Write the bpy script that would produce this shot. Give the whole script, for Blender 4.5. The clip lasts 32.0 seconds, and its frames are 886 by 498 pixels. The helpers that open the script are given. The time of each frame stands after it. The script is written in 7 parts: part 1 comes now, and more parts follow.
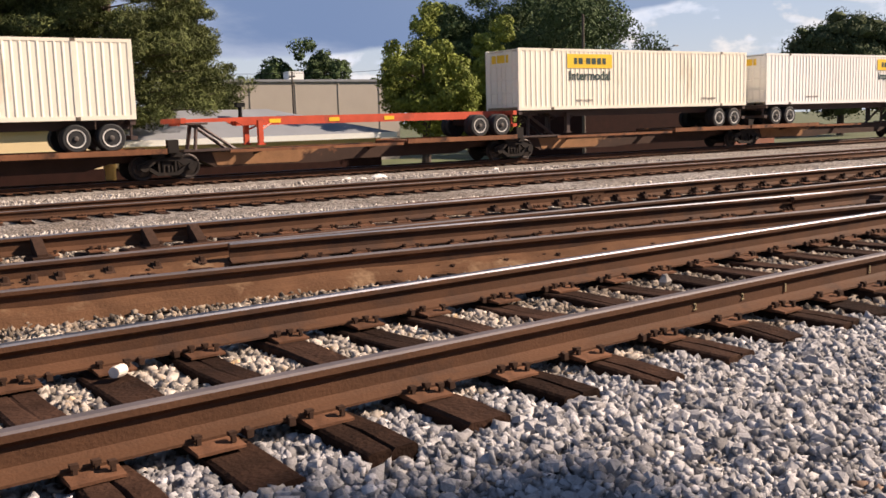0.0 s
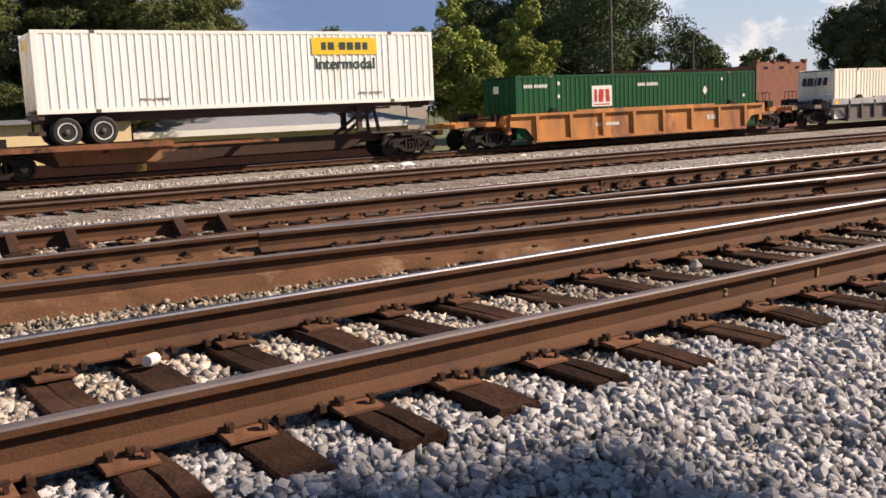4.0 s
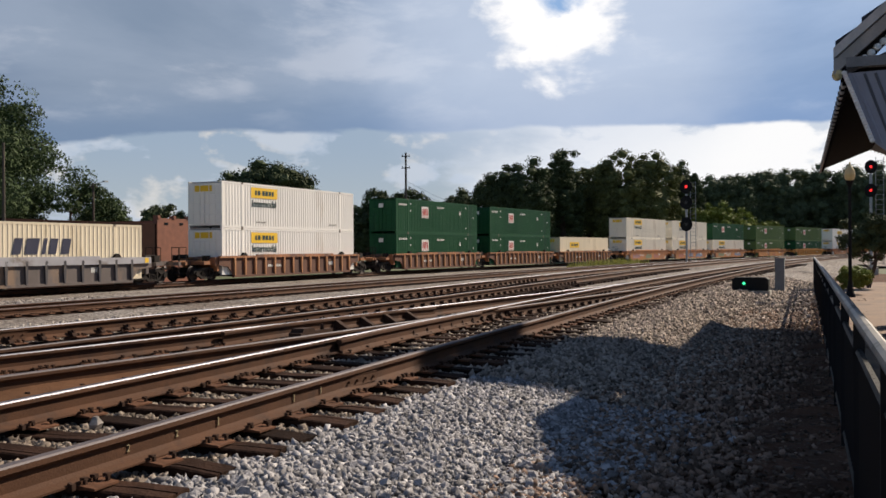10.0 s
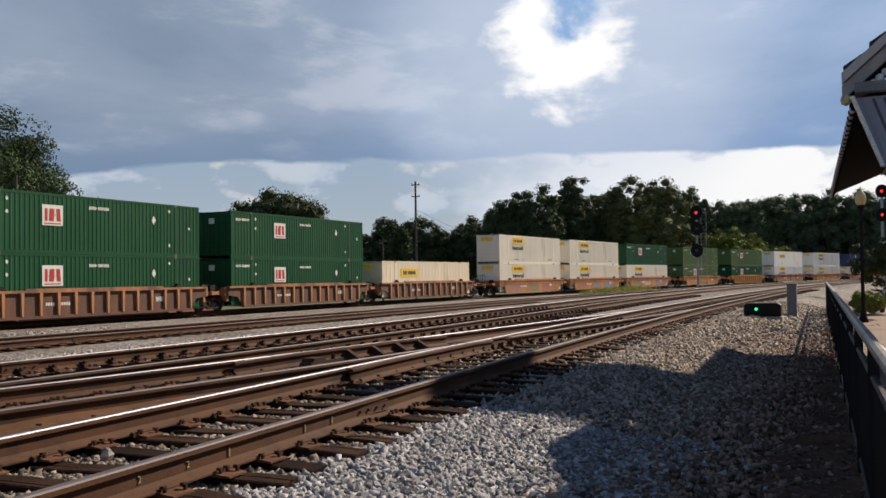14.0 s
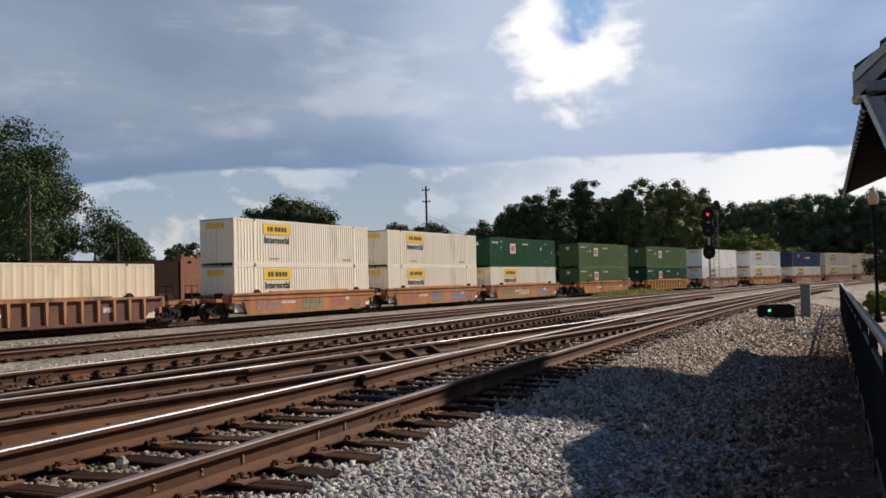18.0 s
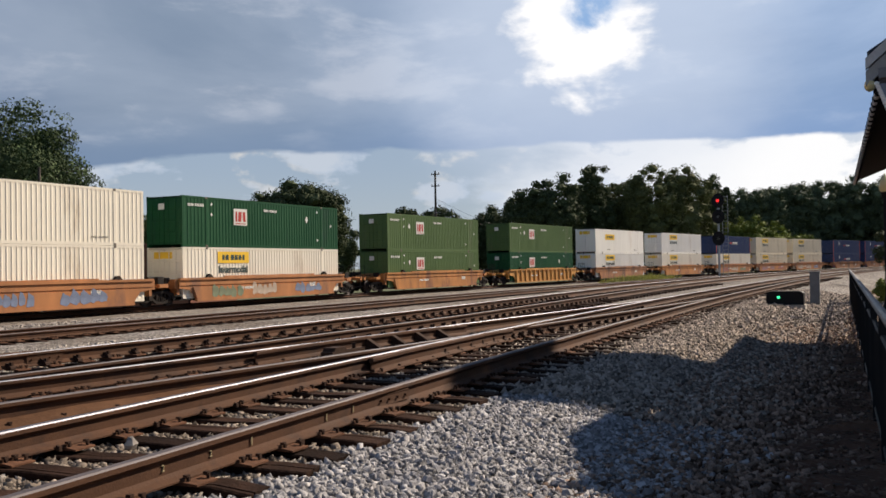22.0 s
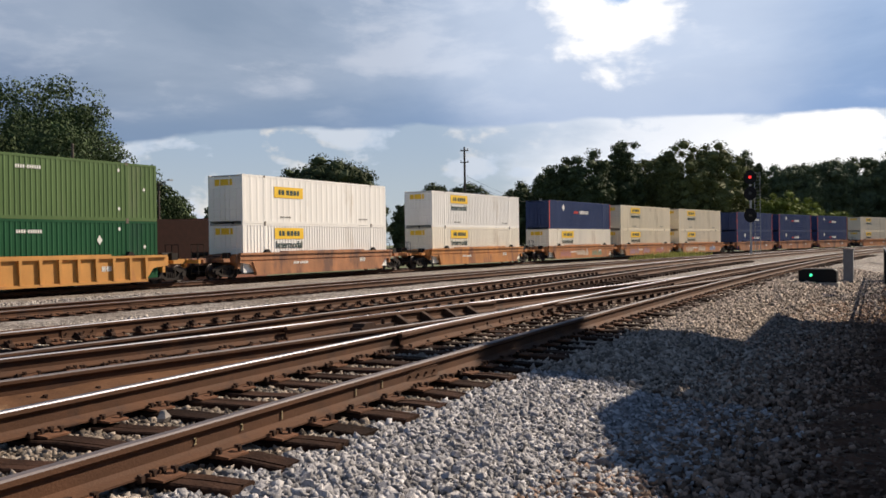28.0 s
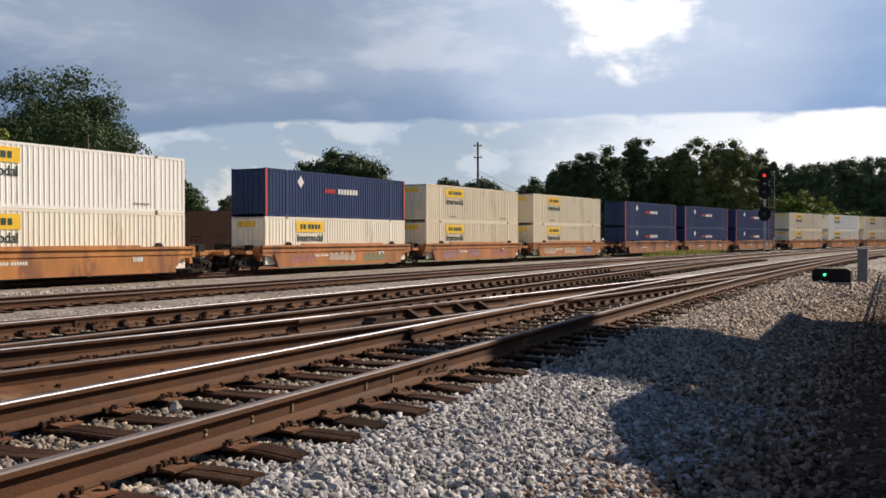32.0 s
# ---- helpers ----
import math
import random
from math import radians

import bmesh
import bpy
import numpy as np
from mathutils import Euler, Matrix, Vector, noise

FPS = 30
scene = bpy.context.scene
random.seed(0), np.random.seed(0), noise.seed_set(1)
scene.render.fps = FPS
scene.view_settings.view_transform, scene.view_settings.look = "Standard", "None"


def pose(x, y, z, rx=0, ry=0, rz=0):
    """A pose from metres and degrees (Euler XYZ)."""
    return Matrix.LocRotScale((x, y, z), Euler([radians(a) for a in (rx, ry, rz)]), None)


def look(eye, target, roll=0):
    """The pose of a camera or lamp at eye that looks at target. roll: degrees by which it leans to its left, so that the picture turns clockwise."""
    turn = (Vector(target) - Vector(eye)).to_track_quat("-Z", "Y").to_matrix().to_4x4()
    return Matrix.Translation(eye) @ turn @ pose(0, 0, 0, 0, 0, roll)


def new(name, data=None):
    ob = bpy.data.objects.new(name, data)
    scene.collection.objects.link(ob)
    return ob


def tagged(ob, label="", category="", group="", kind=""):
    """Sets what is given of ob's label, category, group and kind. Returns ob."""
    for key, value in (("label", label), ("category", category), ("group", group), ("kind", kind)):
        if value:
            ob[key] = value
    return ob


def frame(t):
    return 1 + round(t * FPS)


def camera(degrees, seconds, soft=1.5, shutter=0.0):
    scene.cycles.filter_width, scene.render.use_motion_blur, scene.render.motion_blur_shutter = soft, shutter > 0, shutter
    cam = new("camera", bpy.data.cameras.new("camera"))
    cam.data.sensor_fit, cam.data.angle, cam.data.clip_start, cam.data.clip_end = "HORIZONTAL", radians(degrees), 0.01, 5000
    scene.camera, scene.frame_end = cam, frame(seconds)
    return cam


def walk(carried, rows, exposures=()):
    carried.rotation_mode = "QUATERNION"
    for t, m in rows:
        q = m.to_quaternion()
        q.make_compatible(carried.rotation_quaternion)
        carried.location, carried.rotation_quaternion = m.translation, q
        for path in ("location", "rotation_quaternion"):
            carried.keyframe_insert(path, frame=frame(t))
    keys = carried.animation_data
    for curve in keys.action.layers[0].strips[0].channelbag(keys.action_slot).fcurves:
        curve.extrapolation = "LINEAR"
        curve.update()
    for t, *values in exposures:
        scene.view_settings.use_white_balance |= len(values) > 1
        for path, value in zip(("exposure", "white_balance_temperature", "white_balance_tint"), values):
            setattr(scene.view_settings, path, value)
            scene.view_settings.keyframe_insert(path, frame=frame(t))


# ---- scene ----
SECONDS = 32.0
cam = camera(49.8, SECONDS, soft=1.6)

# pitch, roll and yaw of the standing, turning camera
EYE = (0.0, 0.0, 1.9)
TURNS = [
    (0.0, -7.63, 1.67, -33.48), (0.5, -8.01, 1.67, -33.81), (1.0, -8.32, 1.69, -33.78), (1.5, -8.53, 1.68, -33.62),
    (2.0, -8.76, 1.76, -33.35), (2.5, -8.98, 1.90, -33.09), (4.5, -7.28, 2.40, -31.27), (5.0, -4.57, 2.51, -30.72),
    (5.5, -3.16, 2.69, -30.24), (6.0, -2.92, 2.78, -30.52), (6.5, -2.06, 2.35, -32.84), (7.0, -1.27, 1.91, -36.11),
    (7.3, 0.23, 1.77, -40.49), (7.5, 1.41, -0.20, -48.70), (7.7, 1.45, -0.49, -56.61), (8.0, -0.06, 0.10, -61.77),
    (8.5, -0.65, 0.41, -63.61), (9.0, -0.54, 0.33, -65.10), (9.5, -0.27, 0.32, -66.04), (10.0, -0.01, 0.26, -66.51),
    (10.5, 0.24, 0.27, -66.53), (11.0, 0.48, 0.31, -66.46), (11.5, 0.69, 0.35, -66.34), (12.0, 0.90, 0.43, -66.26),
    (12.5, 1.09, 0.52, -66.14), (13.0, 1.31, 0.57, -66.08), (13.5, 1.50, 0.64, -65.98), (14.0, 1.69, 0.73, -65.89),
    (14.5, 1.89, 0.78, -65.81), (15.0, 2.11, 0.83, -65.72), (15.5, 2.32, 0.84, -65.65), (17.5, 2.68, 1.14, -65.29),
    (18.0, 1.99, 1.39, -65.19), (18.5, 1.30, 1.49, -65.15), (19.0, 0.89, 1.55, -65.13), (19.5, 0.77, 1.51, -65.05),
    (20.0, 0.78, 1.47, -64.98), (20.5, 0.80, 1.38, -64.98), (21.0, 0.84, 1.31, -64.95), (21.5, 0.96, 1.16, -64.81),
    (22.0, 1.07, 0.97, -64.68), (22.5, 1.04, 0.82, -64.56), (23.0, 0.76, 0.79, -64.40), (23.5, 0.20, 0.91, -64.19),
    (24.0, -0.49, 1.08, -63.99), (24.5, -1.10, 1.15, -63.85), (26.5, -0.53, 0.95, -63.54), (27.0, -0.36, 0.90, -63.32),
    (27.5, -0.34, 0.79, -63.12), (28.0, -0.32, 0.81, -62.94), (28.5, -0.29, 0.80, -62.76), (29.0, -0.25, 0.63, -62.66),
    (29.5, -0.18, 0.47, -62.61), (30.0, -0.12, 0.24, -62.60), (30.5, -0.06, 0.10, -62.59), (31.0, -0.05, 0.03, -62.58),
    (31.5, -0.13, 0.00, -62.41), (32.0, -0.62, 0.12, -62.20),
]

walk(cam, [(t, pose(*EYE, 90 + p, r, y)) for t, p, r, y in TURNS],
     exposures=[(0.0, 0.78, 6950, 19), (2.0, 0.9, 6650, 15), (4.5, 0.74, 6850, 17), (6.0, 0.84, 6650, 13), (7.0, 1.11, 6700, 13), (7.5, 0.81, 6650, 12), (8.2, 0.46, 6550, 12), (9.0, 0.28, 6550, 12), (17.5, 0.23, 6550, 12), (18.0, 0.23, 6550, 12), (19.0, 0.36, 6550, 12), (20.0, 0.4, 6550, 12), (21.0, 0.36, 6550, 12), (22.0, 0.29, 6550, 12), (23.0, 0.28, 6580, 12), (24.0, 0.45, 6600, 12), (24.5, 0.5, 6600, 12), (27.0, 0.45, 6600, 12), (32.0, 0.41, 6600, 12)])

# ---- light ----
SUN_AZ, SUN_EL = 115.0, 36.0      # azimuth clockwise from +y, elevation
sun_from = Vector((math.sin(radians(SUN_AZ)) * math.cos(radians(SUN_EL)),
                   math.cos(radians(SUN_AZ)) * math.cos(radians(SUN_EL)), math.sin(radians(SUN_EL))))
sun = new("sun", bpy.data.lights.new("sun", "SUN"))
sun.data.energy, sun.data.angle, sun.data.color = 5.4, radians(0.6), (1.0, 0.87, 0.7)
sun.matrix_world = look(sun_from * 50, (0, 0, 0))


def build_world():
    w = bpy.data.worlds.new("sky")
    w.use_nodes = True
    scene.world = w
    nt = w.node_tree
    n, l = nt.nodes, nt.links
    n.clear()
    out = n.new("ShaderNodeOutputWorld")
    bg = n.new("ShaderNodeBackground")
    sky = n.new("ShaderNodeTexSky")
    sky.sky_type, sky.sun_disc = "NISHITA", False
    sky.sun_elevation, sky.sun_rotation = radians(SUN_EL), radians(SUN_AZ)
    sky.air_density, sky.dust_density, sky.ozone_density = 1.0, 0.6, 2.0
    tc = n.new("ShaderNodeTexCoord")

    def math_node(op, a, b=None, c=None):
        m = n.new("ShaderNodeMath")
        m.operation = op
        for i, v in enumerate((a, b, c)):
            if v is None:
                continue
            if isinstance(v, (int, float)):
                m.inputs[i].default_value = v
            else:
                l.new(v, m.inputs[i])
        return m.outputs[0]

    def ramp(v, a, b):
        r = n.new("ShaderNodeMapRange")
        r.interpolation_type = "SMOOTHSTEP"
        r.inputs[1].default_value, r.inputs[2].default_value = a, b
        l.new(v, r.inputs[0])
        return r.outputs[0]

    def mix(f, a, b):
        m = n.new("ShaderNodeMix")
        m.data_type = "RGBA"
        l.new(f, m.inputs[0])
        for i, v in ((6, a), (7, b)):
            if isinstance(v, tuple):
                m.inputs[i].default_value = (*v, 1)
            else:
                l.new(v, m.inputs[i])
        return m.outputs[2]

    sep = n.new("ShaderNodeSeparateXYZ")
    l.new(tc.outputs["Generated"], sep.inputs[0])
    z = sep.outputs[2]

    def cloud(vec, scale, detail, rough, off, dist=0.0):
        mp = n.new("ShaderNodeMapping")
        mp.inputs[1].default_value = off
        l.new(vec, mp.inputs[0])
        t = n.new("ShaderNodeTexNoise")
        t.inputs["Scale"].default_value, t.inputs["Detail"].default_value = scale, detail
        t.inputs["Roughness"].default_value, t.inputs["Distortion"].default_value = rough, dist
        l.new(mp.outputs[0], t.inputs["Vector"])
        return t.outputs["Fac"]

    # stretched along the horizon
    st = n.new("ShaderNodeMapping")
    st.inputs[3].default_value = (1.0, 1.0, 3.0)
    l.new(tc.outputs["Generated"], st.inputs[0])
    vec = st.outputs[0]
    big = cloud(vec, 2.4, 8, 0.55, (3.1, 1.7, 0.4), 0.25)
    puff = cloud(vec, 7.0, 9, 0.58, (0.4, 0.2, 0.9), 0.15)
    rs = n.new("ShaderNodeMapping")
    rs.inputs[3].default_value = (1.0, 1.0, 1.5)
    l.new(tc.outputs["Generated"], rs.inputs[0])
    fleck = cloud(rs.outputs[0], 13.0, 8, 0.55, (5.4, 1.2, 2.9), 0.2)

    def towards(bearing, el):
        dot = n.new("ShaderNodeVectorMath")
        dot.operation = "DOT_PRODUCT"
        l.new(tc.outputs["Generated"], dot.inputs[0])
        dot.inputs[1].default_value = Vector((math.sin(radians(bearing)), math.cos(radians(bearing)), math.tan(radians(el)))).normalized()
        return dot.outputs["Value"]

    def wob(v, tex, amount):
        return math_node("ADD", v, math_node("MULTIPLY", math_node("SUBTRACT", tex, 0.5), amount))

    north = sep.outputs[1]
    under = math_node("SUBTRACT", 0.122, math_node("MULTIPLY", ramp(north, 0.55, 0.9), 0.048))
    edge = wob(wob(math_node("SUBTRACT", z, under), big, 0.03), puff, 0.02)
    band = ramp(wob(edge, fleck, 0.008), -0.002, 0.004)                       # underside of the cloud deck
    pale = mix(ramp(z, 0.02, 0.12), (5.6, 6.6, 7.4), (4.6, 5.9, 7.6))
    pale = mix(math_node("MULTIPLY", ramp(z, -0.2, 0.6), 0.5), pale, sky.outputs[0])
    low = mix(math_node("MULTIPLY", ramp(wob(fleck, puff, 0.35), 0.5, 0.62), 0.85), pale, (9.6, 9.5, 9.1))
    bright = ramp(wob(towards(84, 4), puff, 0.06), 0.955, 0.99)
    low = mix(bright, low, (13.2, 13.4, 13.4))
    low = mix(math_node("MULTIPLY", ramp(wob(puff, fleck, 0.8), 0.52, 0.62), 0.7), low, (6.6, 7.9, 9.6))
    right = ramp(north, 0.62, 0.22)
    top = mix(ramp(big, 0.36, 0.64), mix(right, (3.0, 4.0, 5.5), (3.3, 4.9, 7.7)), mix(right, (4.3, 5.3, 6.8), (5.2, 6.9, 9.7)))
    top = mix(ramp(wob(puff, big, 0.6), 0.54, 0.74), top, mix(right, (6.0, 6.8, 8.1), (7.6, 8.9, 11.0)))
    top = mix(math_node("MULTIPLY", ramp(edge, 0.06, 0.0), 0.8), top, mix(right, (2.5, 3.7, 5.6), (2.9, 4.6, 7.8)))
    blue = mix(ramp(wob(big, puff, 0.5), 0.5, 0.78), (1.75, 2.75, 4.7), (4.2, 5.2, 6.8))
    top = mix(ramp(north, 0.9, 0.68), blue, top)
    col = mix(band, low, top)
    glow = wob(wob(towards(73.6, 13.6), fleck, 0.01), puff, 0.008)
    col = mix(math_node("MULTIPLY", ramp(glow, 0.972, 0.997), 0.6), col, (8.2, 9.3, 11.0))
    col = mix(ramp(glow, 0.9966, 0.9994), col, (15.0, 14.9, 14.6))
    hole = wob(towards(74.3, 16.2), fleck, 0.004)
    col = mix(ramp(hole, 0.9990, 1.0), col, (3.8, 6.2, 10.0))
    # clear blue overhead
    col = mix(ramp(z, 0.3, 0.55), col, mix(ramp(big, 0.55, 0.8), (0.8, 1.5, 2.9), (2.2, 2.8, 3.8)))
    # clear sky to the south, where the sun stands
    col = mix(ramp(north, -0.25, -0.6), col, (1.6, 2.5, 4.1))
    col = mix(math_node("MULTIPLY", ramp(z, 0.0, -0.02), 1.0), col, (1.2, 1.2, 1.1))
    l.new(col, bg.inputs[0])
    bg.inputs[1].default_value = 0.061
    l.new(bg.outputs[0], out.inputs[0])


build_world()


# ---- materials ----
def material(name, colour, rough=0.6, metal=0.0, vary=0.25, scale=3.0, bump=0.2, fine=60.0, second=None, amount=0.5, streak=0.0, island=False, coat=0.0, space="Object", spec=0.5, each=0.0):
    m = bpy.data.materials.new(name)
    m.use_nodes = True
    nt = m.node_tree
    n, l = nt.nodes, nt.links
    b = n["Principled BSDF"]
    tc = n.new("ShaderNodeTexCoord")
    vec = tc.outputs[space]
    if streak:
        mp = n.new("ShaderNodeMapping")
        mp.inputs[3].default_value = (1, 1, streak)
        l.new(vec, mp.inputs[0])
        vec = mp.outputs[0]
    t1, t2 = n.new("ShaderNodeTexNoise"), n.new("ShaderNodeTexNoise")
    t1.inputs["Scale"].default_value, t1.inputs["Detail"].default_value = scale, 6
    t2.inputs["Scale"].default_value, t2.inputs["Detail"].default_value = fine, 3
    l.new(vec, t1.inputs["Vector"])
    l.new(tc.outputs[space], t2.inputs["Vector"])
    c1 = n.new("ShaderNodeMix")
    c1.data_type = "RGBA"
    dark = tuple(c * (1 - vary) for c in colour)
    lite = tuple(min(1, c * (1 + vary)) for c in colour)
    c1.inputs[6].default_value, c1.inputs[7].default_value = (*dark, 1), (*lite, 1)
    add = n.new("ShaderNodeMath")
    add.operation = "MULTIPLY_ADD"
    l.new(t2.outputs["Fac"], add.inputs[0])
    add.inputs[1].default_value = 0.35
    l.new(t1.outputs["Fac"], add.inputs[2])
    sub = n.new("ShaderNodeMapRange")
    sub.inputs[1].default_value, sub.inputs[2].default_value = 0.4, 0.95
    l.new(add.outputs[0], sub.inputs[0])
    l.new(sub.outputs[0], c1.inputs[0])
    col = c1.outputs[2]
    if second:
        t3 = n.new("ShaderNodeTexNoise")
        t3.inputs["Scale"].default_value, t3.inputs["Detail"].default_value, t3.inputs["Roughness"].default_value = scale * 0.6, 8, 0.65
        mp3 = n.new("ShaderNodeMapping")
        mp3.inputs[1].default_value = (7, 3, 5)
        l.new(vec, mp3.inputs[0])
        l.new(mp3.outputs[0], t3.inputs["Vector"])
        r3 = n.new("ShaderNodeMapRange")
        r3.inputs[1].default_value, r3.inputs[2].default_value = 0.68 - 0.3 * amount, 0.78 - 0.3 * amount
        l.new(t3.outputs["Fac"], r3.inputs[0])
        c2 = n.new("ShaderNodeMix")
        c2.data_type = "RGBA"
        l.new(r3.outputs[0], c2.inputs[0])
        l.new(col, c2.inputs[6])
        c2.inputs[7].default_value = (*second, 1)
        col = c2.outputs[2]
    if island or each:
        g = n.new("ShaderNodeNewGeometry" if island else "ShaderNodeObjectInfo")
        v = g.outputs["Random Per Island" if island else "Random"]
        hs = n.new("ShaderNodeHueSaturation")
        mr = n.new("ShaderNodeMapRange")
        k = each or 0.5
        mr.inputs[3].default_value, mr.inputs[4].default_value = 1 - k, 1 + k
        l.new(v, mr.inputs[0])
        l.new(mr.outputs[0], hs.inputs["Value"])
        l.new(col, hs.inputs["Color"])
        col = hs.outputs[0]
    l.new(col, b.inputs["Base Color"])
    rr = n.new("ShaderNodeMapRange")
    rr.inputs[3].default_value, rr.inputs[4].default_value = max(0.03, rough - 0.12), min(1, rough + 0.12)
    l.new(t1.outputs["Fac"], rr.inputs[0])
    l.new(rr.outputs[0], b.inputs["Roughness"])
    b.inputs["Metallic"].default_value = metal
    b.inputs["Specular IOR Level"].default_value = spec
    b.inputs["Coat Weight"].default_value = coat
    if bump:
        bp = n.new("ShaderNodeBump")
        bp.inputs["Strength"].default_value, bp.inputs["Distance"].default_value = bump, 0.01
        l.new(t2.outputs["Fac"], bp.inputs["Height"])
        l.new(bp.outputs[0], b.inputs["Normal"])
    return m


def plain(name, colour, rough=0.5, metal=0.0, glow=0.0):
    m = bpy.data.materials.new(name)
    m.use_nodes = True
    b = m.node_tree.nodes["Principled BSDF"]
    b.inputs["Base Color"].default_value, b.inputs["Roughness"].default_value, b.inputs["Metallic"].default_value = (*colour, 1), rough, metal
    if glow:
        b.inputs["Emission Color"].default_value, b.inputs["Emission Strength"].default_value = (*colour, 1), glow
    return m


def gravel_material():
    m = material("gravel", (0.3, 0.285, 0.27), 0.95, vary=0.3, scale=1.2, bump=0.0, space="Generated")
    nt = m.node_tree
    n, l = nt.nodes, nt.links
    b = n["Principled BSDF"]
    geo = n.new("ShaderNodeNewGeometry")
    vo = n.new("ShaderNodeTexVoronoi")
    vo.inputs["Scale"].default_value = 17.0
    l.new(geo.outputs["Position"], vo.inputs["Vector"])
    bw = n.new("ShaderNodeSeparateColor")
    l.new(vo.outputs["Color"], bw.inputs[0])
    cr = n.new("ShaderNodeValToRGB")
    e = cr.color_ramp.elements
    e[0].position, e[0].color = 0.0, (0.07, 0.061, 0.053, 1)
    e[1].position, e[1].color = 1.0, (0.4, 0.362, 0.33, 1)
    k = e.new(0.45)
    k.color = (0.21, 0.183, 0.16, 1)
    l.new(bw.outputs[0], cr.inputs[0])
    big = n.new("ShaderNodeTexNoise")
    big.inputs["Scale"].default_value, big.inputs["Detail"].default_value = 0.35, 6
    l.new(geo.outputs["Position"], big.inputs["Vector"])
    mul = n.new("ShaderNodeMix")
    mul.data_type, mul.blend_type = "RGBA", "MULTIPLY"
    mul.inputs[0].default_value = 1.0
    cr2 = n.new("ShaderNodeValToRGB")
    cr2.color_ramp.elements[0].position, cr2.color_ramp.elements[0].color = 0.3, (0.62, 0.55, 0.48, 1)
    cr2.color_ramp.elements[1].position, cr2.color_ramp.elements[1].color = 0.65, (1, 1, 1, 1)
    l.new(big.outputs["Fac"], cr2.inputs[0])
    l.new(cr.outputs[0], mul.inputs[6])
    l.new(cr2.outputs[0], mul.inputs[7])
    l.new(mul.outputs[2], b.inputs["Base Color"])
    bp = n.new("ShaderNodeBump")
    bp.inputs["Strength"].default_value, bp.inputs["Distance"].default_value = 1.0, 0.04
    bp.invert = True
    l.new(vo.outputs["Distance"], bp.inputs["Height"])
    l.new(bp.outputs[0], b.inputs["Normal"])
    return m


GRAVEL = gravel_material()
STONE = material("ballast_stone", (0.29, 0.28, 0.285), 0.95, vary=0.3, scale=14, fine=90, bump=0.6, island=True, each=0.6, spec=0.2)
BROWNSTONE = material("rust_stained_stone", (0.2, 0.155, 0.115), 0.92, vary=0.35, scale=5, fine=50, bump=0.3, island=True, each=0.65, second=(0.36, 0.32, 0.27), amount=0.55)
GAUGESTONE = material("tan_white_ballast_stone", (0.32, 0.28, 0.245), 0.92, vary=0.3, scale=12, fine=80, bump=0.4, island=True, each=0.55, spec=0.15, second=(0.36, 0.25, 0.15), amount=0.35)
# brownish stone with the backlit, shadowed look put into its colour
MIDSTONE = material("backlit_brown_grey_stone", (0.195, 0.16, 0.13), 0.95, vary=0.35, scale=9, fine=70, bump=0.4, island=True, each=0.65, spec=0.1, second=(0.3, 0.27, 0.24), amount=0.5)
WARMSTONE = material("warm_grey_ballast_stone", (0.295, 0.245, 0.205), 0.92, vary=0.3, scale=9, fine=70, bump=0.3, island=True, each=0.7, spec=0.15)
EDGESTONE = material("soil_stained_edge_stone", (0.22, 0.15, 0.112), 0.95, vary=0.35, scale=7, fine=60, bump=0.3, island=True, each=0.7, spec=0.1, second=(0.26, 0.21, 0.17), amount=0.35)
SOILSTONE = material("soil_stained_chips", (0.11, 0.075, 0.055), 0.92, vary=0.35, scale=5, fine=50, bump=0.3, island=True, each=0.65, spec=0.1)
TANSTONE = material("tan_grey_gravel", (0.37, 0.33, 0.295), 0.92, vary=0.35, scale=5, fine=50, bump=0.3, island=True, each=0.6)
LITTER = material("dry_brown_leaves", (0.11, 0.06, 0.035), 0.85, vary=0.4, scale=9, fine=60, bump=0.2, island=True, each=0.6)
DIRT = material("dirt", (0.1, 0.052, 0.033), 0.97, vary=0.6, scale=2.2, fine=26, bump=1.0, second=(0.1, 0.065, 0.045), amount=0.4, spec=0.1)
GRASS_GROUND = material("grass_ground", (0.075, 0.09, 0.035), 0.95, vary=0.4, scale=0.3, fine=9, bump=0.8, second=(0.16, 0.13, 0.08), amount=0.4)
RAIL = material("rail_rust", (0.08, 0.037, 0.0195), 0.82, vary=0.3, scale=2.5, fine=70, bump=0.3, second=(0.055, 0.028, 0.018), amount=0.5, spec=0.2)
HEAD = material("rail_head", (0.15, 0.15, 0.17), 0.5, metal=1.0, vary=0.45, scale=0.9, fine=40, bump=0.05)
HEAD_DULL = material("rail_head_dull", (0.11, 0.092, 0.095), 0.68, metal=0.3, vary=0.3, scale=3, fine=60, bump=0.1)
TIE = material("creosote_tie", (0.032, 0.0165, 0.011), 0.92, vary=0.6, scale=4, fine=38, bump=1.0, second=(0.085, 0.046, 0.029), amount=0.34, each=0.5, spec=0.08)
RUSTDUST = material("rust_brown_dirt", (0.11, 0.056, 0.031), 0.95, vary=0.35, scale=3.5, fine=45, bump=0.6, second=(0.2, 0.125, 0.075), amount=0.4, spec=0.1)
PLATE = material("rusty_plate", (0.12, 0.055, 0.03), 0.85, vary=0.4, scale=14, fine=90, bump=0.3, each=0.25, spec=0.2)
SPIKE = material("rusty_spike", (0.045, 0.024, 0.016), 0.85, vary=0.4, scale=20, fine=90, bump=0.2, spec=0.15)
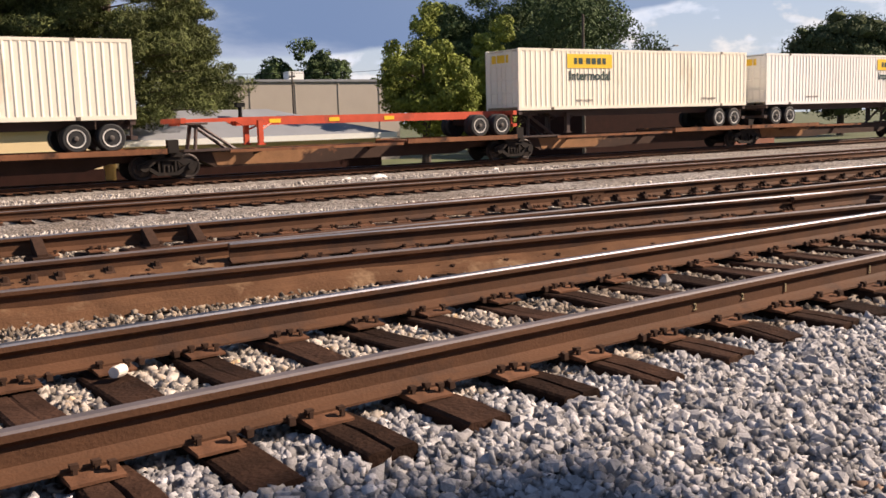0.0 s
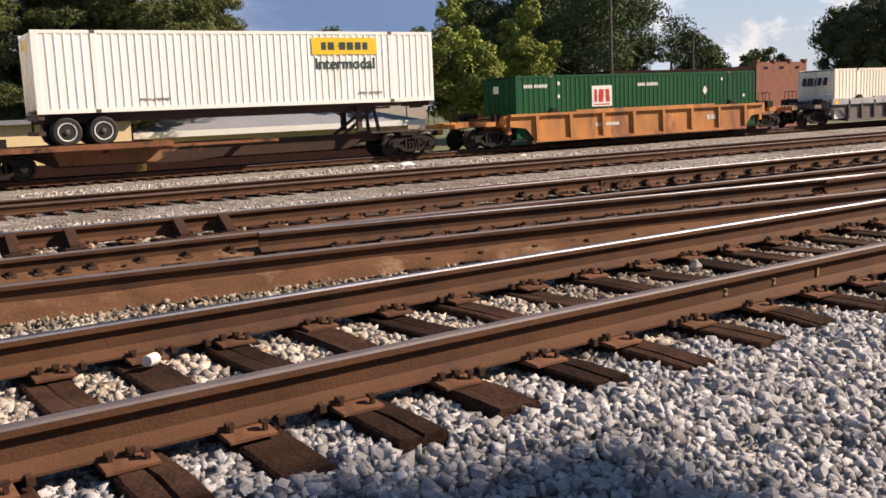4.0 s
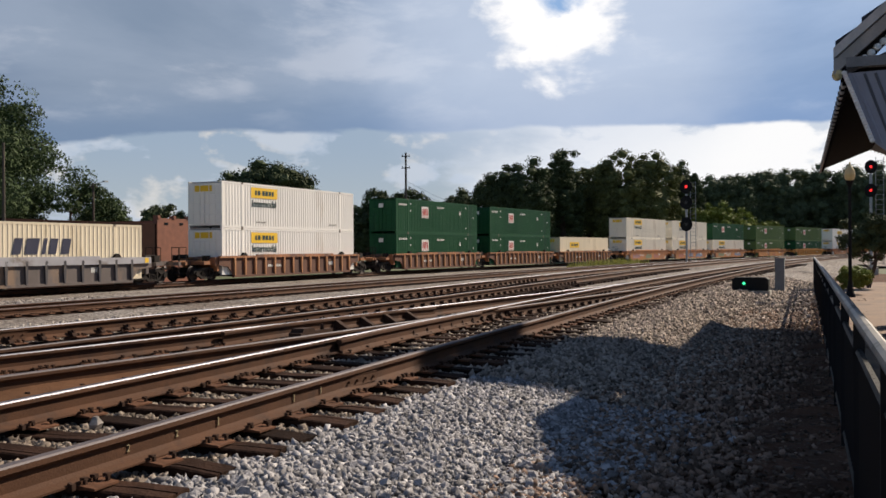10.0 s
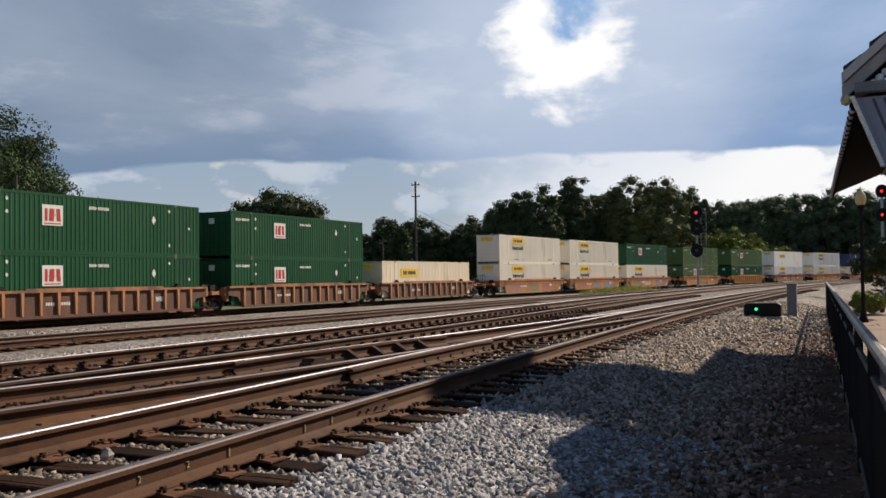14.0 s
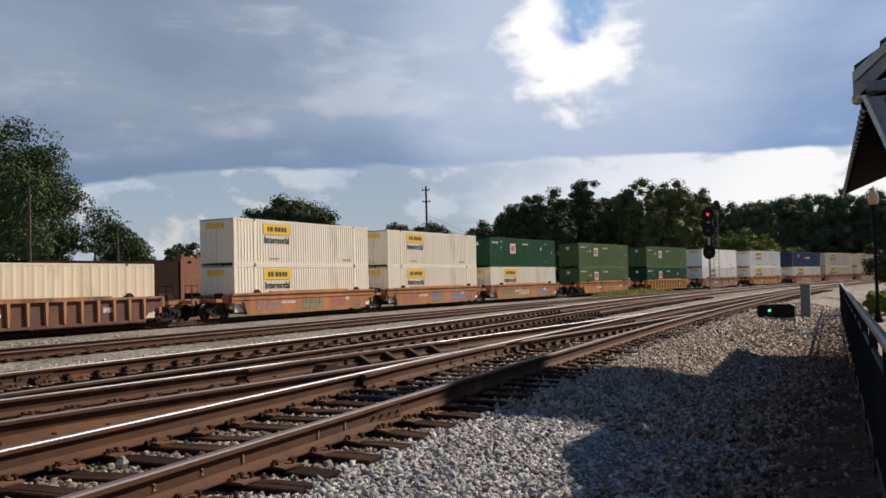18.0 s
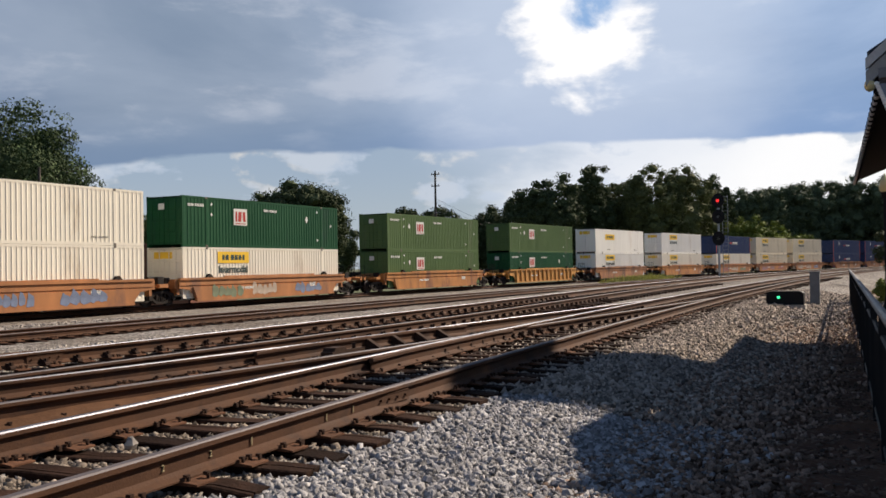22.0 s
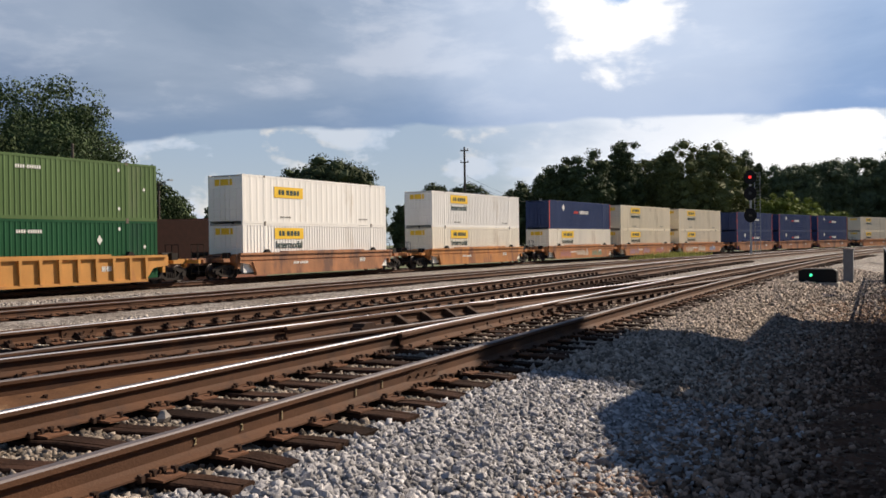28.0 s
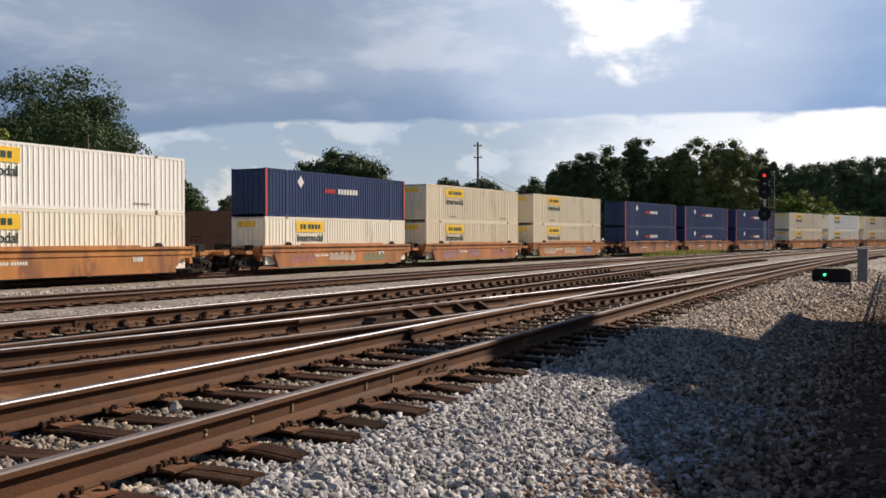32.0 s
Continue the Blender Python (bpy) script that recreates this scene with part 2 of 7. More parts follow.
WHITE = material("white_container_paint", (0.86, 0.8, 0.67), 0.45, vary=0.07, scale=0.7, fine=14, bump=0.03, second=(0.5, 0.4, 0.28), amount=0.28, streak=0.2, spec=0.2)
PALE = material("pale_container_paint", (0.88, 0.86, 0.81), 0.45, vary=0.06, scale=0.7, fine=14, bump=0.03, second=(0.6, 0.52, 0.42), amount=0.26, streak=0.2, spec=0.2)
CREAM = material("cream_container_paint", (0.74, 0.65, 0.49), 0.5, vary=0.08, scale=0.7, fine=14, bump=0.03, second=(0.5, 0.41, 0.27), amount=0.3, streak=0.25, spec=0.2)
GREEN = material("dark_green_container_paint", (0.007, 0.07, 0.026), 0.5, vary=0.15, scale=0.8, fine=14, bump=0.03, second=(0.012, 0.055, 0.03), amount=0.3, streak=0.3, spec=0.2)
OLIVE = material("olive_green_container_paint", (0.085, 0.145, 0.05), 0.55, vary=0.12, scale=0.8, fine=14, bump=0.03, second=(0.11, 0.15, 0.07), amount=0.3, streak=0.3, spec=0.2)
BLUE = material("navy_container_paint", (0.032, 0.05, 0.125), 0.42, vary=0.15, scale=0.8, fine=14, bump=0.03, second=(0.05, 0.07, 0.15), amount=0.25, streak=0.3, spec=0.2)
YELLOW = material("yellow_panel", (0.85, 0.53, 0.025), 0.5, vary=0.08, scale=2, fine=20, bump=0.0)
LETTER = material("dark_green_lettering", (0.02, 0.05, 0.04), 0.5, vary=0.1, scale=3, bump=0.0)
NAVYLET = material("navy_lettering", (0.025, 0.028, 0.06), 0.5, vary=0.1, scale=3, bump=0.0)
REDLET = material("red_lettering", (0.45, 0.03, 0.02), 0.5, vary=0.1, scale=3, bump=0.0)
CHALK = material("yellow_chalk", (0.28, 0.22, 0.12), 0.9, vary=0.2, scale=30, bump=0.0)
WHITELET = material("white_marking", (0.72, 0.72, 0.68), 0.5, vary=0.05, scale=3, bump=0.0)
ORANGE = material("orange_well_car_paint", (0.4, 0.16, 0.05), 0.62, vary=0.3, scale=0.9, fine=22, bump=0.06, second=(0.24, 0.105, 0.05), amount=0.45, streak=0.4)
YORANGE = material("yellow_orange_well_car_paint", (0.43, 0.175, 0.042), 0.66, vary=0.38, scale=1.1, fine=22, bump=0.08, second=(0.22, 0.085, 0.035), amount=0.55, streak=0.35)
YELLOWCAR = material("bright_yellow_orange_car_paint", (0.5, 0.235, 0.05), 0.6, vary=0.22, scale=1.1, fine=22, bump=0.08, second=(0.36, 0.15, 0.05), amount=0.35, streak=0.4)
# rusty side, its colour darkened for the shade between the ribs
RUSTSKIN = material("shaded_rust_car_side", (0.12, 0.05, 0.028), 0.75, vary=0.4, scale=1.3, fine=22, bump=0.1, second=(0.09, 0.042, 0.028), amount=0.5, streak=0.4)
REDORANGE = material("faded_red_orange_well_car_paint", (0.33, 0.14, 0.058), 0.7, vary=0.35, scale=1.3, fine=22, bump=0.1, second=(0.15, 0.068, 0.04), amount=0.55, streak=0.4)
# rib orange made lighter for the light that the ribs catch
RIBORANGE = material("lit_orange_rib_paint", (0.44, 0.2, 0.085), 0.7, vary=0.3, scale=2.0, fine=22, bump=0.1, second=(0.25, 0.1, 0.05), amount=0.4, streak=0.4)
GREYCAR = material("grey_well_car_paint", (0.125, 0.102, 0.095), 0.65, vary=0.3, scale=1.0, fine=22, bump=0.08, second=(0.23, 0.155, 0.105), amount=0.45, streak=0.4)
GREYRIB = material("dark_grey_rib_paint", (0.06, 0.055, 0.062), 0.65, vary=0.3, scale=1.5, fine=22, bump=0.08, second=(0.12, 0.09, 0.07), amount=0.35)
DARKSOFFIT = material("dark_ribbed_ceiling", (0.075, 0.08, 0.095), 0.5, metal=0.3, vary=0.2, scale=2, fine=20, bump=0.1)
BOARD = material("weathered_pale_board", (0.62, 0.55, 0.49), 0.85, vary=0.25, scale=3, fine=30, bump=0.3, streak=0.3)
BOARDLOW = material("weathered_grey_board", (0.45, 0.39, 0.34), 0.85, vary=0.3, scale=3, fine=30, bump=0.3, streak=0.3)
INFILL = material("blue_grey_ribbed_metal", (0.27, 0.29, 0.35), 0.55, vary=0.2, scale=2, fine=20, bump=0.1)
CHORD = material("light_blue_grey_chord", (0.36, 0.355, 0.38), 0.6, vary=0.2, scale=1.2, fine=22, bump=0.05, second=(0.2, 0.17, 0.15), amount=0.4)
RUSTDECK = material("rusty_deck_edge", (0.21, 0.09, 0.045), 0.8, vary=0.4, scale=1.4, fine=22, bump=0.12, second=(0.06, 0.03, 0.02), amount=0.5, spec=0.2)
SILLRUST = material("tan_rust_sill", (0.27, 0.14, 0.07), 0.85, vary=0.3, scale=1.2, fine=18, bump=0.12, second=(0.05, 0.028, 0.02), amount=0.42, spec=0.2)
BROWNCAR = material("brown_spine_car_paint", (0.05, 0.028, 0.02), 0.75, vary=0.35, scale=1.0, fine=22, bump=0.1, second=(0.22, 0.09, 0.04), amount=0.25, spec=0.2)
FITTING = material("grimy_corner_fitting", (0.13, 0.105, 0.08), 0.7, vary=0.3, scale=6, fine=40, bump=0.1)
BLACK = material("black_running_gear", (0.02, 0.016, 0.014), 0.8, vary=0.35, scale=5, fine=40, bump=0.2, second=(0.035, 0.026, 0.02), amount=0.4, spec=0.2)
WHEEL = material("wheel_steel", (0.05, 0.04, 0.036), 0.55, metal=0.7, vary=0.3, scale=6, fine=40, bump=0.1)
TYRE = material("tyre_rubber", (0.018, 0.018, 0.019), 0.8, vary=0.25, scale=6, fine=40, bump=0.1)
RIM = material("white_wheel_rim", (0.66, 0.64, 0.6), 0.5, vary=0.15, scale=6, fine=40, bump=0.05)
HUB = material("oily_wheel_hub", (0.1, 0.085, 0.075), 0.6, vary=0.3, scale=8, fine=40, bump=0.1)
REDCH = material("red_chassis_paint", (0.55, 0.075, 0.03), 0.5, vary=0.2, scale=1.5, fine=30, bump=0.04, second=(0.35, 0.06, 0.03), amount=0.35)
DARKCH = material("dark_chassis_paint", (0.06, 0.035, 0.028), 0.6, vary=0.25, scale=1.5, fine=30, bump=0.05)
GALV = material("galvanised_steel", (0.36, 0.37, 0.38), 0.45, metal=0.8, vary=0.15, scale=6, fine=60, bump=0.05)
BLACKMETAL = material("black_painted_metal", (0.009, 0.009, 0.01), 0.65, vary=0.2, scale=6, fine=60, bump=0.05, spec=0.2)
WOODPOLE = material("weathered_pole", (0.1, 0.08, 0.065), 0.9, vary=0.3, scale=4, fine=40, bump=0.4)
BARK = material("bark", (0.07, 0.05, 0.04), 0.95, vary=0.4, scale=4, fine=30, bump=0.8)
LEAF_DARK = material("dark_leaves", (0.066, 0.085, 0.04), 0.7, vary=0.35, scale=0.4, fine=4, bump=0.0, spec=0.08, island=True, each=0.3)
LEAF_MID = material("green_leaves", (0.068, 0.098, 0.042), 0.7, vary=0.35, scale=0.4, fine=4, bump=0.0, spec=0.08, island=True, each=0.3)
# leaf colour lightened to stand in for haze on the farthest trees
LEAF_FAR = material("haze_pale_leaves", (0.095, 0.12, 0.065), 0.7, vary=0.35, scale=0.4, fine=4, bump=0.0, spec=0.08, island=True, each=0.3)
LEAF_OLIVE = material("olive_leaves", (0.12, 0.13, 0.052), 0.7, vary=0.35, scale=0.4, fine=4, bump=0.0, spec=0.08, island=True, each=0.3)
LEAF_LIGHT = material("yellow_green_leaves", (0.19, 0.22, 0.05), 0.65, vary=0.3, scale=0.4, fine=4, bump=0.0, spec=0.08, island=True, each=0.3)
NEEDLE = material("pine_needles", (0.1, 0.115, 0.042), 0.7, vary=0.4, scale=0.5, fine=4, bump=0.0, spec=0.08, island=True, each=0.5)
GRASS = material("tall_grass", (0.42, 0.41, 0.13), 0.7, vary=0.3, scale=1.0, fine=6, bump=0.0, spec=0.08, island=True, each=0.4)
BEIGE = material("beige_metal_siding", (0.34, 0.3, 0.26), 0.7, vary=0.08, scale=0.5, fine=10, bump=0.05)
TAN = material("tan_stucco", (0.62, 0.5, 0.3), 0.85, vary=0.1, scale=0.5, fine=20, bump=0.2)
CREAMWALL = material("cream_wall", (0.7, 0.55, 0.32), 0.85, vary=0.08, scale=0.5, fine=20, bump=0.15)
ROOFGREY = material("grey_roof", (0.2, 0.21, 0.23), 0.75, vary=0.12, scale=0.8, fine=20, bump=0.1)
BRICK = material("red_brick", (0.24, 0.095, 0.062), 0.9, vary=0.2, scale=2, fine=12, bump=0.3)
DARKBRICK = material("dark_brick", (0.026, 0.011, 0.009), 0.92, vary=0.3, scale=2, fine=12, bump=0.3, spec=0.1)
SLATE = material("slate_roof", (0.03, 0.033, 0.042), 0.7, vary=0.25, scale=3, fine=20, bump=0.3)
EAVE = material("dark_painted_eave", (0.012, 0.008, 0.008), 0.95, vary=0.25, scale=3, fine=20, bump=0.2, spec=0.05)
PIPE = material("worn_grey_pipe", (0.15, 0.145, 0.14), 0.5, metal=0.4, vary=0.4, scale=6, fine=50, bump=0.1, second=(0.05, 0.045, 0.04), amount=0.5)
POSTGREY = material("weathered_grey_steel", (0.17, 0.175, 0.18), 0.6, vary=0.25, scale=5, fine=40, bump=0.1)
CONCRETE = material("concrete", (0.4, 0.36, 0.31), 0.9, vary=0.15, scale=1.5, fine=30, bump=0.25, second=(0.28, 0.24, 0.2), amount=0.4)
PAVING = material("tan_brown_paving", (0.2, 0.13, 0.085), 0.9, vary=0.3, scale=1.2, fine=14, bump=0.3, second=(0.11, 0.072, 0.05), amount=0.45)
RED_GLOW = plain("red_signal_lens", (1.0, 0.03, 0.03), 0.3, glow=1.1)
GREEN_GLOW = plain("green_signal_lens", (0.05, 1.0, 0.4), 0.3, glow=1.2)
LENS = plain("dark_signal_lens", (0.02, 0.02, 0.02), 0.1)
GLOBE = plain("cream_lamp_globe", (0.72, 0.56, 0.26), 0.35)
GLASS = plain("dark_window_glass", (0.02, 0.025, 0.03), 0.08)


# ---- mesh helpers ----
def box(bm, x0, x1, y0, y1, z0, z1):
    v = [bm.verts.new(p) for p in ((x0, y0, z0), (x1, y0, z0), (x1, y1, z0), (x0, y1, z0), (x0, y0, z1), (x1, y0, z1), (x1, y1, z1), (x0, y1, z1))]
    for f in ((3, 2, 1, 0), (4, 5, 6, 7), (0, 1, 5, 4), (1, 2, 6, 5), (2, 3, 7, 6), (3, 0, 4, 7)):
        bm.faces.new([v[i] for i in f])
    return v


def slab(bm, pts, axis, a, b):
    """A prism: the outline pts (two coordinates) drawn out along axis from a to b."""
    def put(p, s):
        return {"x": (s, p[0], p[1]), "y": (p[0], s, p[1]), "z": (p[0], p[1], s)}[axis]
    A, B = [bm.verts.new(put(p, a)) for p in pts], [bm.verts.new(put(p, b)) for p in pts]
    bm.faces.new(A)
    bm.faces.new(B[::-1])
    for i in range(len(pts)):
        j = (i + 1) % len(pts)
        bm.faces.new((A[j], A[i], B[i], B[j]))


def rod(bm, a, b, r, r2=None, n=8):
    a, b = Vector(a), Vector(b)
    q = (b - a).to_track_quat("Z", "Y")
    r2 = r if r2 is None else r2
    A, B = [], []
    for i in range(n):
        c, s = math.cos(2 * math.pi * i / n), math.sin(2 * math.pi * i / n)
        A.append(bm.verts.new(a + q @ Vector((c * r, s * r, 0))))
        B.append(bm.verts.new(b + q @ Vector((c * r2, s * r2, 0))))
    for i in range(n):
        j = (i + 1) % n
        bm.faces.new((A[i], A[j], B[j], B[i]))
    bm.faces.new(A[::-1])
    bm.faces.new(B)


def lathe(bm, prof, axis="y", n=20, at=(0, 0, 0)):
    """Turns the outline prof, pairs of (radius, distance along the axis), about that axis."""
    rings = []
    for r, d in prof:
        ring = []
        for i in range(n):
            c, s = math.cos(2 * math.pi * i / n) * r, math.sin(2 * math.pi * i / n) * r
            p = {"y": (c, d, s), "z": (c, s, d), "x": (d, c, s)}[axis]
            ring.append(bm.verts.new((p[0] + at[0], p[1] + at[1], p[2] + at[2])))
        rings.append(ring)
    for a, b in zip(rings, rings[1:]):
        for i in range(n):
            j = (i + 1) % n
            bm.faces.new((a[i], a[j], b[j], b[i]))
    bm.faces.new(rings[0][::-1])
    bm.faces.new(rings[-1])


def mesh_of(name, bm, mat):
    bmesh.ops.recalc_face_normals(bm, faces=bm.faces[:])
    me = bpy.data.meshes.new(name)
    bm.to_mesh(me)
    bm.free()
    me.materials.append(mat)
    return me


def part(name, bm, mat, parent=None, label=""):
    ob = new(name, mesh_of(name, bm, mat) if isinstance(bm, bmesh.types.BMesh) else bm)
    if parent:
        ob.parent = parent
    if label:
        ob["label"] = label
    return ob


def piece(name, me, parent, at=(0, 0, 0), rz=0.0):
    ob = new(name, me)
    ob.parent = parent
    ob.location, ob.rotation_euler = at, (0, 0, rz)
    return ob


def raw(name, verts, faces, mat, smooth=False):
    me = bpy.data.meshes.new(name)
    me.from_pydata([tuple(v) for v in verts], [], [tuple(f) for f in faces])
    me.materials.append(mat)
    if smooth:
        me.polygons.foreach_set("use_smooth", [True] * len(me.polygons))
    me.update()
    return me


def empty(name, label, category, group="", kind=""):
    return tagged(new(name), label, category, group, kind)


# ---- plan: the line of the train's track ----
BEND, EASE, CURVE = 30.7, 28.0, 0.0016
_g = np.linspace(0, 900, 3601)
_k = np.clip((_g - BEND) / EASE, 0, 1) * CURVE
_k = np.where(_g > 380, 0, _k)
_ph = -np.concatenate([[0], np.cumsum((_k[1:] + _k[:-1]) / 2 * np.diff(_g))])
_tx = np.concatenate([[0], np.cumsum((np.cos(_ph[1:]) + np.cos(_ph[:-1])) / 2 * np.diff(_g))])
_ty = 37.2 + np.concatenate([[0], np.cumsum((np.sin(_ph[1:]) + np.sin(_ph[:-1])) / 2 * np.diff(_g))])


def line(u, w=0.0):
    """Place and heading at u metres along the train's track, w metres to the camera's side of it."""
    if u < 0:
        return u, 37.2 - w, 0.0
    ph = float(np.interp(u, _g, _ph))
    return float(np.interp(u, _g, _tx)) + w * math.sin(ph), float(np.interp(u, _g, _ty)) - w * math.cos(ph), ph


def aside(x, y):
    """How far a place lies to the camera's side of the train's track."""
    ty = np.interp(x, _tx, _ty, left=37.2)
    ph = np.interp(x, _tx, _ph, left=0.0)
    return (ty - y) * np.cos(ph)


LEVEL_W = [-4.0, 0.75, 16.5, 26.5, 28.8, 31.0]
LEVEL_Z = [0.0, 0.0, 0.42, 0.80, 0.83, 0.86]


def rail_level(w):
    return np.interp(w, LEVEL_W, LEVEL_Z)


def bed(x, y):
    """Height of the stone bed."""
    w = aside(x, y)
    z = rail_level(w) - 0.285
    for c, half in ((0.0, 1.5), (16.5, 1.5)):
        z = z - 0.12 * np.clip((np.abs(w - c) - half) / 1.2, 0, 1) * (np.abs(w - c) < 6)
    z = z - np.clip((w - 34.1) / 2.2, 0, 1) * 0.5
    return z


# ---- ground ----
def sheet(name, xs, ys, height, mat, keep=None):
    nx, ny = len(xs), len(ys)
    X, Y = np.meshgrid(xs, ys)
    Z = height(X, Y)
    V = np.stack([X.ravel(), Y.ravel(), Z.ravel()], 1)
    F = []
    for j in range(ny - 1):
        for i in range(nx - 1):
            if keep is None or keep((xs[i] + xs[i + 1]) / 2, (ys[j] + ys[j + 1]) / 2):
                a = j * nx + i
                F.append((a, a + 1, a + nx + 1, a + nx))
    return new(name, raw(name, V, F, mat))


def ground_height(x, y):
    w = aside(x, y)
    z = bed(x, y) - 0.12
    side = np.where(y < 2.6, np.minimum(z, 0.36), z)
    z = np.where(w > 33, side, z)
    return np.where(w < -2.5, -0.32 - 1.1 * np.clip((-w - 4.0) / 6.0, 0, 1), z)


XS = np.array([-1500, -500, -150, -60, -25] + list(np.arange(-10, 150, 2.5)) + [160, 180, 210, 250, 320, 450, 800, 2500.0])
YS = np.array([-1500, -400, -120, -50, -20, -8] + list(np.arange(-4, 42, 0.4)) + [44, 50, 60, 80, 120, 200, 400, 900, 2500.0])
ground = sheet("ground", XS, YS, ground_height, GRASS_GROUND)
tagged(ground, "dry grass and bare soil around the rail yard", "ground", kind="structure")

BXS = np.array(list(np.arange(-40, 0, 5.0)) + list(np.arange(0, 30, 0.5)) + list(np.arange(30, 330, 4.0)))
BYS = np.array(list(np.arange(-60, 0.6, 3.0)) + list(np.arange(0.7, 41.0, 0.2)))


def bed_rough(x, y):
    b = bed(x, y)
    return b + 0.02 * np.sin(x * 5.1 + y * 3.3) * np.sin(y * 6.7 - x * 2.1)


ballast_bed = sheet("ballast_bed", BXS, BYS, bed_rough, GRAVEL,
                    keep=lambda x, y: -3.6 < aside(x, y) < 36.6)
tagged(ballast_bed, "bed of grey crushed stone under the tracks", "ballast", kind="structure")

# bare brown soil between the stones and the fence
_lump = np.random.RandomState(8)
_LA = [(_lump.uniform(2, 16), _lump.uniform(2, 16), _lump.uniform(0, 6.3)) for _ in range(14)]


def soil_height(x, y):
    z = 0.366 + 0.012 * np.sin(0.9 * x)
    for a, b, c in _LA:
        z = z + 0.009 * np.sin(a * x + b * y + c) * 8 / (4 + a)
    rim = np.clip((x - 40) / 26, 0, 1) + np.clip((-6 - x) / 5, 0, 1) + np.clip((-2.0 - y) / 0.4, 0, 1)
    return z - 0.2 * np.clip(rim, 0, 1) - 0.06 * np.clip((y - 0.6) / 0.7, 0, 1) - 0.14 * np.clip((y - 2.2) / 0.6, 0, 1)


soil = sheet("soil_strip", np.array(list(np.arange(-12, 1, 1.0)) + list(np.arange(1, 30, 0.12)) + list(np.arange(30, 68, 0.8))), np.arange(-2.4, 2.9, 0.1), soil_height, DIRT)
tagged(soil, "shaded brown soil with scattered leaves and twigs beside the ballast", "soil", kind="structure")

# ---- tracks ----
M_U, M_W = [-60, 12, 20, 27, 35, 45, 60, 90], [27.72, 27.72, 27.6, 27.25, 26.85, 26.5, 26.3, 26.2]


def w_near(u):
    a = min(max(u, -6.0), 37.0)
    return 37.2 - (4.32 + 0.07 * a - 0.00095 * a * a)


def w_middle(u):
    return float(np.interp(u, M_U, M_W))


CROSS_U, CROSS_Y = [-8, 0, 2, 4, 6, 8, 10, 12, 15, 18, 21, 24, 27, 30, 33, 37], [8.9, 7.98, 7.88, 7.74, 7.55, 7.33, 7.14, 6.98, 6.78, 6.58, 6.36, 6.14, 5.94, 5.78, 5.68, 5.61]


def w_cross(u):
    return 37.2 - float(np.interp(u, CROSS_U, CROSS_Y))


RAIL_PROFILE = [(-0.076, 0.0), (0.076, 0.0), (0.076, 0.011), (0.03, 0.03), (0.0095, 0.05), (0.009, 0.125), (0.03, 0.142), (0.037, 0.148),
                (0.036, 0.176), (0.027, 0.186), (-0.027, 0.186), (-0.036, 0.176), (-0.037, 0.148), (-0.03, 0.142), (-0.009, 0.125), (-0.0095, 0.05), (-0.03, 0.03), (-0.076, 0.011)]


def sweep(name, pts, profile, mat, head=None, foot=-0.186):
    """Draws the rail's outline along pts, places of the middle of its running surface."""
    n, m = len(pts), len(profile)
    P = np.array(pts, float)
    d = np.gradient(P, axis=0)
    d[:, 2] = 0
    d /= np.linalg.norm(d, axis=1)[:, None]
    nrm = np.stack([-d[:, 1], d[:, 0], np.zeros(n)], 1)
    V = np.concatenate([P[i] + np.array([nrm[i] * a + np.array([0, 0, b + foot]) for a, b in profile]) for i in range(n)])
    F, idx = [], []
    for i in range(n - 1):
        for j in range(m):
            k = (j + 1) % m
            F.append((i * m + j, i * m + k, (i + 1) * m + k, (i + 1) * m + j))
            idx.append(1 if head and j in (8, 9, 10) else 0)
    F += [tuple(range(m - 1, -1, -1)), tuple((n - 1) * m + j for j in range(m))]
    idx += [0, 0]
    me = raw(name, V, F, mat)
    if head:
        me.materials.append(head)
        me.polygons.foreach_set("material_index", idx)
    return me


def rail_points(w_of, off, z_of, u0, u1, step):
    out = []
    for u in np.arange(u0, u1 + 1e-6, step):
        x, y, ph = line(u, w_of(u) + off)
        out.append((x, y, z_of(u)))
    return out


def tie_mesh(seed, length=2.6):
    rng = random.Random(seed)
    bm = bmesh.new()
    h = length / 2
    ys = [-h, -h * 0.8, -h * 0.6, -h * 0.3, 0.05, h * 0.3, h * 0.6, h * 0.8, h]
    g = rng.uniform(-0.05, 0.05)
    split = rng.random()
    ring = []
    for y in ys:
        a = 0.115 + rng.uniform(-0.006, 0.006)
        t = rng.uniform(-0.012, 0.004) - (0.02 * rng.random() if abs(y) > h * 0.9 else 0)
        g += rng.uniform(-0.012, 0.012)
        dp = rng.uniform(0.0, 0.035) * split if abs(y) > h * 0.25 else 0.003
        ring.append([bm.verts.new(p) for p in ((-a, y, -0.18), (a, y, -0.18), (a, y, -0.012 + t), (a - 0.014, y, t - 0.003), (g + 0.012, y, t - 0.002), (g, y, t - dp), (g - 0.014, y, t - 0.003), (-a + 0.014, y, t), (-a, y, -0.012 + t))])
    for p, q in zip(ring, ring[1:]):
        for i in range(9):
            j = (i + 1) % 9
            bm.faces.new((p[i], p[j], q[j], q[i]))
    bm.faces.new(ring[0][::-1])
    bm.faces.new(ring[-1])
    return mesh_of("tie", bm, TIE)


TIES = [tie_mesh(s) for s in range(6)]


def plate_mesh():
    bm = bmesh.new()
    slab(bm, [(-0.19, 0), (0.19, 0), (0.19, 0.012), (0.095, 0.022), (-0.095, 0.022), (-0.19, 0.012)], "x", -0.1, 0.1)
    return mesh_of("tie_plate", bm, PLATE)


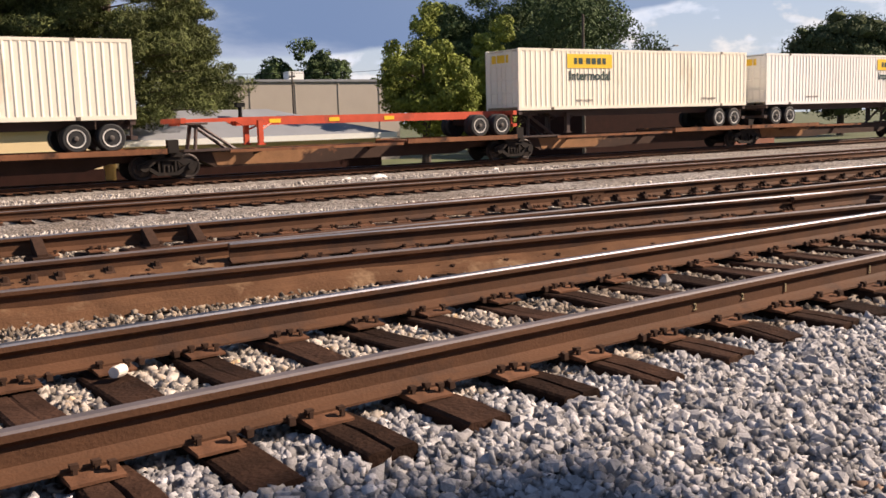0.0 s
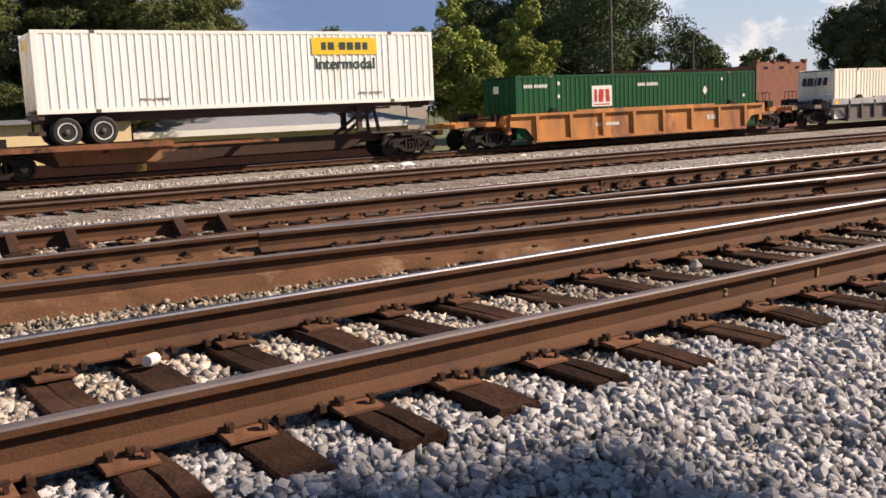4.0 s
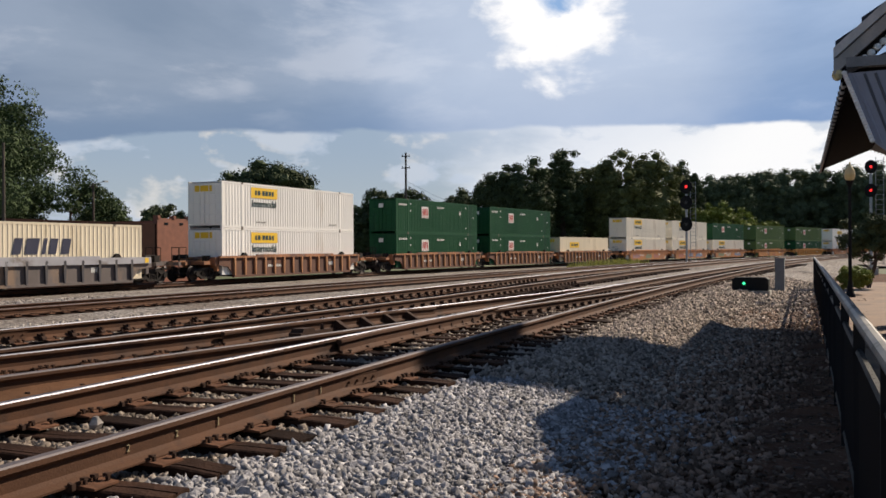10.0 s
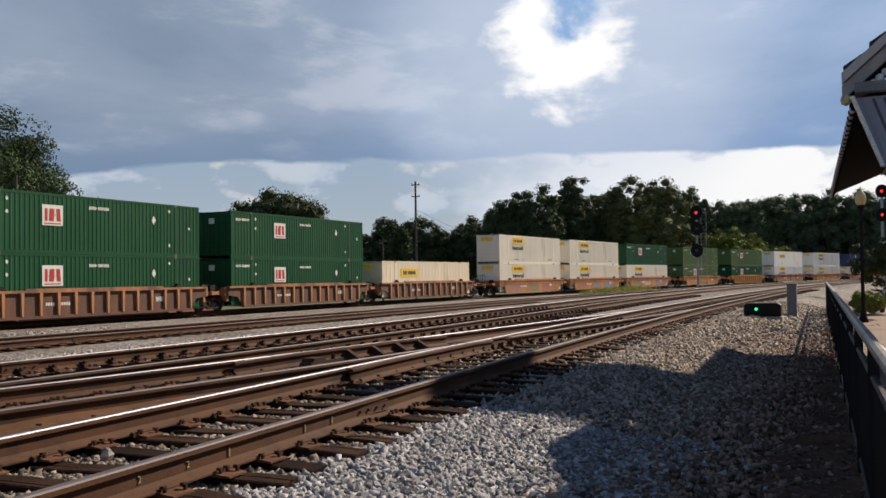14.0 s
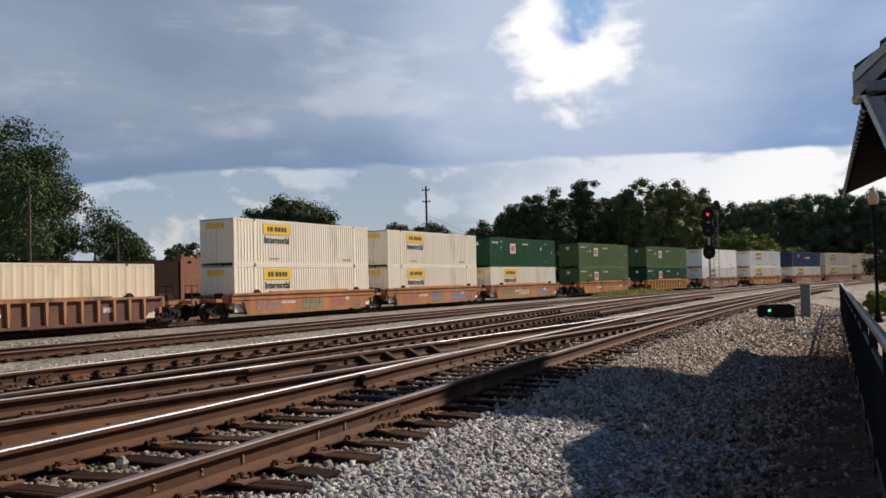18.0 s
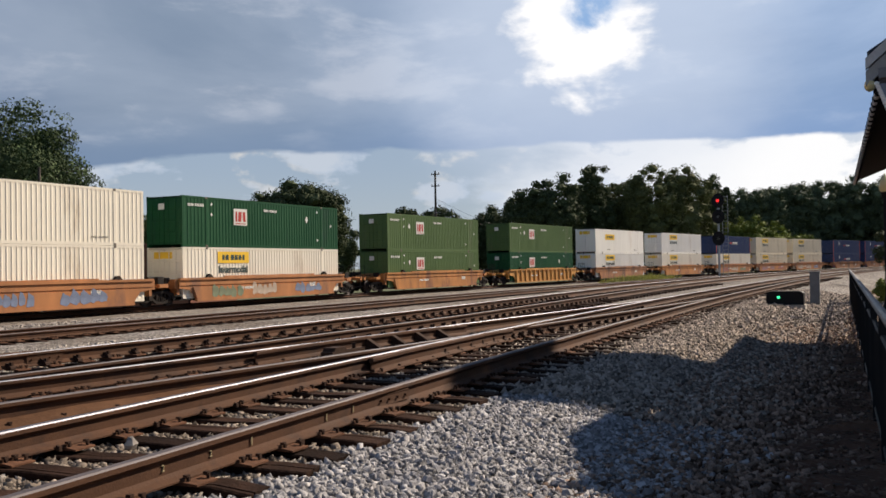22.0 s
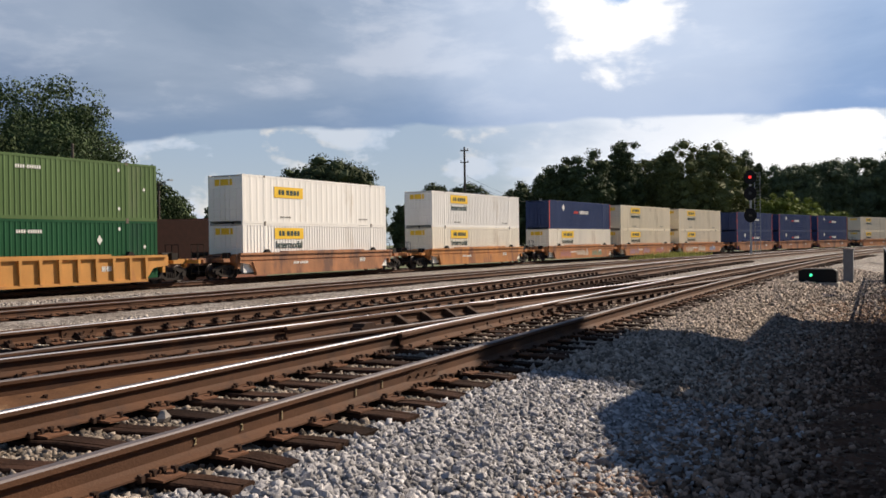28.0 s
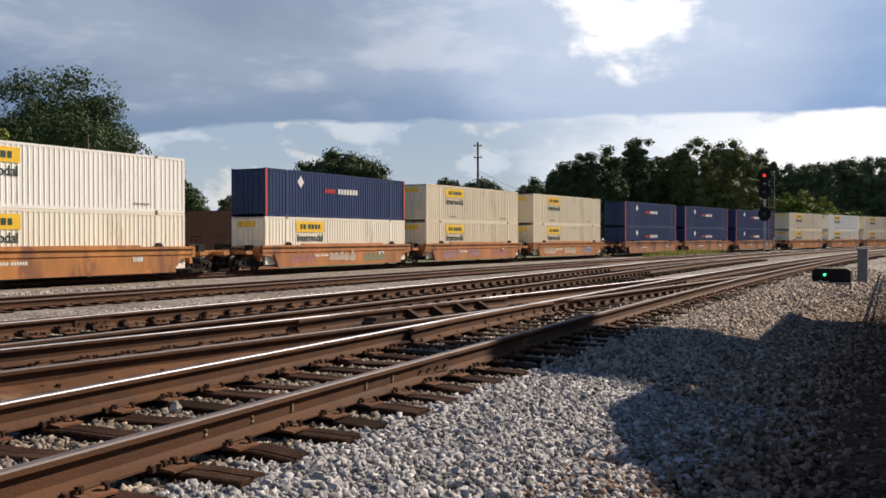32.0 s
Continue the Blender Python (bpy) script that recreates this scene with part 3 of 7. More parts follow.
def spike_mesh():
    bm = bmesh.new()
    for x, y in ((-0.06, -0.1), (0.06, 0.1), (0.065, -0.15), (-0.065, 0.145), (-0.02, 0.1)):
        box(bm, x - 0.009, x + 0.009, y - 0.009, y + 0.009, 0.0, 0.03)
        s = 1 if y < 0 else -1
        box(bm, x - 0.016, x + 0.016, y - 0.012 + 0.01 * s, y + 0.018 + 0.01 * s, 0.024, 0.04)
    return mesh_of("spikes", bm, SPIKE)


def anchor_mesh():
    bm = bmesh.new()
    slab(bm, [(-0.1, -0.012), (0.1, -0.012), (0.105, 0.02), (0.078, 0.035), (0.078, 0.016), (-0.078, 0.016), (-0.085, 0.03), (-0.1, 0.02)], "x", -0.01, 0.01)
    box(bm, -0.012, 0.018, -0.112, -0.094, -0.015, 0.02)
    return mesh_of("rail_anchor", bm, SPIKE)


PLATE_ME, SPIKE_ME, ANCHOR_ME = plate_mesh(), spike_mesh(), anchor_mesh()


TIE_BEDS = []


def build_track(label, w_of, z_near, z_far, u0, u1, tie_from, tie_to, plates_to, head_near, head_far, spans=((-999, 999), (-999, 999)), pitch=0.53, length=2.6, first=()):
    top = empty("railway_track", label, "railway track", kind="structure")
    for side, zf, head, (s0, s1) in ((0.753, z_near, head_near, spans[0]), (-0.753, z_far, head_far, spans[1])):
        pts = rail_points(w_of, side, zf, max(u0, s0), min(u1, s1, 60), 0.5)
        if min(u1, s1) > 60:
            pts += rail_points(w_of, side, zf, 64, u1, 4.0)
        part("rail", sweep("rail", pts, RAIL_PROFILE, RAIL, head), None, top, "rusty steel rail with a worn bright head")
    rng = random.Random(round(w_of(0) * 100))
    first = list(first)
    u, count = first.pop(0) if first else tie_from, 0
    while u < tie_to and count < 290:
        x, y, ph = line(u, w_of(u) + rng.uniform(-0.05, 0.05))
        slope = math.atan(-(w_of(u + 1) - w_of(u - 1)) / 2)
        a = ph + slope + rng.uniform(-0.035, 0.035)
        zc = (z_near(u) + z_far(u)) / 2 - 0.21
        TIE_BEDS.append((x, y, a, length / 2, zc))
        t = piece("tie", rng.choice(TIES), top, (x, y, zc + rng.uniform(-0.012, 0.006)), a + (math.pi if rng.random() < 0.5 else 0))
        if length != 2.6:
            t.scale = (1, length / 2.6, 1)
        if u < plates_to:
            for side, zf, (s0, s1) in ((0.753, z_near, spans[0]), (-0.753, z_far, spans[1])):
                if s0 < u < s1:
                    px, py, _ = line(u, w_of(u) + side)
                    piece("tie_plate", PLATE_ME, top, (px, py, zf(u) - 0.208), a)
                    piece("spikes", SPIKE_ME, top, (px, py, zf(u) - 0.19), a + (math.pi if rng.random() < 0.5 else 0))
                    if rng.random() < 0.75:
                        piece("rail_anchor", ANCHOR_ME, top, (px + (0.15 if rng.random() < 0.5 else -0.15) * math.cos(a), py, zf(u) - 0.186), a)
        u = first.pop(0) if first else u + pitch + rng.uniform(-0.04, 0.04)
        count += 1
    return top


flat = lambda z: (lambda u: z)
near_track = build_track("nearest track with rusty rails on dark wooden ties", w_near, flat(0.86), flat(0.86), -45, 330, -3, 78, 45, HEAD_DULL, HEAD, first=(-1.9, -1.35, -0.8, -0.25, 0.25, 0.74, 1.21, 1.71, 2.24, 2.77, 3.29, 3.89, 4.47, 5.03))
middle_track = build_track("middle track with rusty rails and raised outer rail", w_middle, flat(0.81), flat(0.88), -45, 330, -3, 60, 30, HEAD_DULL, HEAD)
cross_track = build_track("crossover track joining the middle and nearest tracks", w_cross, flat(0.82), flat(0.82), -8.0, 36, 4.0, 11, 11, HEAD_DULL, HEAD, spans=((-8, 36), (3.2, 36)))
third_track = build_track("thin brown track between the yard and the train", flat(16.5), flat(0.42), flat(0.42), -60, 330, -2, 60, 30, HEAD_DULL, HEAD_DULL)
train_track = build_track("track under the passing freight train", flat(0.0), flat(0.0), flat(0.0), -120, 420, 2, 80, 40, HEAD_DULL, HEAD)


# ---- train ----
V0, V1, V2 = 9.9397, 0.064874, -0.00021124


def run(t):
    """How far the train has gone at t seconds."""
    return V0 * t + V1 * t * t / 2 + V2 * t ** 3


BOX_L, BOX_W, BOX_H = 16.15, 2.6, 2.9
MOVERS = []      # (thing, metres along the train, height)


def text_mesh(body, size, mat, shear=0.0, wide=1.0, bold=0.012):
    cu = bpy.data.curves.new("lettering", "FONT")
    cu.body, cu.size, cu.extrude, cu.shear, cu.offset = body, size, 0.004, shear, bold
    cu.align_x, cu.align_y = "CENTER", "CENTER"
    ob = bpy.data.objects.new("lettering", cu)
    scene.collection.objects.link(ob)
    me = bpy.data.meshes.new_from_object(ob.evaluated_get(bpy.context.evaluated_depsgraph_get()))
    bpy.data.objects.remove(ob)
    # stand it up, facing -y
    for v in me.vertices:
        x, y, z = v.co
        v.co = (x * wide, -z, y)
    me.materials.clear()
    me.materials.append(mat)
    me.name = "lettering"
    return me


WORD = text_mesh("Intermodal", 0.62, LETTER)


def corrugated(length, x0, z0, z1, y, depth, pitch, out):
    """A wall of vertical trapezoid ribs in the xz plane at y; out is the side it faces."""
    xs, ys = [x0], [y]
    n = max(2, round(length / pitch))
    p = length / n
    for i in range(n):
        a = x0 + i * p
        for f, d in ((0.12, 0), (0.3, 1), (0.82, 1), (1.0, 0)):
            xs.append(a + f * p)
            ys.append(y - out * depth * d)
    V, F = [], []
    for x, yy in zip(xs, ys):
        V += [(x, yy, z0), (x, yy, z1)]
    for i in range(len(xs) - 1):
        a = 2 * i
        F.append((a, a + 2, a + 3, a + 1) if out < 0 else (a, a + 1, a + 3, a + 2))
    return V, F


def merge(*chunks):
    V, F = [], []
    for v, f in chunks:
        k = len(V)
        V += list(v)
        F += [tuple(i + k for i in q) for q in f]
    return V, F


def box_chunk(x0, x1, y0, y1, z0, z1):
    V = [(x0, y0, z0), (x1, y0, z0), (x1, y1, z0), (x0, y1, z0), (x0, y0, z1), (x1, y0, z1), (x1, y1, z1), (x0, y1, z1)]
    return V, [(3, 2, 1, 0), (4, 5, 6, 7), (0, 1, 5, 4), (1, 2, 6, 5), (2, 3, 7, 6), (3, 0, 4, 7)]


def bars_mesh(spec, mat, name="marking"):
    """Small flat bars: (x, z, width, height, lean)."""
    bm = bmesh.new()
    if len(spec) > 2:
        lo, hi = min(q[0] for q in spec), max(q[0] for q in spec)
        box(bm, lo, hi, -0.005, 0.0, -0.008, 0.008)
    for x, z, w, h, lean in spec:
        slab(bm, [(x - w / 2, z - h / 2), (x + w / 2, z - h / 2), (x + w / 2 + lean, z + h / 2), (x - w / 2 + lean, z + h / 2)], "y", -0.006, 0.0)
    return mesh_of(name, bm, mat)


def slant_shape(x, w):
    bm = bmesh.new()
    slab(bm, [(x - w / 2, -0.38), (x + w / 2, -0.38), (x + w / 2 + 0.18, 0.38), (x - w / 2 + 0.18, 0.38)], "y", -0.006, 0)
    return mesh_of("slanted_block", bm, NAVYLET)


SLANT_BLOCKS = [slant_shape(x, w) for x, w in ((-1.62, 0.5), (-0.75, 0.78), (0.0, 0.22), (0.55, 0.48), (1.35, 0.55))]
PANEL_BARS = bars_mesh([(-0.95, 0, 0.2, 0.3, 0), (-0.62, 0, 0.26, 0.3, 0), (-0.5, -0.12, 0.06, 0.06, 0), (-0.12, 0, 0.28, 0.3, 0), (0.24, 0, 0.28, 0.3, 0), (0.6, 0, 0.26, 0.3, 0), (0.93, 0, 0.22, 0.3, 0)], LETTER, "name_strip")
YELLOW_ME = bars_mesh([(0, 0, 2.95, 0.68, 0)], YELLOW, "yellow_panel")
SQUARE_ME = bars_mesh([(0, 0, 1.28, 1.0, 0)], WHITELET, "white_square")
RED_BARS = bars_mesh([(-0.4, 0.02, 0.16, 0.6, 0), (-0.08, 0.02, 0.3, 0.6, 0.04), (0.38, 0.02, 0.24, 0.6, -0.05), (0, -0.4, 1.0, 0.05, 0)], REDLET, "red_emblem")
DIAMOND_ME = mesh_of("diamond", (lambda bm: (slab(bm, [(0, -0.24), (0.17, 0), (0, 0.24), (-0.17, 0)], "y", -0.006, 0), bm)[1])(bmesh.new()), WHITELET)
NUMBER_ME = bars_mesh([(i * 0.13 + (0.1 if i > 3 else 0), 0, 0.085, 0.16, 0) for i in range(10)], WHITELET, "number_strip")
RUSTSTAIN = material("orange_rust_stain", (0.52, 0.27, 0.075), 0.7, vary=0.3, scale=2.0, fine=20, bump=0.05, second=(0.72, 0.6, 0.42), amount=0.45, streak=0.15)
GREYLET = material("worn_grey_marking", (0.22, 0.2, 0.17), 0.6, vary=0.2, scale=8, bump=0.0)
NUMBER_DARK = bars_mesh([(i * 0.13 + (0.1 if i > 3 else 0), 0, 0.085, 0.14, 0) for i in range(10)], GREYLET, "number_strip")
BLUE_MARK = bars_mesh([(i * 0.34, 0.02, 0.24, 0.34, 0.02) for i in range(7)], WHITELET, "pale_word_mark")
RED_MARK = bars_mesh([(i * 0.3, 0, 0.22, 0.28, 0.04) for i in range(4)], REDLET, "red_word_mark")

_boxes = {}


def container_meshes(paint, ribs):
    key = (paint.name, ribs)
    if key in _boxes:
        return _boxes[key]
    L, h = BOX_L / 2, BOX_W / 2
    post = 1.98
    cut = [(-L + 0.16, -L + post), (-L + post + 0.16, L - post - 0.16), (L - post, L - 0.16)]
    pitch, depth = (0.28, 0.021) if ribs else (0.6, 0.012)
    walls = [raw("wall_panel", *corrugated(b - a, a, 0.16, BOX_H - 0.12, s * h, depth, pitch, s), paint) for a, b in cut for s in (-1, 1)]
    ev, ef = corrugated(BOX_W - 0.3, -h + 0.15, 0.16, BOX_H - 0.12, 0, 0.03, 0.26, 1)
    end = ([(L - 0.02 + y, x, z) for x, y, z in ev], ef)
    roof = merge(*[box_chunk(-L + 0.1, L - 0.1, -h + 0.04, h - 0.04, BOX_H - 0.06, BOX_H - 0.02)])
    out = {"walls": walls, "end_wall": raw("end_wall", *end, paint), "roof": raw("roof", *roof, paint)}
    out["rail_top"] = raw("top_rail", *merge(box_chunk(-L + 0.15, L - 0.15, -0.04, 0.04, -0.12, 0)), paint)
    out["rail_low"] = raw("bottom_rail", *merge(box_chunk(-L + 0.15, L - 0.15, -0.045, 0.045, 0, 0.16)), paint)
    out["post"] = raw("corner_post", *merge(box_chunk(-0.08, 0.08, -0.06, 0.06, 0, BOX_H)), paint)
    cast = bmesh.new()
    box(cast, -0.09, 0.09, -0.07, 0.07, 0, 0.12)
    box(cast, -0.04, 0.04, -0.076, 0.076, 0.035, 0.085)
    out["casting"] = mesh_of("corner_casting", cast, FITTING)
    prof = [(-0.05, 0.15), (-0.05, 0.3)]
    for k in range(4):
        z = 0.3 + k * 0.62
        prof += [(-0.075, z + 0.03), (-0.075, z + 0.5), (-0.05, z + 0.53)]
    prof += [(-0.05, BOX_H - 0.12), (0.0, BOX_H - 0.12), (0.0, 0.15)]
    out["doors"] = []
    for s in (-1, 1):
        door = bmesh.new()
        y0, y1 = (-h + 0.13, -0.02) if s < 0 else (0.02, h - 0.13)
        slab(door, prof, "y", y0, y1)
        out["doors"].append(mesh_of("door", door, paint))
    rods = bmesh.new()
    rod(rods, (-0.1, 0, 0.1), (-0.1, 0, BOX_H - 0.1), 0.024, n=6)
    out["rods"] = mesh_of("lock_rod", rods, paint)
    _boxes[key] = out
    return out


def container(paint, label, style, ribs=True):
    """A 53-foot container; its origin is the middle of its floor. The door end is at -x."""
    me = container_meshes(paint, ribs)
    top = empty("shipping_container", label, "container", "containers on the train")
    L, h = BOX_L / 2, BOX_W / 2
    for k in ("end_wall", "roof"):
        piece(k, me[k], top)
    for wp in me["walls"]:
        piece("wall_panel", wp, top)
    for s in (-1, 1):
        piece("top_rail", me["rail_top"], top, (0, s * (h - 0.04), BOX_H))
        piece("bottom_rail", me["rail_low"], top, (0, s * (h - 0.045), 0))
        for x in (-L + 0.08, L - 0.08):
            piece("corner_post", me["post"], top, (x, s * (h - 0.06), 0))
        for x in (-L + 2.06, L - 2.06):
            piece("lifting_post", me["post"], top, (x, s * (h - 0.056), 0))
            piece("lifting_fitting", me["casting"], top, (x, s * (h - 0.07) + s * 0.008, 0))
            piece("lifting_fitting", me["casting"], top, (x, s * (h - 0.07) + s * 0.008, BOX_H - 0.116))
    for dm, ys in zip(me["doors"], ((-0.85, -0.35), (0.35, 0.85))):
        d = piece("door", dm, top, (-L + 0.06, 0, 0))
        for y in ys:
            piece("lock_rod", me["rods"], d, (0, y, 0))
    f = -h - 0.004

    def mark(name, mesh, x, z, lab=""):
        ob = piece(name, mesh, top, (x, f, z))
        if lab:
            ob["label"] = lab
        return ob
    if style in ("word", "word_end", "panel"):
        x = {"word": -3.6, "word_end": 3.9, "panel": -3.6}[style]
        z = 2.32 if style != "panel" else 1.95
        p = mark("yellow_panel", YELLOW_ME, x, z, "yellow name panel with dark bars")
        q = piece("name_strip", PANEL_BARS, p, (0, -0.008, 0))
        if style != "panel":
            mark("lettering", WORD, x, 1.6, "dark green word Intermodal")
        mark("number_strip", NUMBER_DARK, -L + 3.6, 0.42).scale = (0.8, 1, 0.6)
        mark("number_strip", NUMBER_DARK, L - 3.6, 0.42).scale = (0.8, 1, 0.6)
        e = new("end_panel", YELLOW_ME)
        e.parent, e.location, e.rotation_euler, e.scale = top, (-L - 0.015, 0.1, 2.45), (0, 0, -math.pi / 2), (0.45, 1, 0.55)
    elif style in ("slant", "slant_stained"):
        if style == "slant_stained":
            rng = random.Random(9)
            for k in range(11):
                sh = rng.uniform(0.9, 2.5)
                mark("rust_stain", bars_mesh([(0, -sh / 2, rng.uniform(0.05, 0.15), sh, 0.02)], RUSTSTAIN, "rust_stain"), 4.35 + 0.13 * k, 2.74, "orange rust stain running down the wall")
        for sb in SLANT_BLOCKS:
            mark("slanted_block", sb, 1.2, 1.75)
            e = new("end_block", sb)
            e.parent, e.location, e.rotation_euler, e.scale = top, (-L - 0.1, 0, 2.2), (0, 0, -math.pi / 2), (0.5, 1, 0.6)
    elif style in ("square", "square_r"):
        x = -2.9
        p = mark("white_square", SQUARE_ME, x, 1.85, "white square badge with red strokes")
        piece("red_emblem", RED_BARS, p, (0, -0.008, 0))
        mark("diamond", DIAMOND_ME, 4.2 if style == "square" else -4.7, 1.95, "white diamond placard")
        mark("number_strip", NUMBER_ME, -L + 0.5, 2.4)
        mark("number_strip", NUMBER_ME, -0.5, 2.35)
        for x, z in ((-L + 2.5, 2.5), (-L + 2.5, 1.9), (L - 2.6, 2.5), (L - 2.6, 0.6), (L - 0.9, 1.6)):
            m = mark("white_tag", DIAMOND_ME, x, z)
            m.scale = (0.55, 1, 0.45)
        e = new("end_badge", SQUARE_ME)
        e.parent, e.location, e.rotation_euler, e.scale = top, (-L - 0.12, 0.1, 2.3), (0, 0, -math.pi / 2), (0.34, 1, 0.34)
    elif style == "blue":
        mark("red_word_mark", RED_MARK, -1.9, 1.75)
        mark("pale_word_mark", BLUE_MARK, -0.4, 1.75, "pale word mark drawn as bars")
        mark("white_disc", DIAMOND_ME, -4.6, 2.2).scale = (2.0, 1, 1.6)
        for x in (-L + 0.1, L - 0.1):
            bm_me = bars_mesh([(0, 0, 0.17, BOX_H - 0.1, 0)], REDCH, "orange_edge")
            mark("orange_edge", bm_me, x, BOX_H / 2, "orange corner stripe").location.y = f - 0.012
    return top


# wheels, trucks
def wheelset_mesh():
    bm = bmesh.new()
    rod(bm, (0, -1.0, 0), (0, 1.0, 0), 0.08, n=10)
    for s in (-1, 1):
        lathe(bm, [(0.12, s * 0.66), (0.43, s * 0.68), (0.49, s * 0.69), (0.49, s * 0.72), (0.45, s * 0.74), (0.44, s * 0.82), (0.38, s * 0.81), (0.34, s * 0.76), (0.16, s * 0.79), (0.12, s * 0.84)], "y", 18)
        for k in range(3):
            a = k * 2.094
            box(bm, 0.25 * math.cos(a) - 0.03, 0.25 * math.cos(a) + 0.03, s * 0.795 - 0.02, s * 0.795 + 0.02, 0.25 * math.sin(a) - 0.03, 0.25 * math.sin(a) + 0.03)
    return mesh_of("wheelset", bm, WHEEL)


def sideframe_mesh():
    bm = bmesh.new()
    slab(bm, [(-1.15, 0.4), (-0.72, 0.36), (-0.66, 0.5), (-1.15, 0.62)], "y", -0.07, 0.07)
    slab(bm, [(1.15, 0.4), (1.15, 0.62), (0.66, 0.5), (0.72, 0.36)], "y", -0.07, 0.07)
    slab(bm, [(-1.15, 0.62), (-0.66, 0.5), (-0.36, 0.7), (0.36, 0.7), (0.66, 0.5), (1.15, 0.62), (0.8, 0.74), (0.4, 0.83), (-0.4, 0.83), (-0.8, 0.74)], "y", -0.08, 0.08)
    slab(bm, [(-0.72, 0.36), (-0.4, 0.15), (0.4, 0.15), (0.72, 0.36), (0.66, 0.5), (0.34, 0.27), (-0.34, 0.27), (-0.66, 0.5)], "y", -0.08, 0.08)
    for x in (-0.36, 0.28):
        box(bm, x, x + 0.08, -0.07, 0.07, 0.25, 0.72)
    for x in (-0.16, 0.02, 0.16):
        rod(bm, (x, -0.02, 0.28), (x, -0.02, 0.52), 0.065, n=8)
    for x in (-0.9, 0.9):
        lathe(bm, [(0.14, -0.16), (0.15, -0.1), (0.15, 0.06), (0.1, 0.08)], "y", 12, (x, 0, 0.46))
    return mesh_of("sideframe", bm, BLACK)


def bolster_mesh():
    bm = bmesh.new()
    box(bm, -0.2, 0.2, -1.0, 1.0, 0.5, 0.82)
    rod(bm, (0, 0, 0.8), (0, 0, 0.98), 0.2, n=12)
    for x in (-0.45, 0.45):
        box(bm, x - 0.05, x + 0.05, -0.85, 0.85, 0.42, 0.5)
    return mesh_of("bolster", bm, BLACK)


WHEELSET, SIDEFRAME, BOLSTER = wheelset_mesh(), sideframe_mesh(), bolster_mesh()
AXLES = []


def truck(parent, x):
    t = piece("truck", BOLSTER, parent, (x, 0, 0))
    for s in (-1, 1):
        piece("sideframe", SIDEFRAME, t, (0, s * 1.0, 0))
    for dx in (-0.89, 0.89):
        AXLES.append(piece("wheelset", WHEELSET, t, (dx, 0, 0.46)))
    return t


# well cars
def side_sill(style, half, paint):
    """One side of a well car, its outer face at y = 0 towards -y: skin, chords."""
    bm = bmesh.new()
    e = half
    low, high = 0.2, 1.5
    slab(bm, [(-e, high), (-e, 0.95), (-e + 0.9, 0.85), (-e + 1.5, low), (e - 1.5, low), (e - 0.9, 0.85), (e, 0.95), (e, high)], "y", 0.06, 0.1)
    skin = mesh_of("side_sill", bm, paint)
    bm = bmesh.new()
    box(bm, -e + 1.4, e - 1.4, -0.03, 0.16, low - 0.02, low + 0.12)
    extra = [("bottom_chord", mesh_of("bottom_chord", bm, paint))]
    if style == "smooth":
        bm = bmesh.new()
        slab(bm, [(-e + 1.45, low + 0.1), (e - 1.45, low + 0.1), (e - 1.1, high - 0.5), (-e + 1.1, high - 0.5)], "y", 0.0, 0.06)
        extra.append(("side_panel", mesh_of("side_panel", bm, paint)))
        bm = bmesh.new()
        slab(bm, [(-e, high - 0.4), (-e, high - 0.08), (e, high - 0.08), (e, high - 0.4)], "y", 0.02, 0.06)
        extra.append(("belt_rail", mesh_of("belt_rail", bm, paint)))
    return skin, extra


def chord_mesh(half, paint, deep=0.12):
    bm = bmesh.new()
    box(bm, -half, half, -0.05, 0.16, 1.52 - deep, 1.52)
    box(bm, -half * 0.55, half * 0.55, -0.02, 0.1, 1.52, 1.6)
    return mesh_of("top_chord", bm, paint)


def rib_mesh(paint):
    bm = bmesh.new()
    slab(bm, [(-0.05, 0.3), (0.05, 0.3), (0.09, 1.4), (-0.09, 1.4)], "y", -0.05, 0.08)
    return mesh_of("rib", bm, paint)


def end_frame_mesh(reach, joined, paint):
    bm = bmesh.new()
    a = 8.45
    slab(bm, [(a, 0.95), (a + 0.9, 1.0), (reach, 1.0), (reach, 1.25), (a + 0.5, 1.3), (a, 1.5)], "y", -0.35, 0.35)
    box(bm, a - 0.05, a + 0.15, -1.33, 1.33, 0.6, 1.46)
    box(bm, a + 0.8, a + 1.35, -1.3, 1.3, 1.02, 1.22)
    slab(bm, [(-1.36, 0.95), (-0.4, 0.95), (-0.4, 1.2), (-1.36, 1.45)], "x", a + 0.1, a + 0.35)
    slab(bm, [(1.36, 0.95), (1.36, 1.45), (0.4, 1.2), (0.4, 0.95)], "x", a + 0.1, a + 0.35)
    if not joined:
        box(bm, reach - 0.2, reach - 0.02, -1.25, 1.25, 1.0, 1.2)
        rod(bm, (reach - 0.1, 0, 0.86), (reach + 0.16, 0, 0.86), 0.12, n=8)
    return mesh_of("end_frame", bm, paint)


def end_rails_mesh(reach, s):
    bm = bmesh.new()
    x = reach - 0.15
    for y in (0.7, 1.2):
        rod(bm, (x, s * y, 0.4 if s < 0 else 1.2), (x, s * y, 2.05), 0.02, n=6)
    for z in (2.05, 0.45, 0.75) if s < 0 else (2.05, 1.6):
        rod(bm, (x, s * 0.7, z), (x, s * 1.2, z), 0.02, n=6)
    return mesh_of("handrail", bm, BLACK)


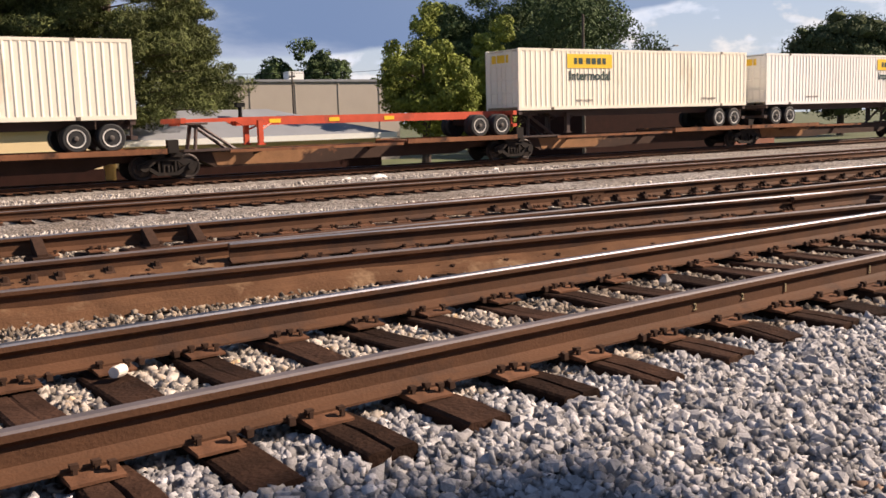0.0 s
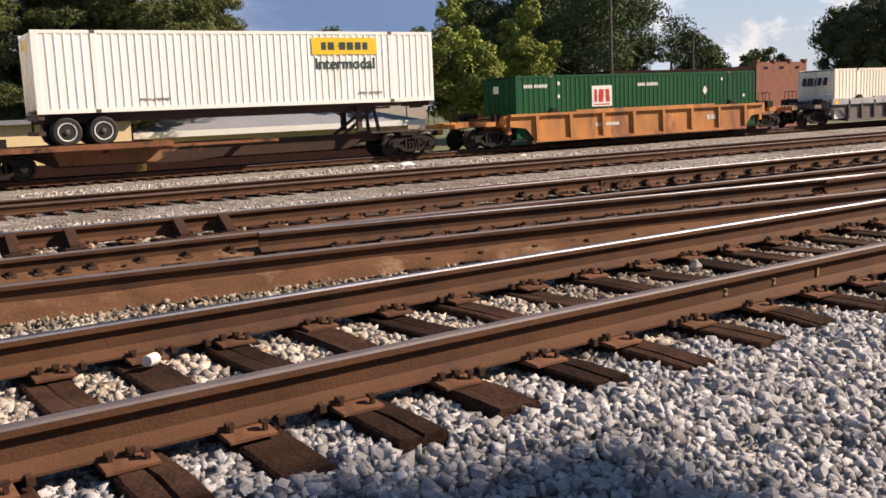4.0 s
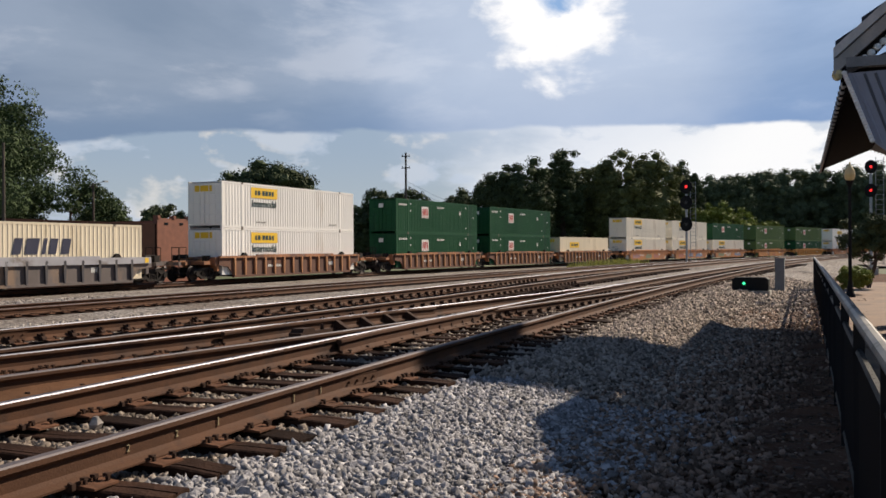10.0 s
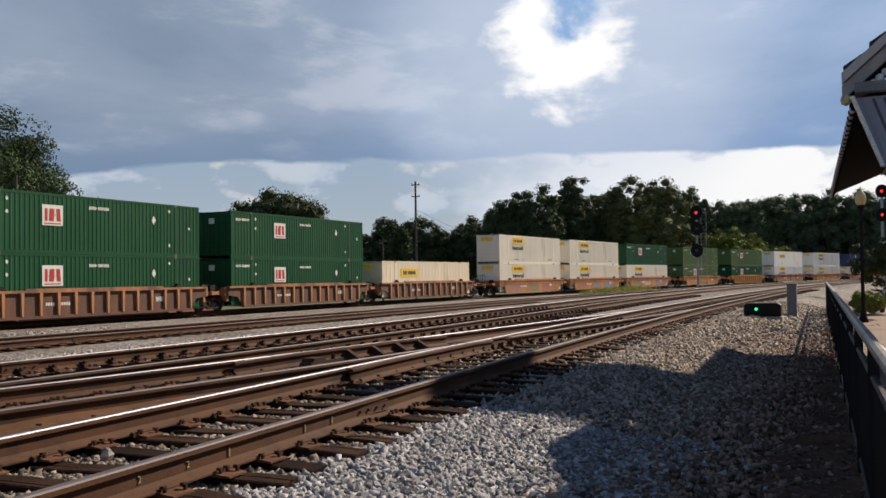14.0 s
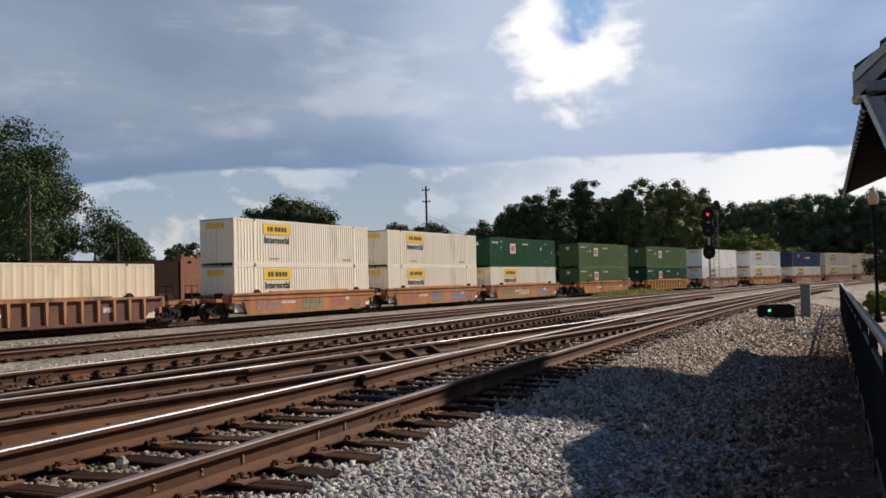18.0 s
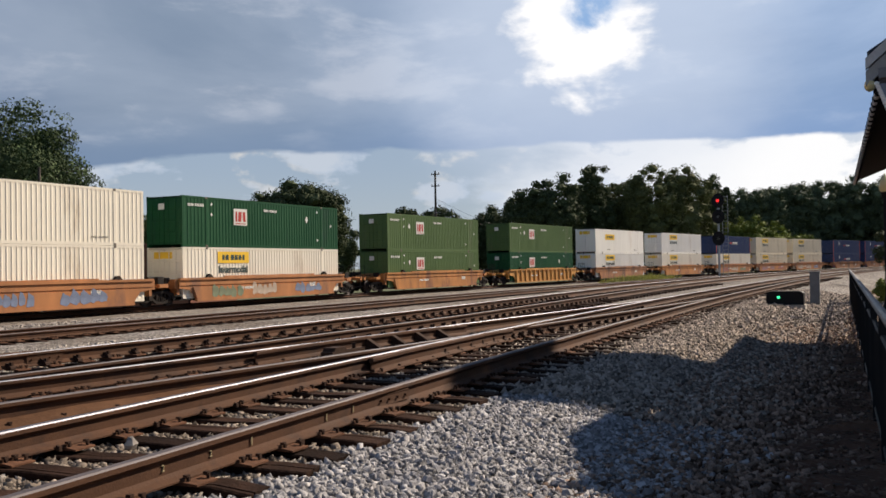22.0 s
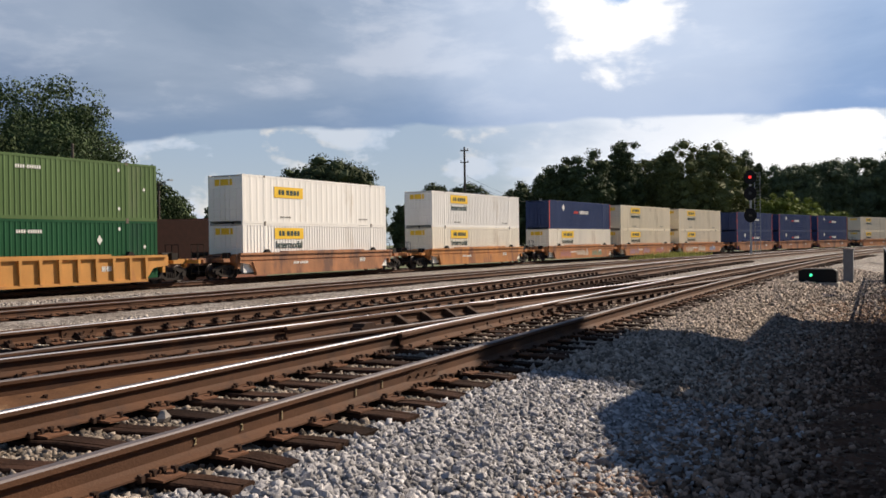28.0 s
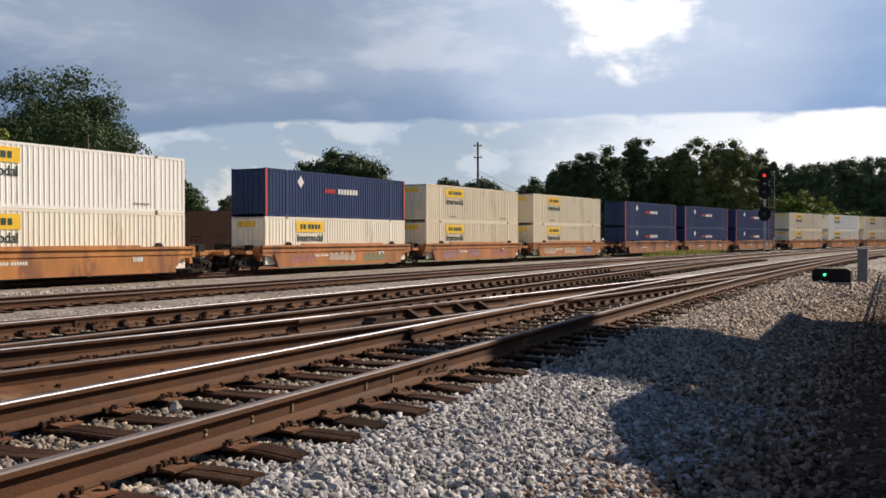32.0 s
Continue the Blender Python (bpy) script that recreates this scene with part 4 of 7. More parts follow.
def brake_gear_mesh():
    bm = bmesh.new()
    rod(bm, (8.9, -0.75, 1.5), (9.7, -0.75, 1.5), 0.13, n=10)
    box(bm, 9.3, 9.75, -1.15, -0.9, 1.2, 1.6)
    box(bm, 8.7, 9.0, 0.5, 0.9, 1.2, 1.55)
    rod(bm, (8.6, 0.2, 1.35), (10.6, 0.2, 1.3), 0.03, n=6)
    return mesh_of("brake_gear", bm, BLACK)


BRAKE = brake_gear_mesh()
GRAF_A = material("blue_grey_spray_paint", (0.16, 0.2, 0.3), 0.6, vary=0.4, scale=2, fine=20, bump=0.0)
GRAF_C = material("faded_purple_spray_paint", (0.3, 0.17, 0.19), 0.6, vary=0.4, scale=2, fine=20, bump=0.0)
GRAF_B = material("pale_spray_paint", (0.45, 0.36, 0.28), 0.6, vary=0.35, scale=2, fine=20, bump=0.0)


GRAF_D = material("pink_red_spray_paint", (0.33, 0.13, 0.11), 0.6, vary=0.4, scale=2, fine=20, bump=0.0)
GRAF_E = material("green_spray_paint", (0.17, 0.2, 0.12), 0.6, vary=0.4, scale=2, fine=20, bump=0.0)


def scrawl_letters(seed, n, w, h, mat):
    """Fat sprayed letter shapes in a row: (offset, mesh) for each one."""
    rng = random.Random(seed)
    out = []
    x = -w / 2
    for i in range(n):
        bw, hh, z = w / n * rng.uniform(0.75, 1.1), h * rng.uniform(0.65, 1.0), rng.uniform(-0.06, 0.06)
        ring = []
        for k in range(10):
            a = k * 0.6283
            q = rng.uniform(0.3, 0.52) if k % 3 else 0.54
            ring.append((math.cos(a) * bw * q * 1.15, z + math.sin(a) * hh * q * 1.1))
        bm = bmesh.new()
        slab(bm, ring, "y", -0.004 - 0.0007 * (i % 3), 0)
        out.append((x + bw / 2, mesh_of("painted_letter", bm, mat)))
        x += w / n
    return out


def lock_mesh():
    bm = bmesh.new()
    slab(bm, [(-0.28, 1.5), (0.28, 1.5), (0.2, 1.6), (0.08, 1.72), (-0.08, 1.72), (-0.2, 1.6)], "y", -0.03, 0.14)
    return mesh_of("container_lock", bm, BLACK)


LOCK = lock_mesh()
REFLECTOR = bars_mesh([(0, 0, 0.3, 0.26, 0)], YELLOW, "reflector")
_wells = {}


def well_car(style, paint, joints, label, chord=None, graffiti=0, rib_paint=None):
    """One well car unit, origin at rail level in its middle. joints: (left, right), True where it shares a truck."""
    top = empty("well_car", label, "freight car", "cars of the train")
    half = 8.55
    key = (style, paint.name)
    if key not in _wells:
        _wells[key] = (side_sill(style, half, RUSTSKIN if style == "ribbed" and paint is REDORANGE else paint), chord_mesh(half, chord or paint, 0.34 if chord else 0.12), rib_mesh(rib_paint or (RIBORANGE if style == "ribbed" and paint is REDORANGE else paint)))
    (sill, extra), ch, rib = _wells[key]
    n = {"ribbed": 14, "wide": 8, "smooth": 0, "grey": 13}[style]
    for s in (-1, 1):
        o = new("side_sill", sill)
        o.parent, o.location, o.rotation_euler = top, (0, s * 1.5, 0), (0, 0, 0 if s < 0 else math.pi)
        c = piece("top_chord", ch, o)
        for nm, em in extra:
            piece(nm, em, o)
        for x in (-6.02, 6.02):
            piece("container_lock", LOCK, o, (x, 0, 0))
        if style == "grey":
            for x in (-half + 0.35, half - 0.35):
                piece("reflector", REFLECTOR, o, (x, -0.052, 1.35))
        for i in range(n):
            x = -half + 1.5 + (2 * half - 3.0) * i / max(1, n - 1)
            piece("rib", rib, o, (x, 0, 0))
        if s < 0:
            m = piece("number_strip", NUMBER_ME, o, (-3.4, -0.002 if style == "smooth" else 0.055, 0.85))
            m.scale = (1.1, 1, 1.0)
            m = piece("number_strip", NUMBER_ME, o, (4.2, -0.002 if style == "smooth" else 0.055, 0.9))
            m.scale = (0.5, 1, 1.6)
            if graffiti:
                rng = random.Random(graffiti)
                for k in range(3):
                    x0 = -4.5 + 4.2 * k + rng.uniform(-0.5, 0.5)
                    for dx, lm in scrawl_letters(graffiti * 7 + k, 5, rng.uniform(2.0, 3.2), 0.8, rng.choice((GRAF_A, GRAF_B, GRAF_C, GRAF_D, GRAF_E))):
                        piece("painted_letter", lm, o, (x0 + dx, -0.004, 0.7))
    bm = bmesh.new()
    box(bm, -8.4, 8.4, -1.35, 1.35, 0.28, 0.34)
    for x in (-6, -3, 0, 3, 6):
        box(bm, x - 0.15, x + 0.15, -1.4, 1.4, 0.2, 0.28)
    part("well_floor", bm, BLACK, top)
    for e, j in ((-1, joints[0]), (1, joints[1])):
        reach = 9.65 if j else 11.45
        k2 = ("end", j, paint.name)
        if k2 not in _wells:
            _wells[k2] = (end_frame_mesh(reach, j, paint), end_rails_mesh(reach, -1), end_rails_mesh(reach, 1))
        o = new("end_frame", _wells[k2][0])
        o.parent, o.rotation_euler = top, (0, 0, 0 if e > 0 else math.pi)
        if not j:
            piece("handrail", _wells[k2][1], o)
            piece("handrail", _wells[k2][2], o)
        b = new("brake_gear", BRAKE)
        b.parent, b.rotation_euler = top, (0, 0, 0 if e > 0 else math.pi)
        if not j or e > 0:
            truck(top, e * (9.62 if j else 9.3))
    return top


# trailer chassis and spine cars
def road_wheel_meshes():
    bm = bmesh.new()
    lathe(bm, [(0.3, -0.14), (0.46, -0.15), (0.51, -0.11), (0.51, 0.11), (0.46, 0.15), (0.3, 0.14)], "y", 24)
    t = mesh_of("tyre", bm, TYRE)
    bm = bmesh.new()
    lathe(bm, [(0.19, -0.09), (0.235, -0.12), (0.29, -0.135), (0.3, -0.158), (0.335, -0.162), (0.335, 0.1), (0.19, 0.1)], "y", 20)
    rim = mesh_of("rim", bm, RIM)
    bm = bmesh.new()
    lathe(bm, [(0.05, -0.2), (0.085, -0.19), (0.1, -0.1), (0.188, -0.08), (0.188, 0.1), (0.05, 0.1)], "y", 16)
    for k in range(8):
        a = k * math.pi / 4
        box(bm, 0.14 * math.cos(a) - 0.014, 0.14 * math.cos(a) + 0.014, -0.11, -0.06, 0.14 * math.sin(a) - 0.014, 0.14 * math.sin(a) + 0.014)
    return t, rim, mesh_of("hub", bm, HUB)


TYRE_ME, RIM_ME, HUB_ME = road_wheel_meshes()


def chassis(paint, label, empty_one=False):
    """A container chassis, origin at the middle of its bed's upper face; its wheels are at +x."""
    top = empty("container_chassis", label, "trailer chassis", "trailers on the train")
    bm = bmesh.new()
    for y in (-0.5, 0.5):
        slab(bm, [(-8.0, -0.05), (-8.0, -0.16), (-5.6, -0.16), (-5.3, -0.34), (8.0, -0.34), (8.0, -0.0), (-5.0, -0.0)], "y", y - 0.06, y + 0.06)
    for x in (-7.9, -5.2, -3.4, -1.6, 0.2, 2.0, 3.8, 5.6, 7.9):
        box(bm, x - 0.06, x + 0.06, -0.5, 0.5, -0.28, -0.06)
    part("frame", bm, paint, top)
    for x in (-7.95, 7.95):
        bm = bmesh.new()
        box(bm, x - 0.1, x + 0.1, -1.25, 1.25, -0.2, -0.0)
        part("bolster", bm, paint, top)
    for y in (-0.75, 0.75):
        bm = bmesh.new()
        box(bm, -4.75, -4.55, y - 0.1, y + 0.1, -1.1, -0.15)
        rod(bm, (-4.65, y, -0.55), (-3.9, y * 0.6, -0.2), 0.04, n=6)
        box(bm, -4.8, -4.5, y - 0.14, y + 0.14, -1.14, -1.08)
        part("landing_leg", bm, paint, top)
    for x in (5.9, 7.15):
        bm = bmesh.new()
        rod(bm, (x, -1.0, -0.65), (x, 1.0, -0.65), 0.07, n=8)
        box(bm, x - 0.3, x + 0.3, -0.55, 0.55, -0.6, -0.3)
        part("axle", bm, BLACK, top)
        for s in (-1, 1):
            t = new("wheel", TYRE_ME)
            t.parent, t.location, t.rotation_euler = top, (x, s * 1.12, -0.65), (0, 0, 0 if s < 0 else math.pi)
            piece("rim", RIM_ME, t)
            piece("hub", HUB_ME, t)
            t2 = piece("inner_wheel", TYRE_ME, top, (x, s * 0.78, -0.65))
    bm = bmesh.new()
    box(bm, 7.85, 8.1, -1.2, 1.2, -0.75, -0.6)
    box(bm, 7.9, 7.98, -1.0, -0.9, -0.6, -0.1)
    box(bm, 7.9, 7.98, 0.9, 1.0, -0.6, -0.1)
    part("bumper", bm, paint, top)
    if empty_one:
        for x in (-3.9, -1.2, 1.5):
            bm = bmesh.new()
            box(bm, x - 0.25, x + 0.25, -0.575, -0.558, -0.26, -0.1)
            part("marker_plate", bm, YELLOW, top)
    return top


def spine_unit(label, flip=False, last=False, first_truck=False):
    """One unit of an articulated spine car: sill, hitch at -x, wheel deck at +x."""
    top = empty("spine_car", label, "freight car", "cars of the train")
    f = -1 if flip else 1
    bm = bmesh.new()
    slab(bm, [(-8.3, 0.72), (-6.9, 0.72), (-6.2, 0.36), (-1.2, 0.34), (-0.2, 0.42), (5.4, 0.42), (6.3, 0.66), (8.3, 0.72), (8.3, 1.02), (-8.3, 1.02)], "y", -0.42, 0.42)
    for x in (-4.5, 0.8):
        slab(bm, [(-1.35, 0.96), (-0.4, 0.8), (0.4, 0.8), (1.35, 0.96), (1.35, 1.02), (-1.35, 1.02)], "x", x - 0.06, x + 0.06)
    o = part("centre_sill", bm, BROWNCAR, top)
    bm = bmesh.new()
    box(bm, 2.2 * f, 8.2 * f, -1.42, 1.42, 1.03, 1.12) if f > 0 else box(bm, -8.2, -2.2, -1.42, 1.42, 1.03, 1.12)
    x0, x1 = (2.2, 8.2) if f > 0 else (-8.2, -2.2)
    for s in (-1, 1):
        box(bm, x0, x1, s * 1.42 - 0.04, s * 1.42 + 0.04, 0.98, 1.18)
    part("wheel_deck", bm, RUSTDECK, top)
    bm = bmesh.new()
    slab(bm, [(-6.1, 0.42), (-2.6, 0.4), (-1.6, 0.92), (-6.3, 0.94)], "y", -0.44, -0.424)
    slab(bm, [(-6.1, 0.42), (-2.6, 0.4), (-1.6, 0.92), (-6.3, 0.94)], "y", 0.424, 0.44)
    part("side_plate", bm, SILLRUST, top, "sunlit tan rust plate of the sill")
    bm = bmesh.new()
    for s in (-1, 1):
        box(bm, -5.9, 2.0, s * 1.36 - 0.05, s * 1.36 + 0.05, 0.93, 1.04)
    part("side_runner", bm, RUSTDECK, top)
    # hitch
    hx = -7.0 * f
    bm = bmesh.new()
    for s in (-0.5, 0.5):
        rod(bm, (hx, s, 1.0), (hx + 0.15 * f, s * 0.7, 2.1), 0.08, n=6)
        rod(bm, (hx + 1.7 * f, s, 1.0), (hx + 0.2 * f, s * 0.7, 2.05), 0.07, n=6)
    box(bm, hx - 0.3, hx + 0.55, -0.55, 0.55, 2.04, 2.12)
    box(bm, hx - 0.5, hx + 1.9, -0.7, 0.7, 1.0, 1.08)
    part("hitch", bm, DARKCH, top)
    for x in (-8.05, 8.05):
        bm = bmesh.new()
        box(bm, x - 0.35, x + 0.35, -1.15, 1.15, 0.85, 1.0)
        part("end_platform", bm, BLACK, top)
    bm = bmesh.new()
    box(bm, -8.3, -7.9, -1.3, -1.0, 1.003, 1.5)
    part("brake_box", bm, BLACK, top)
    if first_truck:
        truck(top, -8.3)
    truck(top, 8.3)
    if last:
        bm = bmesh.new()
        rod(bm, (9.3, 0, 0.86), (10.2, 0, 0.86), 0.12, n=8)
        box(bm, 8.3, 9.4, -0.3, 0.3, 0.72, 1.0)
        part("coupler", bm, BLACK, top)
    return top


def rides(ob, q, z):
    MOVERS.append((ob, q, z))


def build_train():
    L = BOX_L
    # spine cars with trailers
    rides(spine_unit("rusty brown spine car carrying a container trailer", first_truck=True), 3.0, 0)
    rides(spine_unit("rusty brown spine car carrying an empty red chassis"), 19.6, 0)
    rides(spine_unit("rusty brown spine car under a white container trailer"), 36.2, 0)
    rides(spine_unit("rusty brown spine car at the end of its set", flip=True, last=True), 52.8, 0)
    rides(chassis(DARKCH, "dark chassis under a white container"), -5.96 + L / 2, 2.3)
    rides(chassis(REDCH, "empty red container chassis on a spine car", True), 19.9, 2.3)
    rides(chassis(DARKCH, "dark chassis under a white container"), 28.06 + L / 2, 2.3)
    c = chassis(DARKCH, "dark chassis, wheels first, under a white container")
    rides(c, 46.0 + L / 2, 2.3)
    c["turned"] = 1
    rides(container(WHITE, "cream white ribbed container on a road chassis", "none"), -5.96 + L / 2, 2.3)
    rides(container(WHITE, "cream white ribbed container with yellow panel on a chassis", "word"), 28.06 + L / 2, 2.3)
    rides(container(PALE, "white ribbed container with yellow panel on a chassis", "word_end"), 46.0 + L / 2, 2.3)

    def load(q, paints, styles, labels, ribs=True):
        for i, (p, s, lab) in enumerate(zip(paints, styles, labels)):
            rides(container(p, lab, s, ribs if isinstance(ribs, bool) else ribs[i]), q + L / 2, 0.36 + i * 2.91)

    gl = "dark green ribbed container with a white square badge"
    ol = "faded olive green ribbed container with a white square badge"
    wl = "white ribbed container with a yellow panel"
    cl = "weathered cream container with a yellow panel"
    sl = "cream ribbed container with a dark slanted mark"
    bl = "navy blue container with orange corners and pale mark"
    rides(well_car("wide", YORANGE, (False, False), "bright orange well car with wide side ribs"), 66.55 + L / 2, 0)
    load(66.55, [GREEN], ["square"], [gl])
    for i, q in enumerate((89.57, 108.37, 127.55)):
        rides(well_car("grey", GREYCAR, (i > 0, i < 2), "dark grey articulated well car with pale top chord", chord=CHORD, rib_paint=GREYRIB), q + L / 2, 0)
        load(q, [CREAM if i else WHITE], ["slant_stained" if i == 1 else "slant"], [sl if i != 1 else "cream ribbed container with dark slanted mark and rust stain"])
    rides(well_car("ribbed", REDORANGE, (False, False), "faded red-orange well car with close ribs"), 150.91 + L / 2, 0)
    load(150.91, [PALE, PALE], ["word", "word"], [wl, wl])
    for i, q in enumerate((174.01, 193.27, 212.44)):
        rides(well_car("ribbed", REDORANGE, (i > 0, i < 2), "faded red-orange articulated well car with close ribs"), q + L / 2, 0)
        if i < 2:
            load(q, [GREEN, GREEN], ["square", "square"], [gl, gl])
        else:
            load(q, [CREAM], ["panel"], [cl], False)
    for i, q in enumerate((235.63, 254.86, 274.09)):
        rides(well_car("smooth", ORANGE, (i > 0, i < 2), "orange smooth-sided well car covered in spray paint", graffiti=3 + i), q + L / 2, 0)
        load(q, [WHITE, WHITE] if i < 2 else [WHITE, GREEN], ["word", "word"] if i < 2 else ["word", "square"], [wl, wl] if i < 2 else [wl, gl])
    singles = ((297.37, "smooth", YORANGE, [OLIVE, OLIVE], ["square_r", "square_r"], [ol, ol], True), (320.49, "ribbed", YELLOWCAR, [GREEN, OLIVE], ["square", "square_r"], [gl, ol], True),
               (343.64, "smooth", REDORANGE, [PALE, PALE], ["word", "panel"], [wl, "white smooth-sided container with a yellow panel"], (True, False)), (366.8, "smooth", YORANGE, [WHITE, PALE], ["word", "word"], [wl, wl], True))
    for q, st, paint, pa, sty, lab, rb in singles:
        rides(well_car(st, paint, (False, False), "orange well car with a double stack of containers"), q + L / 2, 0)
        load(q, pa, sty, lab, rb)
    for k, (start, pa) in enumerate((((389.77, 409.16, 428.64), [[WHITE, BLUE], [CREAM, CREAM], [CREAM, CREAM]]), ((451.79, 471.2, 490.8), [[BLUE, BLUE]] * 3), ((514.73, 534.27, 553.6), [[CREAM, CREAM], [WHITE, PALE], [CREAM, CREAM]]), ((577.0, 596.4, 615.8), [[WHITE, WHITE]] * 3))):
        for i, q in enumerate(start):
            rides(well_car("smooth", ORANGE if k != 1 else REDORANGE, (i > 0, i < 2), "weathered orange articulated well car with spray paint", graffiti=11 + 3 * k + i if k < 1 else 0), q + L / 2, 0)
            sty = ["blue" if p is BLUE else "word" for p in pa[i]]
            load(q, pa[i], sty, [bl if p is BLUE else (cl if p is CREAM else wl) for p in pa[i]])


build_train()


def motions():
    times = [i * 1.0 for i in range(33)]
    for ob, q, z in MOVERS:
        rows = []
        turn = 180 if ob.get("turned") else 0
        for t in times:
            x, y, ph = line(q - run(t))
            rows.append((t, pose(x, y, z, 0, 0, math.degrees(ph) + turn)))
        walk(ob, rows)
    # wheels roll: a row every 80 degrees or so
    total = run(32.0) / 0.46
    n = int(total / 1.4) + 1
    ts = np.linspace(0, 32, 3201)
    ang = np.array([run(t) for t in ts]) / 0.46
    marks = [float(np.interp(a, ang, ts)) for a in np.linspace(0, ang[-1], n)]
    spin = [(t, -math.degrees(run(t) / 0.46)) for t in marks]
    for ax in AXLES[:ROLLING]:
        p = ax.location.copy()
        walk(ax, [(t, Matrix.Translation(p) @ Matrix.Rotation(radians(a), 4, "Y")) for t, a in spin])


ROLLING = 400


# ---- trees ----
def leaf_cloud(rng, centres, radii, per, size, flat=0.75, slim=0.6, loose=0.5):
    """Small leaf blades scattered in clumps, roughly facing outwards; returns corners and faces."""
    C = np.repeat(np.array(centres), per, 0)
    R = np.repeat(np.array(radii), per)
    n = len(C)
    d = rng.normal(size=(n, 3))
    d /= np.linalg.norm(d, axis=1)[:, None]
    r = R * rng.uniform(0.35, 1.0, n) ** 0.5
    P = C + d * r[:, None] * np.array([1, 1, flat])
    f = d + loose * rng.normal(size=(n, 3))
    f /= np.linalg.norm(f, axis=1)[:, None]
    a = np.cross(f, rng.normal(size=(n, 3)))
    a /= np.linalg.norm(a, axis=1)[:, None]
    b = np.cross(f, a)
    s = size * rng.uniform(0.6, 1.3, n)[:, None]
    V = np.stack([P - a * s, P + a * s * 0.5 + b * s * slim, P + a * s * 0.6 - b * s * slim], 1).reshape(-1, 3)
    F = np.arange(3 * n).reshape(-1, 3)
    return V, F


def lump_cloud(rng, centres, radii, flat=0.8):
    """Knobbly twelve-cornered masses of foliage inside the leaf clumps."""
    g = (1 + 5 ** 0.5) / 2
    ico = np.array([(-1, g, 0), (1, g, 0), (-1, -g, 0), (1, -g, 0), (0, -1, g), (0, 1, g), (0, -1, -g), (0, 1, -g), (g, 0, -1), (g, 0, 1), (-g, 0, -1), (-g, 0, 1)]) / 1.902
    tri = np.array([(0, 11, 5), (0, 5, 1), (0, 1, 7), (0, 7, 10), (0, 10, 11), (1, 5, 9), (5, 11, 4), (11, 10, 2), (10, 7, 6), (7, 1, 8), (3, 9, 4), (3, 4, 2), (3, 2, 6), (3, 6, 8), (3, 8, 9), (4, 9, 5), (2, 4, 11), (6, 2, 10), (8, 6, 7), (9, 8, 1)])
    n = len(centres)
    V = ico[None] * rng.uniform(0.7, 1.15, (n, 12, 1)) * np.array(radii)[:, None, None] * np.array([1, 1, flat]) + np.array(centres)[:, None]
    F = tri[None] + 12 * np.arange(n)[:, None, None]
    return V.reshape(-1, 3), F.reshape(-1, 3)


def trunk_mesh(bm, rng, base, height, r, limbs, spread):
    top = Vector(base) + Vector((rng.uniform(-0.3, 0.3), rng.uniform(-0.3, 0.3), height))
    mid = Vector(base).lerp(top, 0.5) + Vector((rng.uniform(-0.2, 0.2), rng.uniform(-0.2, 0.2), 0))
    rod(bm, base, mid, r, r * 0.7)
    rod(bm, mid, top, r * 0.7, r * 0.2)
    for i in range(limbs):
        f = rng.uniform(0.35, 0.95)
        s = Vector(base).lerp(top, f)
        a = rng.uniform(0, 6.283)
        e = s + Vector((math.cos(a) * spread * rng.uniform(0.5, 0.9), math.sin(a) * spread * rng.uniform(0.5, 0.9), spread * rng.uniform(0.05, 0.35)))
        rod(bm, s, e, r * 0.3, r * 0.06, 6)


